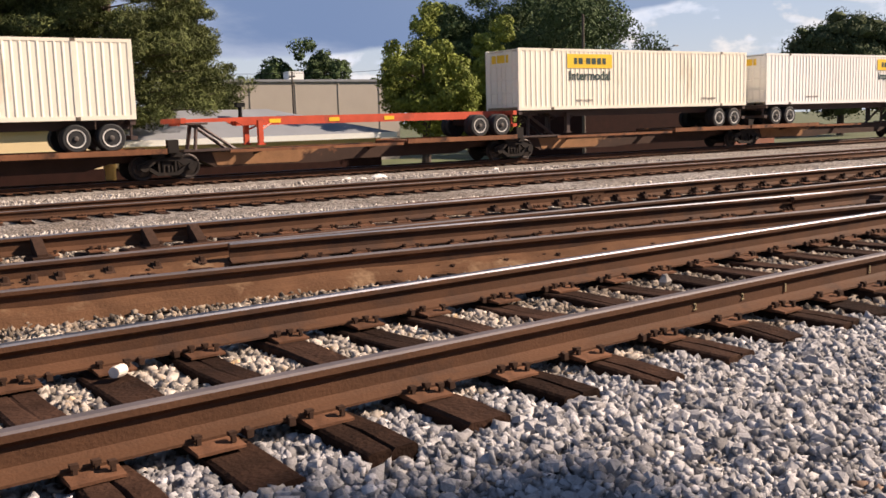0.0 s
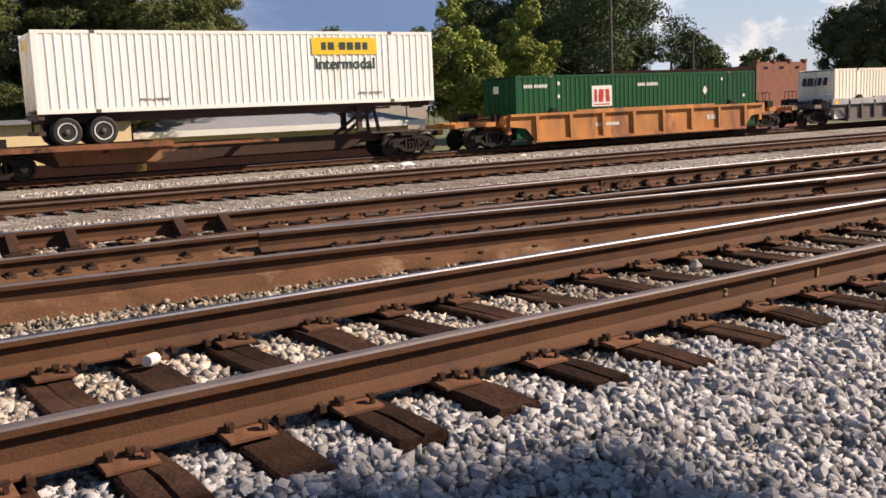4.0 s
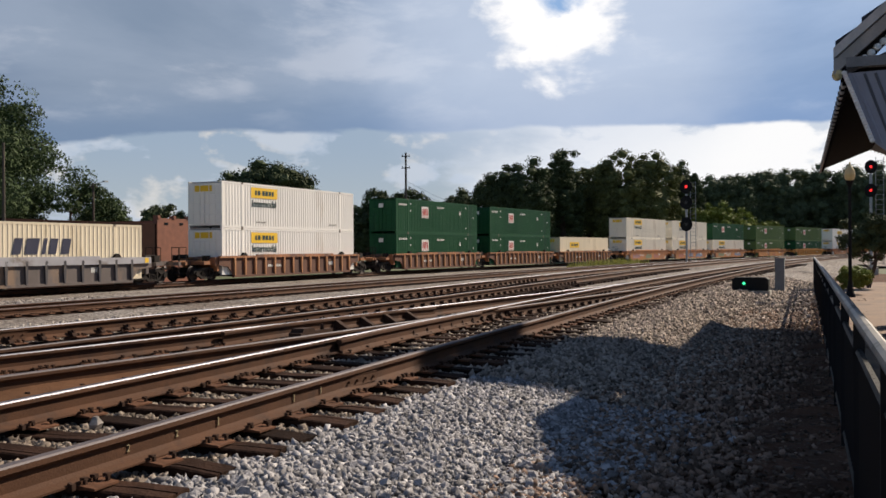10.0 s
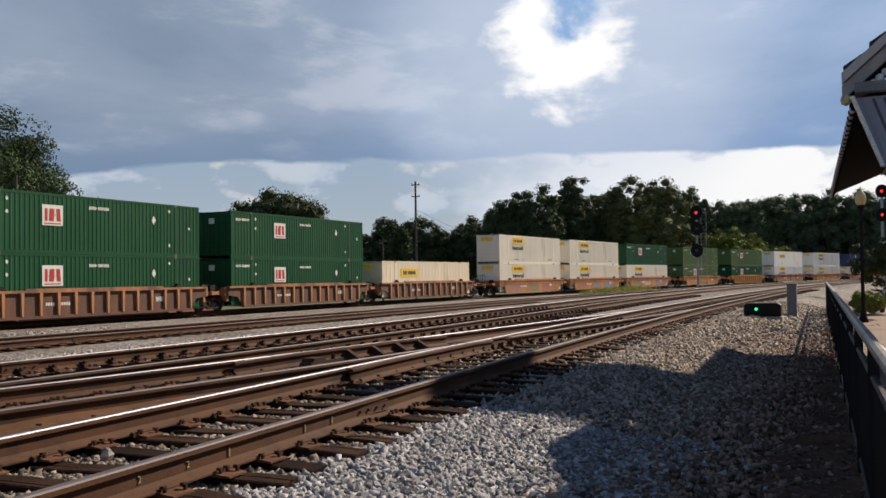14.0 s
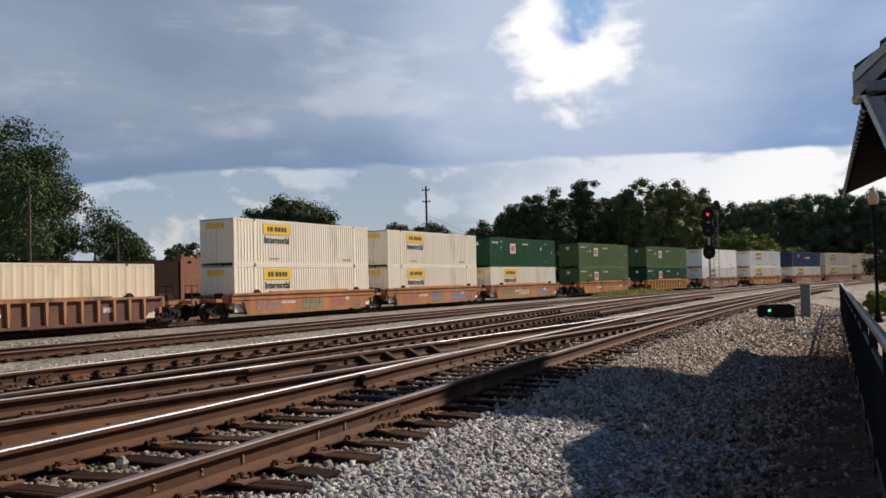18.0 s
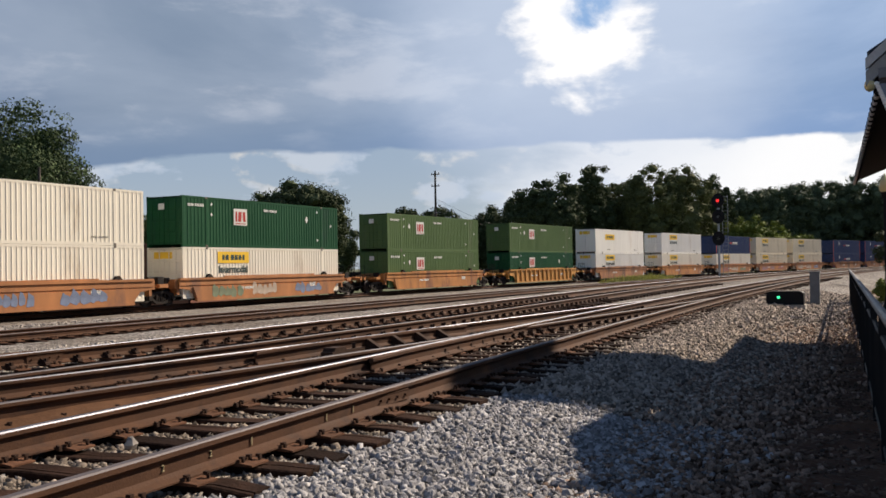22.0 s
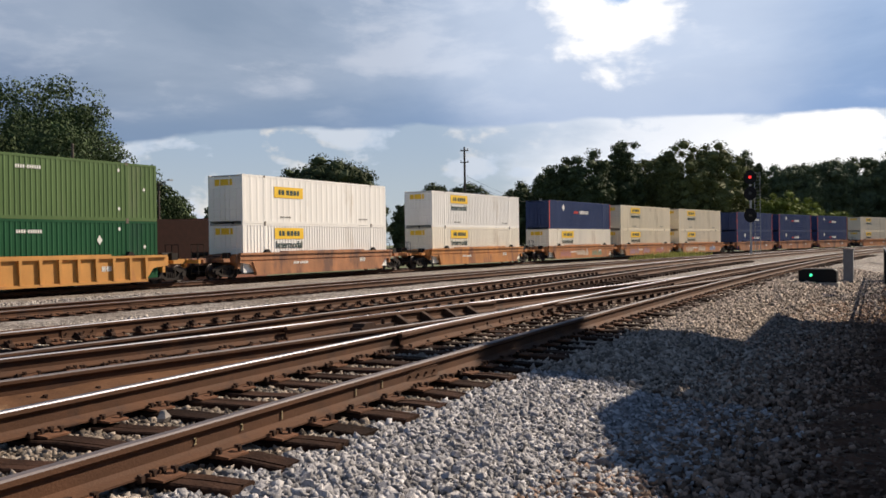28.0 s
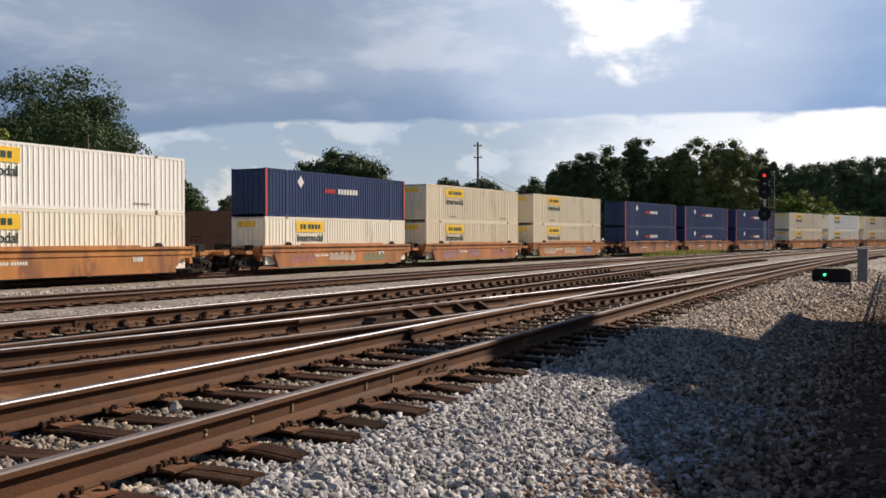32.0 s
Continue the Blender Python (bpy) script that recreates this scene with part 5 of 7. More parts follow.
def broad_tree(seed, x, y, z, height, radius, mat, label, clumps=70, per=70, size=0.28, low=0.25, dome=False, kind_name="broadleaf_tree", solid=False):
    """A broadleaf tree. dome: one even rounded head; else several lobes. solid: dense masses of foliage under the leaves."""
    rng = random.Random(seed)
    nr = np.random.RandomState(seed)
    top = empty(kind_name, label, "tree" if kind_name != "shrub" else "shrub")
    bm = bmesh.new()
    trunk_mesh(bm, rng, (x, y, z), height * 0.62, height * 0.03, 9, radius * 0.75)
    part("trunk", bm, BARK, top)
    cs, rs = [], []
    h0 = height * low
    mid, semi = (height + h0) / 2, (height - h0) / 2
    if dome:
        lobes = [(0, 0, mid, radius, semi)] * 3
        for k in range(6):
            a = rng.uniform(0, 6.283)
            lobes.append((math.cos(a) * radius * 0.45, math.sin(a) * radius * 0.45, mid + semi * rng.uniform(-0.1, 0.25), radius * 0.55, semi * 0.66))
    else:
        lobes = [(0, 0, mid + 0.1 * semi, radius * 0.72, semi * 0.9)]
        for k in range(6):
            a = rng.uniform(0, 6.283)
            q = rng.uniform(0.35, 0.6)
            lobes.append((math.cos(a) * radius * q, math.sin(a) * radius * q, mid + semi * rng.uniform(-0.45, 0.35), radius * rng.uniform(0.36, 0.5), semi * rng.uniform(0.4, 0.6)))
    small = radius * (0.22 if solid else 0.17)
    for i in range(clumps):
        lx, ly, lz, lr, lh = rng.choice(lobes)
        d = Vector((rng.gauss(0, 1), rng.gauss(0, 1), rng.gauss(0, 1))).normalized() * rng.uniform(0.72, 1.0)
        cr = small * rng.uniform(0.6, 1.3)
        c = Vector((lx + d.x * max(0.1, lr - cr), ly + d.y * max(0.1, lr - cr), lz + d.z * max(0.1, 1.06 * lh - 0.6 * cr)))
        cs.append((x + c.x, y + c.y, z + min(max(c.z, h0 * 0.9), height - 0.45 * cr)))
        rs.append(cr)
    V, F = leaf_cloud(nr, cs, rs, per, size, loose=0.9 if solid else 0.5)
    if solid:
        V2, F2 = lump_cloud(nr, cs, [q * 0.6 for q in rs])
        # one large mass fills the middle of each lobe
        V3, F3 = lump_cloud(nr, [(x + q[0], y + q[1], z + q[2]) for q in lobes], [min(q[3], q[4]) * 0.5 for q in lobes], 1.0)
        F = np.concatenate([F, F2 + len(V), F3 + len(V) + len(V2)])
        V = np.concatenate([V, V2, V3])
    part("crown", raw("crown", V, F, mat), None, top)
    return top


def pine_tree(seed, x, y, z, height, radius, label):
    """A tall loblolly pine: bare trunk low down, open boughs that end in needle tufts."""
    rng = random.Random(seed)
    nr = np.random.RandomState(seed)
    top = empty("pine_tree", label, "tree")
    bm = bmesh.new()
    rod(bm, (x, y, z), (x + 0.2, y, z + height * 0.5), 0.28, 0.2)
    rod(bm, (x + 0.2, y, z + height * 0.5), (x, y, z + height), 0.2, 0.04)
    cs, rs = [], []
    h = height * 0.14
    while h < height * 0.99:
        f = h / height
        reach = radius * (1.0 - 0.72 * max(0, f - 0.35) / 0.65) * (0.75 + 0.25 * min(1, f / 0.3))
        for k in range(5):
            a = rng.uniform(0, 6.283)
            R = reach * rng.uniform(0.4, 1.1)
            e = Vector((x + math.cos(a) * R, y + math.sin(a) * R, z + h + R * rng.uniform(-0.12, 0.2)))
            s = Vector((x, y, z + h))
            rod(bm, s, e, 0.055, 0.015, 5)
            for g in (0.45, 0.66, 0.85, 1.0):
                p = s.lerp(e, g)
                w = 0.25 + 0.35 * g
                cs.append((p.x + rng.uniform(-w, w), p.y + rng.uniform(-w, w), p.z + rng.uniform(-0.15, 0.4)))
                rs.append(rng.uniform(0.5, 1.1) * (1.15 - 0.4 * f))
        h += height * rng.uniform(0.024, 0.04)
    part("trunk", bm, BARK, top)
    V, F = leaf_cloud(nr, cs, rs, 250, 0.21, 0.55, 0.14, 1.2)
    part("crown", raw("crown", V, F, NEEDLE), None, top)
    return top


def at_bearing(deg, y):
    return math.tan(radians(deg)) * y, y


def build_trees():
    pine_tree(1, *at_bearing(14.5, 52), -1.4, 21.0, 6.0, "tall dark green pine with drooping boughs")
    pine_tree(2, *at_bearing(9.0, 54), -1.4, 19.0, 5.8, "tall dark green pine beside the yard")
    pine_tree(3, *at_bearing(4.0, 57), -1.4, 18.5, 5.6, "tall dark green pine at the edge of the grove")
    pine_tree(5, *at_bearing(12.0, 62), -1.4, 20.0, 6.0, "tall dark green pine within the grove")
    pine_tree(4, *at_bearing(18.6, 60), -1.4, 12.5, 3.6, "younger pine at the edge of the grove")
    broad_tree(11, *at_bearing(32.4, 50), -1.4, 10.9, 4.4, LEAF_LIGHT, "small yellow-green shade tree behind the train", 260, 230, 0.12, low=0.14)
    broad_tree(12, *at_bearing(37.0, 52), -1.4, 10.4, 3.4, LEAF_LIGHT, "small yellow-green shade tree behind the train", 190, 230, 0.12, low=0.14)
    broad_tree(13, *at_bearing(40.5, 78), -1.4, 20.8, 12.2, LEAF_MID, "large dark green oak behind smaller trees", 430, 200, 0.18, low=0.14)
    broad_tree(14, *at_bearing(35.2, 82), -1.4, 18.0, 7.4, LEAF_MID, "dark green oak among other trees", 230, 200, 0.18, low=0.15)
    broad_tree(15, *at_bearing(45.0, 84), -1.4, 13.2, 8.6, LEAF_MID, "low spreading green tree behind the yard", 210, 190, 0.18, low=0.05)
    broad_tree(16, *at_bearing(25.4, 118), -1.4, 16.4, 7.2, LEAF_MID, "dark green tree behind the beige warehouse", 190, 140, 0.26, low=0.1)
    broad_tree(17, *at_bearing(22.0, 125), -1.4, 11.0, 5.4, LEAF_MID, "dark green tree behind the beige warehouse", 100, 120, 0.26, low=0.1)
    broad_tree(22, *at_bearing(28.9, 120), -1.4, 10.4, 4.6, LEAF_MID, "dark green tree behind the beige warehouse", 90, 120, 0.26, low=0.1)
    broad_tree(18, *at_bearing(55.9, 77), -1.4, 16.5, 9.2, LEAF_DARK, "dark round-headed oak behind the train", 330, 150, 0.2, low=0.08, dome=True, solid=True)
    broad_tree(20, *at_bearing(50.2, 86), -1.4, 10.0, 5.2, LEAF_DARK, "dark green tree behind the brick building", 110, 120, 0.24, low=0.05, solid=True)
    broad_tree(21, *at_bearing(59.0, 84), -1.4, 11.4, 4.6, LEAF_DARK, "dark green tree behind the train", 110, 110, 0.24, low=0.05, solid=True)
    # the wood beyond the bend
    for i, (b, r, h, rad) in enumerate(((60.9, 200, 8.6, 5), (62.7, 205, 12.2, 6), (64.9, 225, 13.6, 8), (67.6, 225, 13.8, 8), (69.6, 215, 16.6, 7), (71.4, 215, 20.6, 8), (73.7, 228, 23.6, 6.5), (75.3, 240, 20.5, 8), (77.1, 235, 23.0, 9.5), (79.0, 240, 23.4, 9.5), (80.6, 262, 23.4, 6.5),
                                       (82.1, 290, 20.5, 10), (83.3, 290, 22.4, 10), (84.9, 300, 23.0, 11), (86.6, 305, 23.6, 11), (88.2, 310, 24.6, 11), (90.0, 310, 25, 12), (91.8, 300, 25, 12), (94, 300, 25, 12))):
        x, y = r * math.sin(radians(b)), r * math.cos(radians(b))
        # the last trees get the leaf colour paled for haze
        broad_tree(40 + i, x, y, -1.4, h + 4.0, rad, LEAF_OLIVE if i in (7, 8, 9) else (LEAF_FAR if i > 10 else LEAF_DARK), "dark green tree of the wood beyond the bend", 240, 110, 0.29, low=0.02, dome=True, solid=True)
    for i, b in enumerate((64.5, 67.5, 70.5, 73.0, 75.5, 78.0, 80.5, 82.8)):
        x, y = 262 * math.sin(radians(b)), 262 * math.cos(radians(b))
        broad_tree(110 + i, x, y, -1.4, 11.5, 8.5, LEAF_DARK, "low dark tree at the back of the wood", 80, 80, 0.36, low=0.0, dome=True, solid=True)
    for i, (b, r, h, rad) in enumerate(((84.0, 262, 12.5, 6.5), (85.2, 262, 10.0, 6), (83.0, 258, 13.8, 6), (82.0, 258, 14.6, 5.5))):
        x, y = r * math.sin(radians(b)), r * math.cos(radians(b))
        broad_tree(70 + i, x, y, -1.4, h + 1.4, rad, LEAF_LIGHT, "low sunlit yellow-green tree before the wood", 90, 90, 0.28, low=0.0, dome=True, solid=True)


build_trees()

# tall grass beside the far track
def grass_patch():
    nr = np.random.RandomState(4)
    V, F = [], []
    for i in range(3600):
        u = 103 + 22 * (nr.rand() + nr.rand()) / 2
        w = 4.2 + 3.5 * nr.rand() ** 1.3
        x, y, ph = line(u, w)
        z = float(bed(x, y)) - 0.02
        h = nr.uniform(0.25, 1.0) * (0.55 + 0.45 * math.sin(u * 0.9) ** 2)
        a = nr.uniform(0, 6.28)
        dx, dy = math.cos(a) * 0.06, math.sin(a) * 0.06
        lx, ly = nr.normal(0, 0.15), nr.normal(0, 0.15)
        k = len(V)
        V += [(x - dx, y - dy, z), (x + dx, y + dy, z), (x + lx, y + ly, z + h)]
        F.append((k, k + 1, k + 2))
    tagged(new("tall_grass", raw("tall_grass", V, F, GRASS)), "sunlit yellow-green tall grass beside the far track", "grass", kind="stuff")


grass_patch()


# ---- buildings ----
def window(parent, x, y, z, w, h, facing=-1):
    bm = bmesh.new()
    box(bm, x - w / 2 - 0.06, x + w / 2 + 0.06, y + facing * 0.05 - 0.03, y + facing * 0.05 + 0.03, z - 0.06, z + h + 0.06)
    o = part("window", bm, WHITELET, parent)
    bm = bmesh.new()
    box(bm, x - w / 2, x + w / 2, y + facing * 0.09 - 0.008, y + facing * 0.09 + 0.008, z, z + h)
    part("pane", bm, GLASS, o)


def warehouse():
    top = empty("warehouse", "long beige metal-sided warehouse with flat roof", "building")
    x0, x1, y0, y1, z1 = 29.0, 45.5, 76.0, 100.0, 5.6
    for a, b, c, d in ((x0, x1, y0, y0 + 0.3), (x0, x1, y1 - 0.3, y1), (x0, x0 + 0.3, y0 + 0.3, y1 - 0.3), (x1 - 0.3, x1, y0 + 0.3, y1 - 0.3)):
        bm = bmesh.new()
        box(bm, a, b, c, d, -1.6, z1)
        part("wall", bm, BEIGE, top)
    bm = bmesh.new()
    box(bm, x0 - 0.15, x1 + 0.15, y0 - 0.15, y1 + 0.15, z1 + 0.01, z1 + 0.2)
    part("roof", bm, ROOFGREY, top)
    for k in range(4):
        bm = bmesh.new()
        x = x0 + (k + 0.5) * (x1 - x0) / 4
        box(bm, x - 0.04, x + 0.04, y0 - 0.06, y0 - 0.005, -1.4, z1 - 0.02)
        part("downpipe", bm, BEIGE, top)
    bm = bmesh.new()
    box(bm, 35.6, 37.0, 78, 79.2, z1 + 0.21, z1 + 1.0)
    part("roof_unit", bm, WHITELET, top, "pale rooftop air conditioner")


def hip_building():
    top = empty("low_building", "low tan building with a grey hip roof and white fascia", "building")
    x0, x1, y0, y1 = 13.0, 28.5, 50.0, 60.0
    for a, b, c, d in ((x0, x1, y0, y0 + 0.25), (x0, x1, y1 - 0.25, y1), (x0, x0 + 0.25, y0 + 0.25, y1 - 0.25), (x1 - 0.25, x1, y0 + 0.25, y1 - 0.25)):
        bm = bmesh.new()
        box(bm, a, b, c, d, -1.6, 1.3)
        part("wall", bm, TAN, top)
    # dark strip over the wall foot, standing in for shade under the cars
    bm = bmesh.new()
    box(bm, x0 - 0.04, x1 + 0.04, y0 - 0.06, y0 - 0.01, -1.6, 0.0)
    part("shade_band", bm, DARKBRICK, top, "dark band standing in for shade at the wall foot")
    bm = bmesh.new()
    v = [bm.verts.new(p) for p in ((x0 - 0.7, y0 - 0.7, 1.35), (x1 + 0.7, y0 - 0.7, 1.35), (x1 + 0.7, y1 + 0.7, 1.35), (x0 - 0.7, y1 + 0.7, 1.35), (x0 + 5, 55, 2.95), (x1 - 5, 55, 2.95))]
    for f in ((0, 1, 5, 4), (1, 2, 5), (2, 3, 4, 5), (3, 0, 4), (3, 2, 1, 0)):
        bm.faces.new([v[i] for i in f])
    part("roof", bm, ROOFGREY, top)
    bm = bmesh.new()
    box(bm, x0 - 0.75, x1 + 0.75, y0 - 0.78, y0 - 0.71, 1.05, 1.36)
    part("fascia", bm, WHITELET, top)
    bm = bmesh.new()
    rod(bm, (21.0, 53, 2.2), (21.0, 53, 3.05), 0.12)
    box(bm, 20.75, 21.25, 52.8, 53.2, 3.05, 3.3)
    part("roof_vent", bm, BLACKMETAL, top)


def cream_building():
    top = empty("low_building", "cream-walled single-storey building behind the tracks", "building")
    for a, b, c, d in ((-6, 11.6, 47, 47.25), (-6, 11.6, 54, 54.25), (-6, -5.75, 47.25, 54), (11.35, 11.6, 47.25, 54)):
        bm = bmesh.new()
        box(bm, a, b, c, d, -1.6, 2.0)
        part("wall", bm, CREAMWALL, top)
    # wall foot blacked out as the shade seen beneath the train
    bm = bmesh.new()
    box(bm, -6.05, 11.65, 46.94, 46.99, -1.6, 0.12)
    part("shade_band", bm, DARKBRICK, top, "dark band standing in for shade at the wall foot")
    bm = bmesh.new()
    box(bm, -6.3, 11.9, 46.7, 54.5, 2.01, 2.22)
    part("roof", bm, ROOFGREY, top)


def brick_building():
    top = empty("brick_building", "dark brick commercial building with a stepped parapet", "building")
    for a, b, c, d in ((53.5, 71.0, 60, 60.35), (53.5, 78, 74.65, 75), (53.5, 53.85, 60.35, 74.65)):
        bm = bmesh.new()
        box(bm, a, b, c, d, -1.6, 4.4)
        part("wall", bm, DARKBRICK, top)
    bm = bmesh.new()
    box(bm, 53.9, 77.6, 60.4, 74.6, 4.0, 4.15)
    part("roof", bm, ROOFGREY, top)
    bm = bmesh.new()
    box(bm, 71.0, 78.0, 59.9, 60.35, -1.6, 4.9)
    box(bm, 77.65, 78.0, 60.35, 74.65, -1.6, 4.9)
    for x in (71.15, 73.4, 75.6, 77.8):
        box(bm, x - 0.18, x + 0.18, 59.8, 60.36, 4.9, 5.15)
    part("front_wall", bm, BRICK, top, "lighter red brick front with parapet piers")
    for k in range(3):
        bm = bmesh.new()
        box(bm, 72.0 + k * 2.2, 72.5 + k * 2.2, 59.86, 59.895, 4.3, 4.5)
        part("vent_opening", bm, GLASS, top)


warehouse()
hip_building()
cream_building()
brick_building()


def utility_pole(x, y, z, h, r, label, arms=1, lamp=False):
    top = empty("utility_pole", label, "pole")
    bm = bmesh.new()
    rod(bm, (x, y, z), (x, y, z + h), r, r * 0.65)
    part("post", bm, WOODPOLE, top)
    for k in range(arms):
        bm = bmesh.new()
        zz = z + h - 0.4 - 1.3 * k
        box(bm, x - 0.05, x + 0.05, y - 0.5, y + 0.5, zz - 0.05, zz + 0.05)
        o = part("crossarm", bm, WOODPOLE, top)
        for s in (-0.42, 0.42):
            bm = bmesh.new()
            rod(bm, (x, y + s, zz + 0.05), (x, y + s, zz + 0.22), 0.04, n=6)
            part("insulator", bm, GALV, o)
    if lamp:
        bm = bmesh.new()
        rod(bm, (x, y, z + h - 0.1), (x + 1.0, y - 0.6, z + h + 0.2), 0.04, n=6)
        box(bm, x + 0.8, x + 1.4, y - 0.8, y - 0.5, z + h + 0.15, z + h + 0.3)
        part("lamp_arm", bm, GALV, top)
    return top


utility_pole(*at_bearing(41.8, 55), -1.4, 10.9, 0.14, "thin grey utility pole behind the train", 0, False)
utility_pole(*at_bearing(46.4, 76), -1.4, 10.6, 0.16, "utility pole with a lamp arm", 1, True)
utility_pole(*at_bearing(64.3, 46), -1.4, 14.0, 0.17, "tall dark utility pole behind the train", 2)
utility_pole(*at_bearing(62.3, 62), -1.4, 8.8, 0.15, "short dark utility pole", 1)
utility_pole(*at_bearing(24.7, 70), -1.4, 7.5, 0.11, "thin pale utility pole before the warehouse", 1)


def wire(a, b, sag, label):
    bm = bmesh.new()
    a, b = Vector(a), Vector(b)
    pts = [a.lerp(b, i / 12) - Vector((0, 0, sag * 4 * (i / 12) * (1 - i / 12))) for i in range(13)]
    rings = [[bm.verts.new(p + Vector((0, dy, dz))) for dy, dz in ((-0.015, 0), (0, 0.015), (0.015, 0), (0, -0.015))] for p in pts]
    for p, q in zip(rings, rings[1:]):
        for i in range(4):
            bm.faces.new((p[i], p[(i + 1) % 4], q[(i + 1) % 4], q[i]))
    tagged(part("overhead_wire", bm, BLACKMETAL), label, "wire")


pa, pb = at_bearing(41.8, 55), at_bearing(24.7, 70)
wire((pa[0], pa[1], 9.2), (pb[0], pb[1], 6.0), 1.2, "thin overhead wire between poles")
wire((pb[0], pb[1], 6.0), (8.0, 72, 8.5), 0.9, "thin overhead wire between poles")
pc, pd = at_bearing(64.3, 46), at_bearing(72.0, 46)
for dz in (0, 0.5):
    wire((pc[0], pc[1], 9.0 + dz), (pd[0], pd[1], 5.0 + dz), 1.0, "thin overhead wire sloping from the tall pole")


# ---- signals and trackside things ----
def signal(x, y, z, heads, label, lit, h, size=1.0):
    top = empty("railway_signal", label, "signal")
    bm = bmesh.new()
    box(bm, x - 0.4, x + 0.4, y - 0.4, y + 0.4, z - 0.25, z + 0.25)
    part("base", bm, CONCRETE, top)
    bm = bmesh.new()
    rod(bm, (x, y, z + 0.2), (x, y, z + h), 0.09, n=10)
    part("mast", bm, GALV, top)
    bm = bmesh.new()
    for s in (-0.22, 0.22):
        rod(bm, (x + 0.35, y + s - 0.5, z + 0.3), (x + 0.35, y + s - 0.5, z + h + 0.2), 0.022, n=6)
    k = z + 0.5
    while k < z + h + 0.1:
        rod(bm, (x + 0.35, y - 0.72, k), (x + 0.35, y - 0.28, k), 0.014, n=5)
        k += 0.3
    part("ladder", bm, GALV, top)
    for i, dz in enumerate(heads):
        zc = z + dz
        bm = bmesh.new()
        n = 20
        ring = [(y + 0.52 * size * math.cos(a), zc + 0.6 * size * math.sin(a)) for a in np.linspace(0, 2 * math.pi, n, endpoint=False)]
        slab(bm, ring, "x", x - 0.16, x - 0.12)
        box(bm, x - 0.12, x + 0.1, y - 0.17, y + 0.17, zc - 0.3, zc + 0.3)
        o = part("signal_head", bm, BLACKMETAL, top)
        bm = bmesh.new()
        lathe(bm, [(0.12 * size, x - 0.2), (0.12 * size, x - 0.17)], "x", 16, (0, y, zc))
        part("lens", bm, RED_GLOW if i in lit else LENS, o, "glowing red lens" if i in lit else "")
        bm = bmesh.new()
        for a in np.linspace(0, math.pi, 9):
            a2 = a + math.pi / 8
            p = [(x - 0.16, y + 0.17 * math.cos(q), zc + 0.17 * math.sin(q)) for q in (a, a2)]
            q = [(x - 0.45, y + 0.15 * math.cos(q), zc + 0.17 * math.sin(q)) for q in (a2, a)]
            bm.faces.new([bm.verts.new(v) for v in p + q])
        part("visor", bm, BLACKMETAL, o)
    return top


signal(83.0, 13.4, 0.35, (6.75, 5.4, 3.55), "three-headed railway signal with top light red on a ladder mast", (0,), 7.0)
signal(64.0, -0.75, 0.4, (6.4, 4.95), "railway signal with two red lights beside the depot", (0, 1), 6.8, 0.68)


def dwarf_signal():
    top = empty("dwarf_signal", "low black dwarf signal with a green light on the ballast", "signal")
    bm = bmesh.new()
    slab(bm, [(2.45, 0.6), (3.5, 0.6), (3.5, 0.94), (3.4, 1.0), (2.55, 1.0), (2.45, 0.94)], "x", 30.0, 30.55)
    part("case", bm, BLACKMETAL, top)
    bm = bmesh.new()
    lathe(bm, [(0.042, 29.96), (0.042, 30.01)], "x", 16, (0, 3.15, 0.82))
    part("lens", bm, GREEN_GLOW, top, "glowing green lens")
    bm = bmesh.new()
    box(bm, 29.9, 30.6, 2.4, 3.55, 0.28, 0.6)
    part("base", bm, CONCRETE, top)


dwarf_signal()


def relay_post():
    top = empty("grey_post", "short grey cabinet post beside the track", "post")
    bm = bmesh.new()
    slab(bm, [(33.85, 2.26), (34.15, 2.26), (34.15, 2.56), (33.85, 2.56)], "z", 0.4, 1.5)
    box(bm, 33.82, 34.18, 2.23, 2.59, 1.5, 1.54)
    part("case", bm, POSTGREY, top)
    bm = bmesh.new()
    box(bm, 33.6, 34.4, 1.95, 2.85, 0.28, 0.4)
    part("footing", bm, CONCRETE, top)


relay_post()


# ---- depot side: fence, platform, roof ----
def fence_y(x):
    return -0.09 + 0.046 * (x - 3.9)


def fence():
    top = empty("fence", "black metal platform fence with a grey pipe rail", "fence")
    a, b = 1.6, 40.0
    bm = bmesh.new()
    rod(bm, (a, fence_y(a), 1.5), (b, fence_y(b), 1.5), 0.035, n=10)
    part("top_rail", bm, PIPE, top, "worn grey pipe top rail")
    for z in (1.32, 0.5):
        bm = bmesh.new()
        rod(bm, (a, fence_y(a), z), (b, fence_y(b), z), 0.022, n=6)
        part("rail", bm, BLACKMETAL, top)
    me = bmesh.new()
    box(me, -0.03, 0.03, -0.03, 0.03, 0, 1.14)
    post = mesh_of("post", me, BLACKMETAL)
    me = bmesh.new()
    rod(me, (0, 0, 0.12), (0, 0, 0.98), 0.009, n=5)
    picket = mesh_of("picket", me, BLACKMETAL)
    x, i = a, 0
    while x < b:
        if i % 16 == 0:
            piece("post", post, top, (x, fence_y(x), 0.36))
        else:
            piece("picket", picket, top, (x, fence_y(x), 0.36))
        x += 0.13
        i += 1


fence()


def platform():
    bm = bmesh.new()
    slab(bm, [(-14, -16), (44, -16), (44, fence_y(44) - 0.12), (1.0, fence_y(1.0) - 0.14), (-0.9, -0.9), (-14, -0.9)], "z", 0.0, 0.42)
    tagged(part("platform", bm, PAVING), "tan brown paved station platform behind the fence", "platform", kind="structure")


platform()


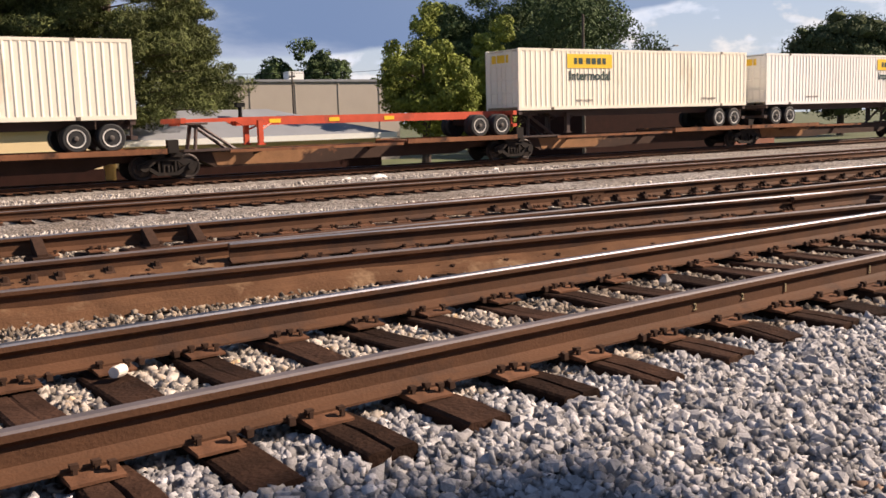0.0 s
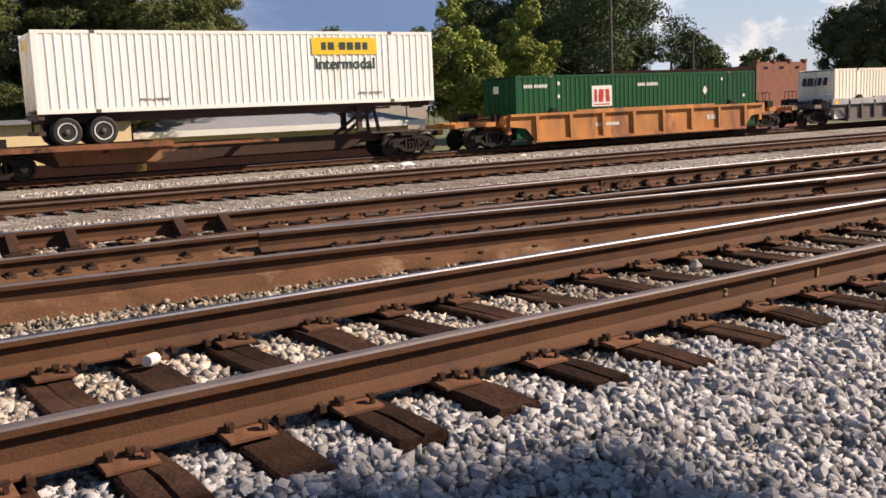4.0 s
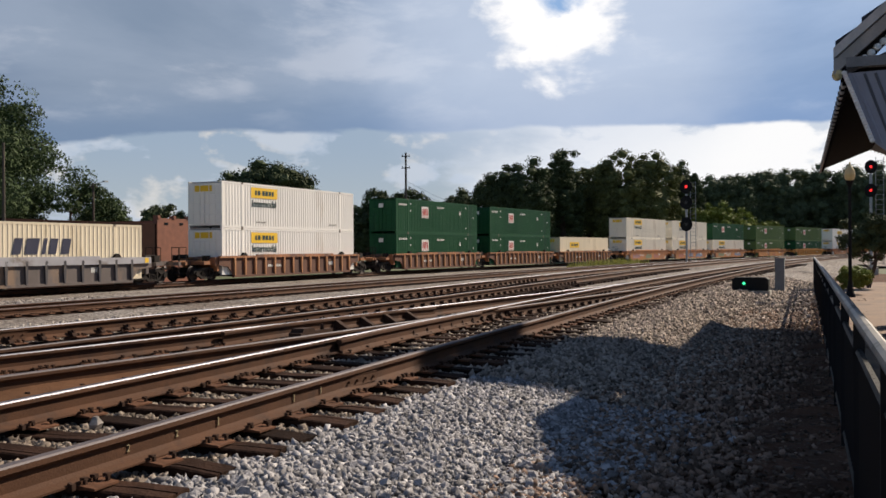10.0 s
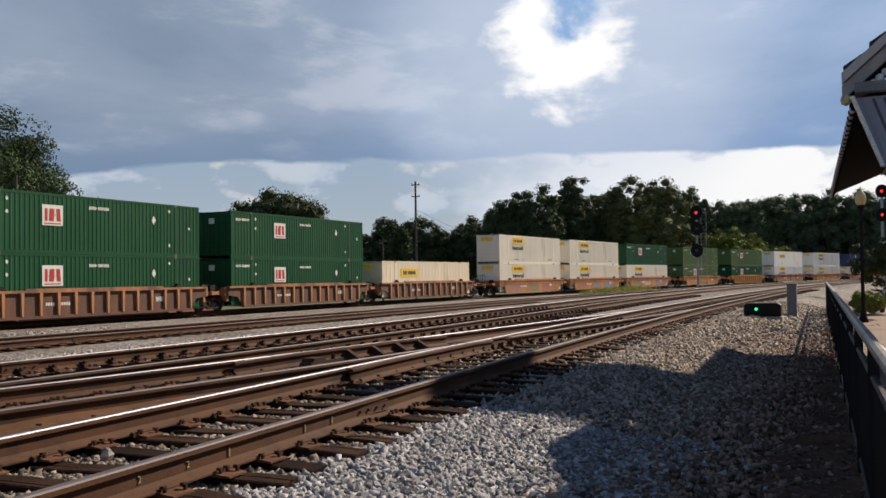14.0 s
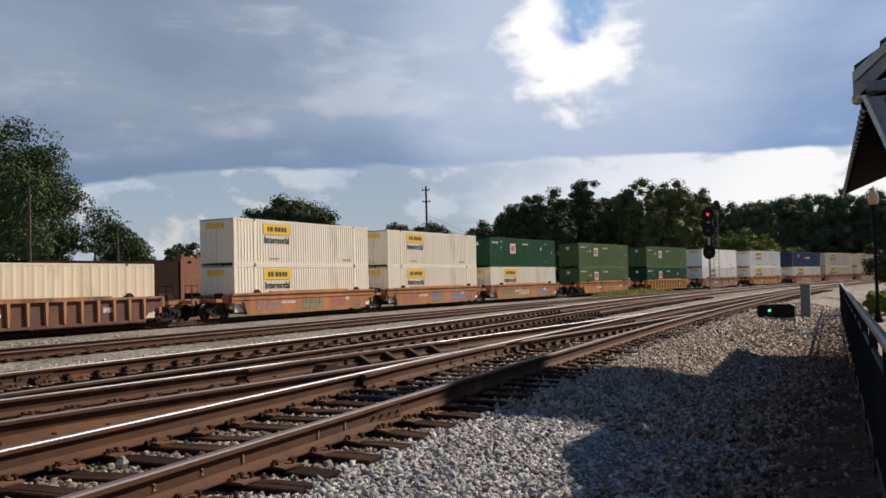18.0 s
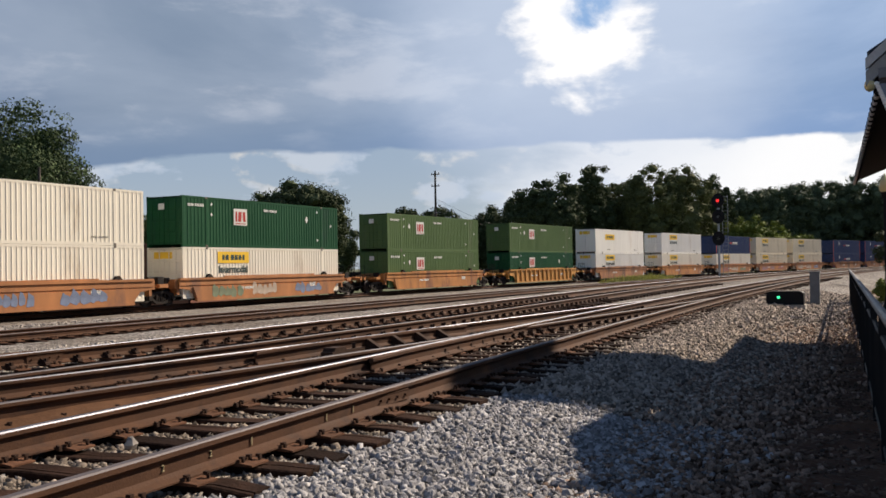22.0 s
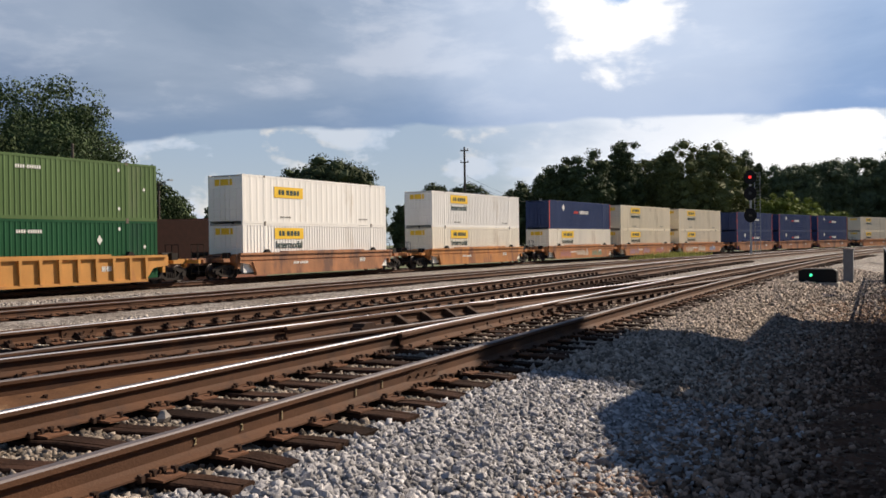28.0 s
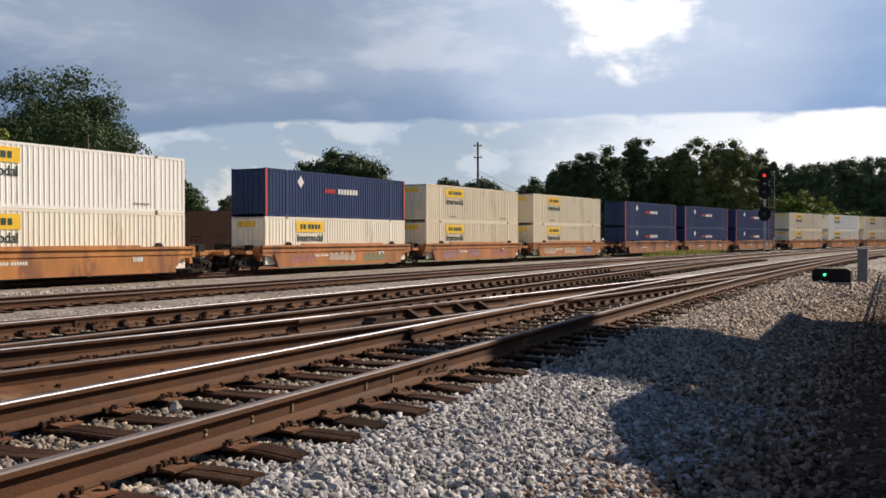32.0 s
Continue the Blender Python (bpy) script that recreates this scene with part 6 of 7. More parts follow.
def eave_y(x):
    return 0.1 + 0.052 * (x - 13.0)


def quad_slab(bm, P, thick):
    lo, hi = [bm.verts.new(p) for p in P], [bm.verts.new((p[0], p[1], p[2] + thick)) for p in P]
    bm.faces.new(lo[::-1])
    bm.faces.new(hi)
    for i in range(4):
        j = (i + 1) % 4
        bm.faces.new((lo[i], lo[j], hi[j], hi[i]))


def platform_canopy():
    """A narrow pitched canopy along the platform."""
    top = empty("platform_canopy", "narrow pitched platform canopy with dark soffit and scalloped edge", "canopy")
    x0, x1, half = 13.2, 28.6, 1.25
    for s in (0, 1):
        bm = bmesh.new()
        a, c = (0.0, -half) if s == 0 else (-2 * half, -half)
        quad_slab(bm, [(x0, eave_y(x0) + a, 4.1), (x1, eave_y(x1) + a, 4.1), (x1, eave_y(x1) + c, 4.6), (x0, eave_y(x0) + c, 4.6)], 0.07)
        part("roof_slope", bm, SLATE, top)
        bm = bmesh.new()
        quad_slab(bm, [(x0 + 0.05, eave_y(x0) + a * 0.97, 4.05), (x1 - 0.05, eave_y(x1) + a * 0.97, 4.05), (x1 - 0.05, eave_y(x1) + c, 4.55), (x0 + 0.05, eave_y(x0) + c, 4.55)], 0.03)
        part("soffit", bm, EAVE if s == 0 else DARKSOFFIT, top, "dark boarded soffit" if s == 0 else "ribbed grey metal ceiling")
        if s:
            for k in range(14):
                bm = bmesh.new()
                f0 = k / 14
                y0 = -half - half * f0
                rod(bm, (x0, eave_y(x0) + y0, 4.53 - 0.5 * f0), (x1, eave_y(x1) + y0, 4.53 - 0.5 * f0), 0.015, n=5)
                part("ceiling_rib", bm, DARKSOFFIT, top)
    me = bmesh.new()
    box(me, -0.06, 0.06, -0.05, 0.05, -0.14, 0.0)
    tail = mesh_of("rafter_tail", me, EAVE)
    me = bmesh.new()
    lathe(me, [(0.012, -0.045), (0.03, -0.03), (0.035, 0.0), (0.02, 0.03), (0.012, 0.045)], "z", 8)
    bulb = mesh_of("bulb", me, BOARD)
    x = x0 + 0.1
    while x < x1:
        piece("rafter_tail", tail, top, (x, eave_y(x) + 0.01, 4.12))
        piece("bulb", bulb, top, (x + 0.16, eave_y(x) + 0.05, 4.0))
        x += 0.5
    for x in (14.5, 19.0):
        bm = bmesh.new()
        rod(bm, (x, eave_y(x) - half, 0.05), (x, eave_y(x) - half, 4.55), 0.09, 0.08, n=10)
        lathe(bm, [(0.2, 0.05), (0.2, 0.2), (0.12, 0.45)], "z", 10, (x, eave_y(x) - half, 0))
        o = part("post", bm, BLACKMETAL, top)
        for s in (-1, 1):
            bm = bmesh.new()
            rod(bm, (x, eave_y(x) - half, 3.6), (x, eave_y(x) - half + s * 0.7, 4.2), 0.04, n=6)
            part("brace", bm, BLACKMETAL, o)
    top.scale, top.location = (0.8, 0.8, 0.8), (0, 0, 0.38)


platform_canopy()


def depot():
    top = empty("depot", "old railway depot with a steep shingled gable and layered pale fascia", "building")
    xa, xb, lean = 12.6, 21.0, 0.45
    yc, ze, yr, zr = 0.2, 4.17, -4.5, 8.8
    yb = 2 * yr - yc
    ym = yc + (yr - yc) * 0.3
    zm = ze + (zr - ze) * 0.3

    def edge(y):
        return xa + lean * (yc - max(y, 2 * yr - y))
    # porch end over the platform, main roof behind it
    for y0, z0, y1, z1, x1 in ((yc, ze, ym, zm, 14.4), (ym, zm, yr, zr, xb), (yb, ze, yr, zr, xb)):
        bm = bmesh.new()
        quad_slab(bm, [(edge(y0), y0, z0), (x1, y0, z0), (x1, y1, z1), (edge(y1), y1, z1)], 0.1)
        part("roof_slope", bm, SLATE, top)
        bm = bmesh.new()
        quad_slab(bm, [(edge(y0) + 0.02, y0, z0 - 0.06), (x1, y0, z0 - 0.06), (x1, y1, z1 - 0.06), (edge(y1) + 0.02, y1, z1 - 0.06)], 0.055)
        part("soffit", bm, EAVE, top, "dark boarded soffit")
    n = 16
    for k in range(n):
        f0, f1 = k / n, min(1, (k + 1.15) / n)
        y0, y1, z0, z1 = yc + (yr - yc) * f0, yc + (yr - yc) * f1, ze + (zr - ze) * f0, ze + (zr - ze) * f1
        x1 = 14.4 if f0 < 0.29 else xb
        bm = bmesh.new()
        quad_slab(bm, [(edge(y0) - 0.12, y0 + 0.04, z0 + 0.17), (x1, y0 + 0.04, z0 + 0.17), (x1, y1, z1 + 0.11), (edge(y1) - 0.12, y1, z1 + 0.11)], 0.05)
        part("shingle_course", bm, SLATE, top)
    for y0, y1 in ((yc + 0.06, yr), (yb, yr)):
        for k, (d, wd) in enumerate(((0.0, 0.13), (0.15, 0.17))):
            bm = bmesh.new()
            o = 0.15 - 0.05 * k
            zo = 0.13 - d - wd
            quad_slab(bm, [(edge(y0) - o, y0, ze + zo), (edge(y0) - 0.02, y0, ze + zo), (edge(y1) - 0.02, y1, zr + zo), (edge(y1) - o, y1, zr + zo)], wd)
            part("bargeboard", bm, BOARD if k == 0 else BOARDLOW, top, "pale layered bargeboard")
    me = bmesh.new()
    lathe(me, [(0.012, -0.04), (0.038, -0.03), (0.05, 0.0), (0.038, 0.03), (0.012, 0.04)], "x", 12)
    scallop = mesh_of("scallop", me, PALE)
    for k in range(26):
        y = 0.12 - 0.07 * k
        piece("scallop", scallop, top, (edge(y) - 0.02, y, ze + (yc - y) * (zr - ze) / (yc - yr) - 0.26))
    # ribbed infill under the gable
    bm = bmesh.new()
    slab(bm, [(0.118, 3.65), (-0.137, 2.96), (-0.5, 2.65), (-2.4, 2.65), (-2.4, 3.7)], "x", 10.44, 10.48)
    infill = part("gable_infill", bm, INFILL, top, "blue-grey ribbed metal infill panel")
    for k in range(9):
        bm = bmesh.new()
        y = 0.03 - 0.1 * k
        rod(bm, (10.43, y, 3.63), (10.43, y - 0.25, 2.93 - 0.02 * k), 0.014, n=5)
        part("infill_rib", bm, DARKSOFFIT if k % 3 else INFILL, infill)
    bm = bmesh.new()
    box(bm, 12.9, 13.02, -4.4, 0.0, 4.1, 4.2)
    box(bm, 10.38, 10.5, -2.5, 0.1, 3.7, 3.8)
    part("tie_beam", bm, POSTGREY, top)
    for k in range(22):
        f = k / 21
        piece("scallop", scallop, top, (10.42, 0.118 - 0.255 * f, 3.65 - 0.69 * f)).scale = (1, 0.5, 0.5)
    for a, b, c, d in ((14.3, xb - 0.5, -1.9, -1.6), (14.3, xb - 0.5, yb + 0.9, yb + 1.2), (14.3, 14.6, yb + 1.2, -1.9), (xb - 0.8, xb - 0.5, yb + 1.2, -1.9)):
        bm = bmesh.new()
        box(bm, a, b, c, d, 0.42, 4.6)
        part("wall", bm, DARKBRICK, top)
    for k in range(2):
        bm = bmesh.new()
        box(bm, 15.2 + 3 * k, 16.4 + 3 * k, -1.6, -1.55, 1.2, 3.1)
        part("window", bm, GLASS, top)
    bm = bmesh.new()
    lathe(bm, [(0.02, 4.05), (0.05, 4.04), (0.065, 3.99), (0.05, 3.94), (0.02, 3.92)], "z", 12, (xa - 0.06, 0.22, 0))
    part("lamp", bm, GLOBE, top, "cream bulb under the gable")


depot()
# out of view; added so its crown drops a shadow across the near rail
broad_tree(93, 23.95, -2.72, 0.42, 12.2, 2.0, LEAF_DARK, "unseen tree added to shadow the near rail", 130, 130, 0.12, low=0.69, dome=True, solid=True)
# second unseen caster, its crown sized for a shadow patch on the ballast
broad_tree(94, 26.45, -9.55, 0.0, 22.1, 1.2, LEAF_DARK, "unseen tree added for the shadow on the stones", 130, 110, 0.14, low=0.86, dome=True)


def street_lamp(x, y):
    top = empty("platform_lamp", "black platform lamp post with a cream globe", "lamp")
    bm = bmesh.new()
    rod(bm, (x, y, 0.42), (x, y, 3.78), 0.055, 0.045, n=10)
    lathe(bm, [(0.14, 0.42), (0.14, 0.5), (0.09, 0.6), (0.06, 0.9)], "z", 12, (x, y, 0))
    lathe(bm, [(0.05, 3.68), (0.09, 3.78), (0.12, 3.86)], "z", 12, (x, y, 0))
    part("post", bm, BLACKMETAL, top)
    bm = bmesh.new()
    lathe(bm, [(0.1, 3.86), (0.135, 3.92), (0.155, 4.04), (0.135, 4.16), (0.08, 4.25), (0.035, 4.31), (0.02, 4.4)], "z", 16, (x, y, 0))
    part("globe", bm, GLOBE, top, "cream glass globe")


street_lamp(30.6, 0.21)
broad_tree(91, 38.0, -0.35, 0.42, 2.8, 1.3, LEAF_DARK, "dark rounded shrub on the platform", 90, 110, 0.06, low=0.3, dome=True, kind_name="shrub", solid=True)
broad_tree(92, 32.6, 0.12, 0.42, 0.98, 0.62, LEAF_LIGHT, "low yellow-green clipped shrub on the platform", 90, 90, 0.035, low=0.0, dome=True, kind_name="shrub", solid=True)


# ---- loose stones ----
_ties = np.array(TIE_BEDS)


def off_ties(x, y, margin):
    """True where a place is clear of every tie."""
    ok = np.ones(len(x), bool)
    for tx, ty, a, half, _ in _ties:
        near = np.nonzero((np.abs(x - tx) < half + 0.3) & (np.abs(y - ty) < half + 0.3) & ok)[0]
        if len(near):
            dx, dy = x[near] - tx, y[near] - ty
            lx, ly = dx * math.cos(a) + dy * math.sin(a), -dx * math.sin(a) + dy * math.cos(a)
            ok[near[(np.abs(lx) < 0.115 + margin) & (np.abs(ly) < half + margin)]] = False
    return ok


def stones(name, area, density, size, label, seed, mat=None, lift=0.0, edge=35.6, spread=0.6, coarse=False):
    """Broken stones: knocked-about blocks lying on the bed, clear of the ties."""
    nr = np.random.RandomState(seed)
    cube = np.array([(-1, -1, -1), (1, -1, -1), (1, 1, -1), (-1, 1, -1), (-1, -1, 1), (1, -1, 1), (1, 1, 1), (-1, 1, 1)], float) * 0.62
    tri = np.array([(0, 2, 1), (0, 3, 2), (4, 5, 6), (4, 6, 7), (0, 1, 5), (0, 5, 4), (1, 2, 6), (1, 6, 5), (2, 3, 7), (2, 7, 6), (3, 0, 4), (3, 4, 7)])
    if coarse:
        cube = np.array([(-1, 0, 0), (0, -1, 0), (1, 0, 0), (0, 1, 0), (0.2, 0.1, 1), (0, 0, -1)], float) * 0.95
        tri = np.array([(0, 1, 4), (1, 2, 4), (2, 3, 4), (3, 0, 4), (1, 0, 5), (2, 1, 5), (3, 2, 5), (0, 3, 5)])
    nv, nf = len(cube), len(tri)
    x0, x1, y0, y1 = area
    n = int((x1 - x0) * (y1 - y0) * density)
    x, y = nr.uniform(x0, x1, n), nr.uniform(y0, y1, n)
    w = aside(x, y)
    ok = (w < edge + spread * nr.randn(n)) & (w > -3)
    x, y = x[ok], y[ok]
    ok = off_ties(x, y, size * 0.55)
    x, y = x[ok], y[ok]
    n = len(x)
    layer = nr.rand(n)
    z = np.where(aside(x, y) > 33, np.maximum(bed(x, y), 0.36), bed(x, y)) + lift + layer * size * 0.9
    s = size * np.minimum(nr.lognormal(0, 0.26, n), 1.7)
    V = np.repeat(cube[None], n, 0) + nr.uniform(-0.42, 0.42, (n, nv, 3))
    V = V * np.stack([nr.uniform(0.8, 1.4, n), nr.uniform(0.75, 1.1, n), nr.uniform(0.5, 0.95, n)], 1)[:, None]
    q = nr.normal(size=(n, 4))
    q[:, 0] += 1.0
    q /= np.linalg.norm(q, axis=1)[:, None]
    a, b, c, d = q.T
    R = np.stack([1 - 2 * (c * c + d * d), 2 * (b * c - a * d), 2 * (b * d + a * c), 2 * (b * c + a * d), 1 - 2 * (b * b + d * d), 2 * (c * d - a * b), 2 * (b * d - a * c), 2 * (c * d + a * b), 1 - 2 * (b * b + c * c)], 1).reshape(n, 3, 3)
    V = np.einsum("nij,nkj->nki", R, V) * s[:, None, None] + np.stack([x, y, z], 1)[:, None]
    F = (tri[None] + nv * np.arange(n)[:, None, None]).reshape(-1, 3)
    me = bpy.data.meshes.new(name)
    me.vertices.add(nv * n)
    me.vertices.foreach_set("co", V.reshape(-1))
    me.loops.add(3 * nf * n)
    me.loops.foreach_set("vertex_index", F.reshape(-1))
    me.polygons.add(nf * n)
    me.polygons.foreach_set("loop_start", np.arange(0, 3 * nf * n, 3))
    me.update()
    me.materials.append(mat or STONE)
    return tagged(new(name, me), label, "ballast stones", kind="stuff")


stones("ballast_stones", (-0.6, 3.4, 1.6, 3.6), 1800, 0.0252, "pale grey crushed ballast stones beside the ties", 1)
stones("ballast_stones", (3.4, 9.0, 0.2, 3.6), 1800, 0.0248, "pale grey crushed ballast stones beside the ties", 21, edge=35.35, spread=0.4)
stones("ballast_stones", (3.4, 9.0, 0.2, 2.2), 700, 0.024, "soil-stained brown stones at the edge of the ballast", 31, EDGESTONE, edge=36.3, spread=0.35)
stones("ballast_stones", (-0.6, 3.7, 3.6, 6.4), 1500, 0.025, "warm pale ballast stones between the ties", 11, GAUGESTONE)
stones("ballast_stones", (3.7, 9.0, 3.6, 6.4), 1300, 0.026, "brownish ballast stones between the ties, darkened as if backlit", 22, MIDSTONE)
stones("ballast_stones", (9.0, 20.0, 0.2, 6.8), 720, 0.033, "warm grey crushed ballast stones beside the rails", 2, WARMSTONE, coarse=True, edge=35.3, spread=0.4)
stones("ballast_stones", (9.0, 24.0, 0.2, 2.4), 330, 0.031, "soil-stained brown stones at the edge of the ballast", 32, EDGESTONE, edge=36.3, spread=0.35, coarse=True)
stones("ballast_stones", (-0.5, 18.0, 6.4, 12.0), 290, 0.027, "brownish ballast stones between the rails", 3, BROWNSTONE, coarse=True)
stones("ballast_stones", (20.0, 45.0, 0.6, 5.0), 200, 0.042, "grey ballast stones along the shoulder", 4, WARMSTONE, coarse=True)
stones("ballast_stones", (2.0, 34.0, 12.0, 18.0), 75, 0.036, "tan-grey ballast stones between the far tracks", 5, TANSTONE, coarse=True)
stones("ballast_stones", (4.0, 32.0, 22.0, 34.5), 26, 0.042, "tan-grey ballast stones beside the train", 6, TANSTONE, coarse=True)


stones("soil_stones", (1.0, 26.0, -0.3, 2.2), 150, 0.017, "small stones and chips lying on the brown soil", 7, SOILSTONE, edge=44.0, coarse=True)


def loose_stone_mesh(seed):
    """One broken stone: a block with its corners knocked about and one face split."""
    rng = random.Random(seed)
    bm = bmesh.new()
    v = []
    for x, y, z in ((-1, -1, -1), (1, -1, -1), (1, 1, -1), (-1, 1, -1), (-0.8, -0.9, 0.7), (0.9, -0.7, 0.6), (0.8, 0.8, 0.8), (-0.7, 0.9, 0.6), (0.05, 0.0, 1.1)):
        v.append(bm.verts.new((0.03 * x * rng.uniform(0.7, 1.3), 0.024 * y * rng.uniform(0.7, 1.3), 0.02 * z * rng.uniform(0.7, 1.3))))
    for f in ((3, 2, 1, 0), (0, 1, 5, 4), (1, 2, 6, 5), (2, 3, 7, 6), (3, 0, 4, 7), (4, 5, 8), (5, 6, 8), (6, 7, 8), (7, 4, 8)):
        bm.faces.new([v[i] for i in f])
    return mesh_of("stone", bm, STONE)


def loose_stones():
    rng = random.Random(77)
    kinds = [loose_stone_mesh(k) for k in range(7)]
    for k in range(280):
        x, y = rng.uniform(1.0, 6.5), rng.uniform(1.9, 3.25)
        z = max(float(bed(x, y)), 0.36) + rng.uniform(0.03, 0.045)
        ob = piece("stone", rng.choice(kinds), ballast_bed, (x, y, z))
        ob.rotation_euler = (rng.uniform(-0.5, 0.5), rng.uniform(-0.5, 0.5), rng.uniform(0, 6.283))


loose_stones()


def leaf_litter():
    nr = np.random.RandomState(12)
    n = 15000
    x = 1.0 + 34 * nr.rand(n) ** 1.4
    y = -0.2 + 2.7 * nr.rand(n) ** 1.5
    z = soil_height(x, y) + 0.012
    a = nr.uniform(0, 6.283, n)
    s = nr.uniform(0.015, 0.045, n)
    c, d = np.cos(a) * s, np.sin(a) * s
    k = nr.uniform(0, 0.02, (n, 4))
    V = np.stack([np.stack([x - c, y - d, z + k[:, 0]], 1), np.stack([x + d * 0.5, y - c * 0.5, z + k[:, 1]], 1), np.stack([x + c, y + d, z + k[:, 2]], 1), np.stack([x - d * 0.5, y + c * 0.5, z + k[:, 3]], 1)], 1).reshape(-1, 3)
    F = [(4 * i, 4 * i + 1, 4 * i + 2, 4 * i + 3) for i in range(n)]
    tagged(new("leaf_litter", raw("leaf_litter", V, F, LITTER)), "dry brown leaves and twigs scattered on the soil", "leaf litter", kind="stuff")


leaf_litter()


# ---- turnout fittings on the middle track ----
def brace_mesh():
    bm = bmesh.new()
    slab(bm, [(-0.02, 0.0), (0.3, 0.0), (0.3, 0.03), (0.05, 0.17), (-0.02, 0.17)], "x", -0.05, 0.05)
    box(bm, -0.1, 0.1, -0.02, 0.34, -0.02, 0.006)
    return mesh_of("rail_brace", bm, SPIKE)


def clip_mesh():
    bm = bmesh.new()
    slab(bm, [(0.0, 0.0), (0.11, 0.0), (0.1, 0.03), (0.045, 0.075), (0.0, 0.08)], "x", -0.04, 0.04)
    box(bm, -0.018, 0.018, 0.045, 0.085, 0.03, 0.09)
    return mesh_of("rail_clip", bm, SPIKE)


BRACE, CLIP = brace_mesh(), clip_mesh()


def fitting(parent, me, name, w_of, off, u, z, flip=1):
    """Sets a fitting against a rail, on its side towards the camera."""
    x, y, ph = line(u, w_of(u) + off)
    a = ph + math.atan(-(w_of(u + 0.5) - w_of(u - 0.5)))
    return piece(name, me, parent, (x, y, z - 0.186), a + math.pi)


for u in (0.7, 1.25, 1.8, 2.9, 3.4):
    fitting(middle_track, BRACE, "rail_brace", w_middle, -0.753 + 0.07, u, 0.88)
u = 0.6
while u < 8.5:
    fitting(middle_track, CLIP, "rail_clip", w_middle, 0.753 + 0.03, u, 0.81)
    u += 0.42 if u > 1.6 else 0.22
u = 7.5
while u < 34:
    fitting(middle_track, CLIP, "rail_clip", w_middle, -0.753 + 0.03, u, 0.88)
    if u > 12:
        fitting(middle_track, CLIP, "rail_clip", w_middle, 0.753 + 0.03, u, 0.81)
    u += 0.55
for k in range(4):
    fitting(cross_track, BRACE, "rail_brace", w_cross, -0.753 + 0.07, 13.1 + 0.75 * k, 0.82)
u = 12.0
while u < 26:
    fitting(near_track, CLIP, "rail_clip", w_near, -0.753 + 0.04, u, 0.86)
    fitting(cross_track, CLIP, "rail_clip", w_cross, 0.753 + 0.04, u, 0.82)
    u += 0.5


def guard_rail(w_of, off, u0, u1, z, parent):
    """A short guard rail beside a running rail, its ends bent away."""
    pts = []
    for u in np.linspace(u0, u1, 14):
        f = (u - u0) / (u1 - u0)
        flare = 0.03 * (max(0, 0.18 - f) + max(0, f - 0.82)) / 0.18
        x, y, _ = line(u, w_of(u) + off - flare)
        pts.append((x, y, z - 0.8 * flare))
    part("guard_rail", sweep("guard_rail", pts, RAIL_PROFILE, RAIL), None, parent, "short rusty guard rail")


def dirt_bank(w_of, off, u0, u1, z, parent):
    """Rust-stained dirt packed against the foot of a rail."""
    out = []
    for u in np.linspace(u0, u1, 60):
        x, y, _ = line(u, w_of(u) + off)
        out.append((x, y, z + 0.012 * math.sin(u * 3.1) * math.sin(u * 1.3)))
    ob = part("dirt_bank", sweep("dirt_bank", out, [(-0.23, -0.06), (-0.17, 0.01), (-0.09, 0.04), (-0.012, 0.058), (-0.008, -0.06)], RUSTDUST), None, parent, "rust-brown dirt packed against the rail foot")
    return ob


dirt_bank(w_cross, 0.753, -6.0, 9.0, 0.82, cross_track)
dirt_bank(w_middle, 0.753, -6.0, 8.0, 0.81, middle_track)
guard_rail(w_middle, -0.753 - 0.11, 5.6, 9.6, 0.885, middle_track)
guard_rail(w_cross, -0.753 + 0.11, 10.5, 16.5, 0.825, cross_track)
guard_rail(w_middle, 0.753 - 0.11, 2.0, 7.0, 0.815, middle_track)
guard_rail(w_near, -0.753 + 0.1, 9.8, 15.0, 0.862, near_track)


def switch_box(x, y, z, label):
    top = empty("switch_rod_box", label, "track fitting")
    bm = bmesh.new()
    slab(bm, [(-0.26, 0), (0.26, 0), (0.25, 0.1), (0.13, 0.12), (0.1, 0.16), (-0.17, 0.16), (-0.2, 0.11), (-0.25, 0.1)], "y", -0.1, 0.1)
    o = part("case", bm, SPIKE, top)
    bm = bmesh.new()
    box(bm, 0.3, 0.75, -0.04, 0.04, 0.03, 0.1)
    rod(bm, (0.5, 0, 0.06), (0.5, 0, 0.18), 0.03, n=8)
    part("lug", bm, SPIKE, top)
    top.location = (x, y, z)


switch_box(8.95, 8.15, 0.6, "black steel block beside the crossover rail")
switch_box(11.7, 7.25, 0.62, "black steel block beside the crossover rail")
bm = bmesh.new()
slab(bm, [(0, 0), (0.3, 0), (0.26, 0.1), (0.04, 0.1)], "y", -0.06, 0.06)
ob = tagged(part("rail_stop", bm, BLACKMETAL), "small black rail stop beside the crossover", "track fitting")
ob.location = (8.5, 7.0, 0.62)


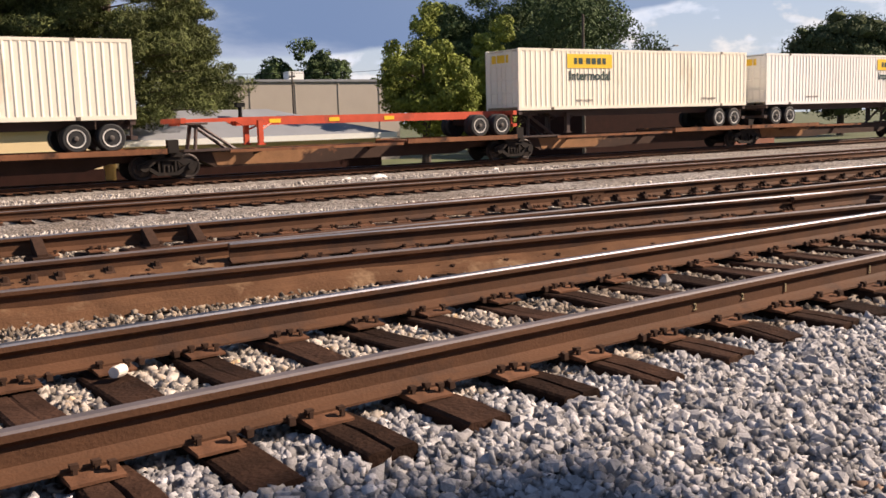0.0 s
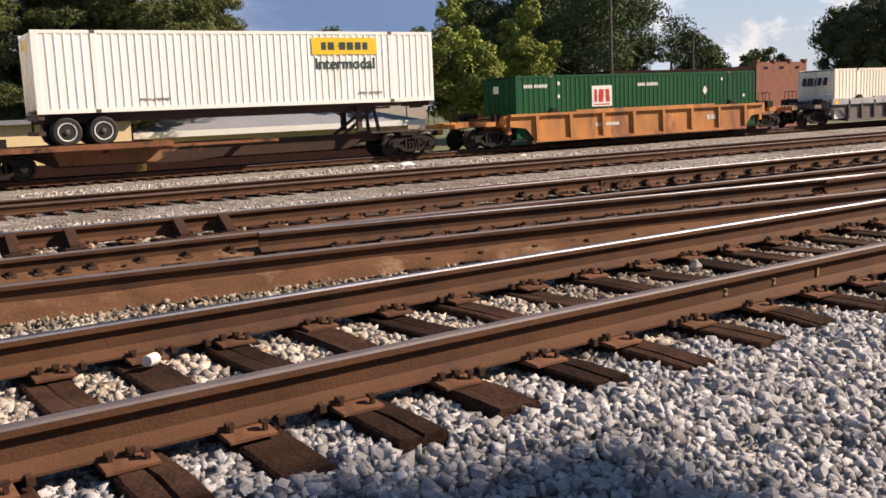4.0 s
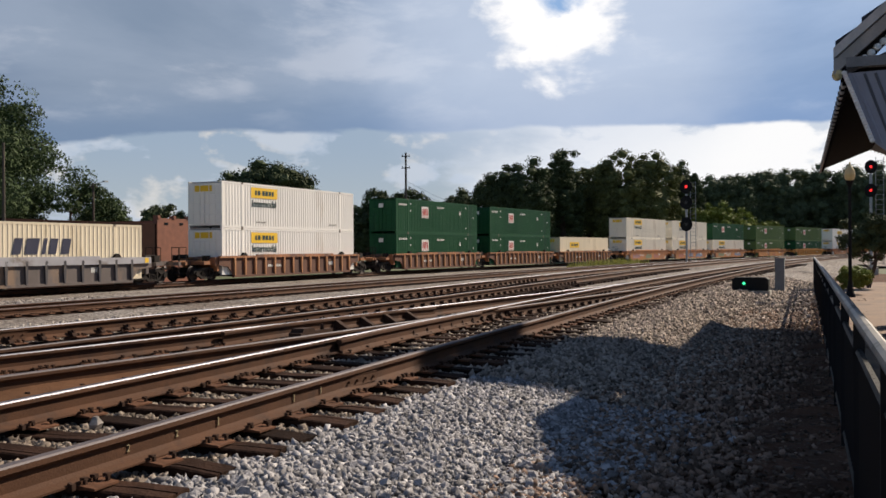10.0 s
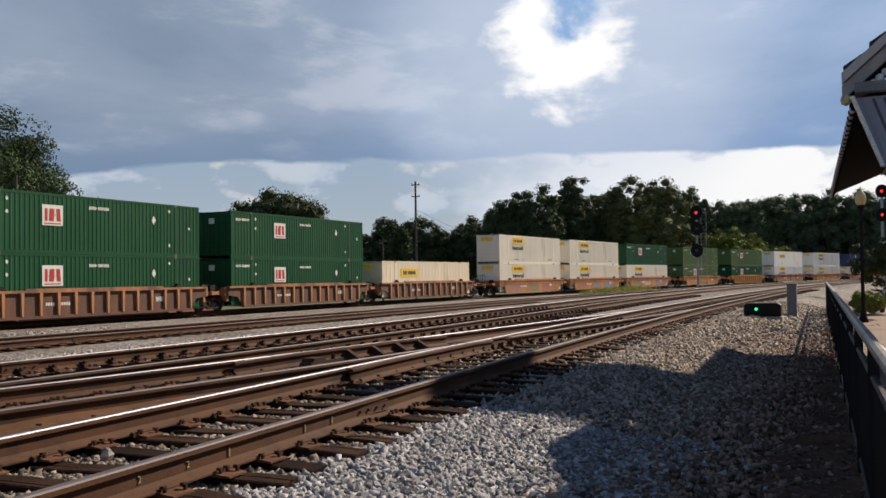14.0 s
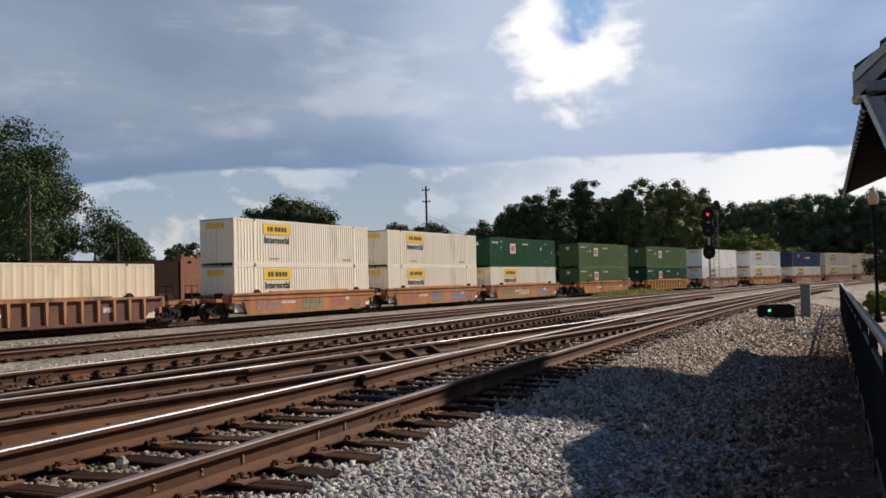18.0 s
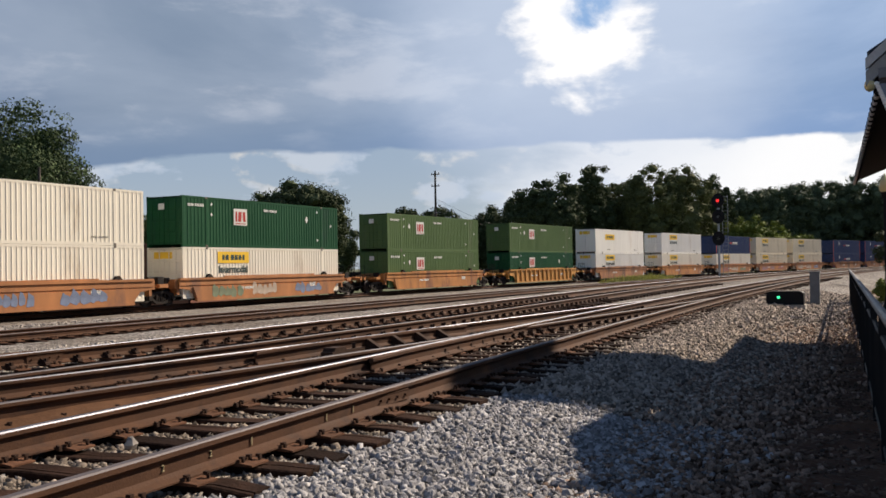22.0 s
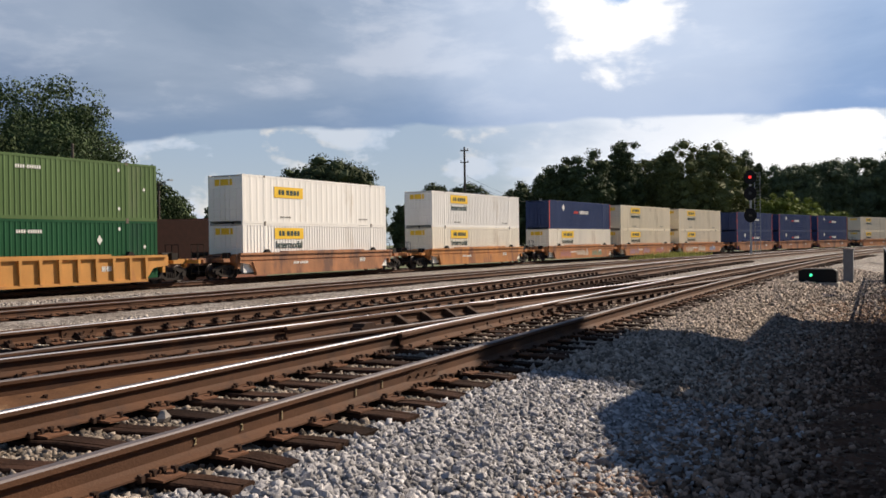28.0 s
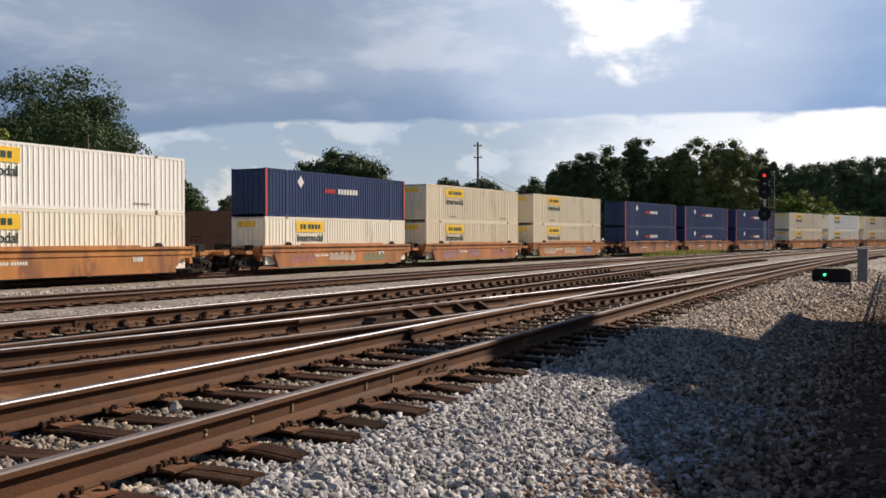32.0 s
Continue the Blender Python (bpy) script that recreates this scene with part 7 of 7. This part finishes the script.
def joint_bars(w_of, off, u, z, parent):
    x, y, ph = line(u, w_of(u) + off)
    bm = bmesh.new()
    slab(bm, [(-0.03, 0.04), (0.03, 0.04), (0.025, 0.06), (0.025, 0.115), (0.03, 0.13), (-0.03, 0.13), (-0.025, 0.115), (-0.025, 0.06)], "x", -0.3, 0.3)
    for k in range(4):
        a = -0.225 + 0.15 * k
        rod(bm, (a, -0.045, 0.085), (a, 0.045, 0.085), 0.012, n=6)
    o = part("joint_bar", bm, RAIL, parent, "bolted joint bar on the rail")
    o.location, o.rotation_euler = (x, y, z - 0.186), (0, 0, ph)


joint_bars(w_near, 0.753, 7.4, 0.86, near_track)
joint_bars(w_middle, -0.753, 9.2, 0.88, middle_track)
joint_bars(w_middle, 0.753, 8.0, 0.81, middle_track)
joint_bars(flat(16.5), 0.753, 20.0, 0.42, third_track)


# chalk marks on the web of the near rail
def chalk_marks():
    for x, body in ((4.29, "2"), (4.75, "2"), (5.2, ""), (6.22, ""), (6.66, "")):
        me = text_mesh(body, 0.06, CHALK, bold=0.0) if body else bars_mesh([(0, 0, 0.012, 0.055, 0.0)], CHALK, "chalk_stroke")
        px, py, _ = line(x, w_near(x) + 0.753 + 0.014)
        ob = piece("chalk_mark", me, near_track, (px, py, 0.765), math.atan(0.066))
        ob["label"] = "small yellow chalk mark on the rail web"


chalk_marks()


# litter
def cup():
    bm = bmesh.new()
    lathe(bm, [(0.015, -0.055), (0.028, -0.054), (0.03, -0.04), (0.033, 0.04), (0.03, 0.054), (0.015, 0.055)], "x", 14)
    ob = tagged(part("paper_cup", bm, BOARD), "crumpled pale cup lying on a tie", "litter")
    ob.location, ob.rotation_euler = (1.2, 4.87, 0.69), (0, 0.1, 0.9)


def tan_rock():
    rng = random.Random(5)
    bm = bmesh.new()
    rings = []
    for r, h in ((0.05, 0.0), (0.055, 0.03), (0.035, 0.06), (0.02, 0.08)):
        rings.append([bm.verts.new((math.cos(1.047 * i) * r * rng.uniform(0.7, 1.25), math.sin(1.047 * i) * r * rng.uniform(0.7, 1.2), h + rng.uniform(-0.008, 0.008))) for i in range(6)])
    for p, q in zip(rings, rings[1:]):
        for i in range(6):
            bm.faces.new((p[i], p[(i + 1) % 6], q[(i + 1) % 6], q[i]))
    bm.faces.new(rings[-1])
    bm.faces.new(rings[0][::-1])
    ob = tagged(part("rock", bm, TANSTONE), "pointed tan rock standing between the rails", "rock")
    ob.location = (5.28, 5.02, 0.63)


tan_rock()


def rags():
    for k, (x, y, s) in enumerate(((16.9, 32.3, 0.9), (17.6, 32.35, 0.8), (18.4, 32.4, 1.1), (25.4, 34.3, 0.6))):
        rng = random.Random(k)
        bm = bmesh.new()
        ring = []
        n = 9
        for r, h in ((0.32, 0.0), (0.26, 0.1), (0.12, 0.16)):
            ring.append([bm.verts.new((math.cos(6.283 * i / n) * r * rng.uniform(0.7, 1.3), math.sin(6.283 * i / n) * r * 0.6 * rng.uniform(0.7, 1.3), h * rng.uniform(0.6, 1.4))) for i in range(n)])
        for p, q in zip(ring, ring[1:]):
            for i in range(n):
                bm.faces.new((p[i], p[(i + 1) % n], q[(i + 1) % n], q[i]))
        bm.faces.new(ring[-1])
        ob = tagged(part("white_bag", bm, PALE), "crumpled white plastic bag on the ballast", "litter")
        ob.location, ob.scale = (x, y, float(bed(x, y)) + 0.0), (s, s, s)


cup()
rags()
motions()
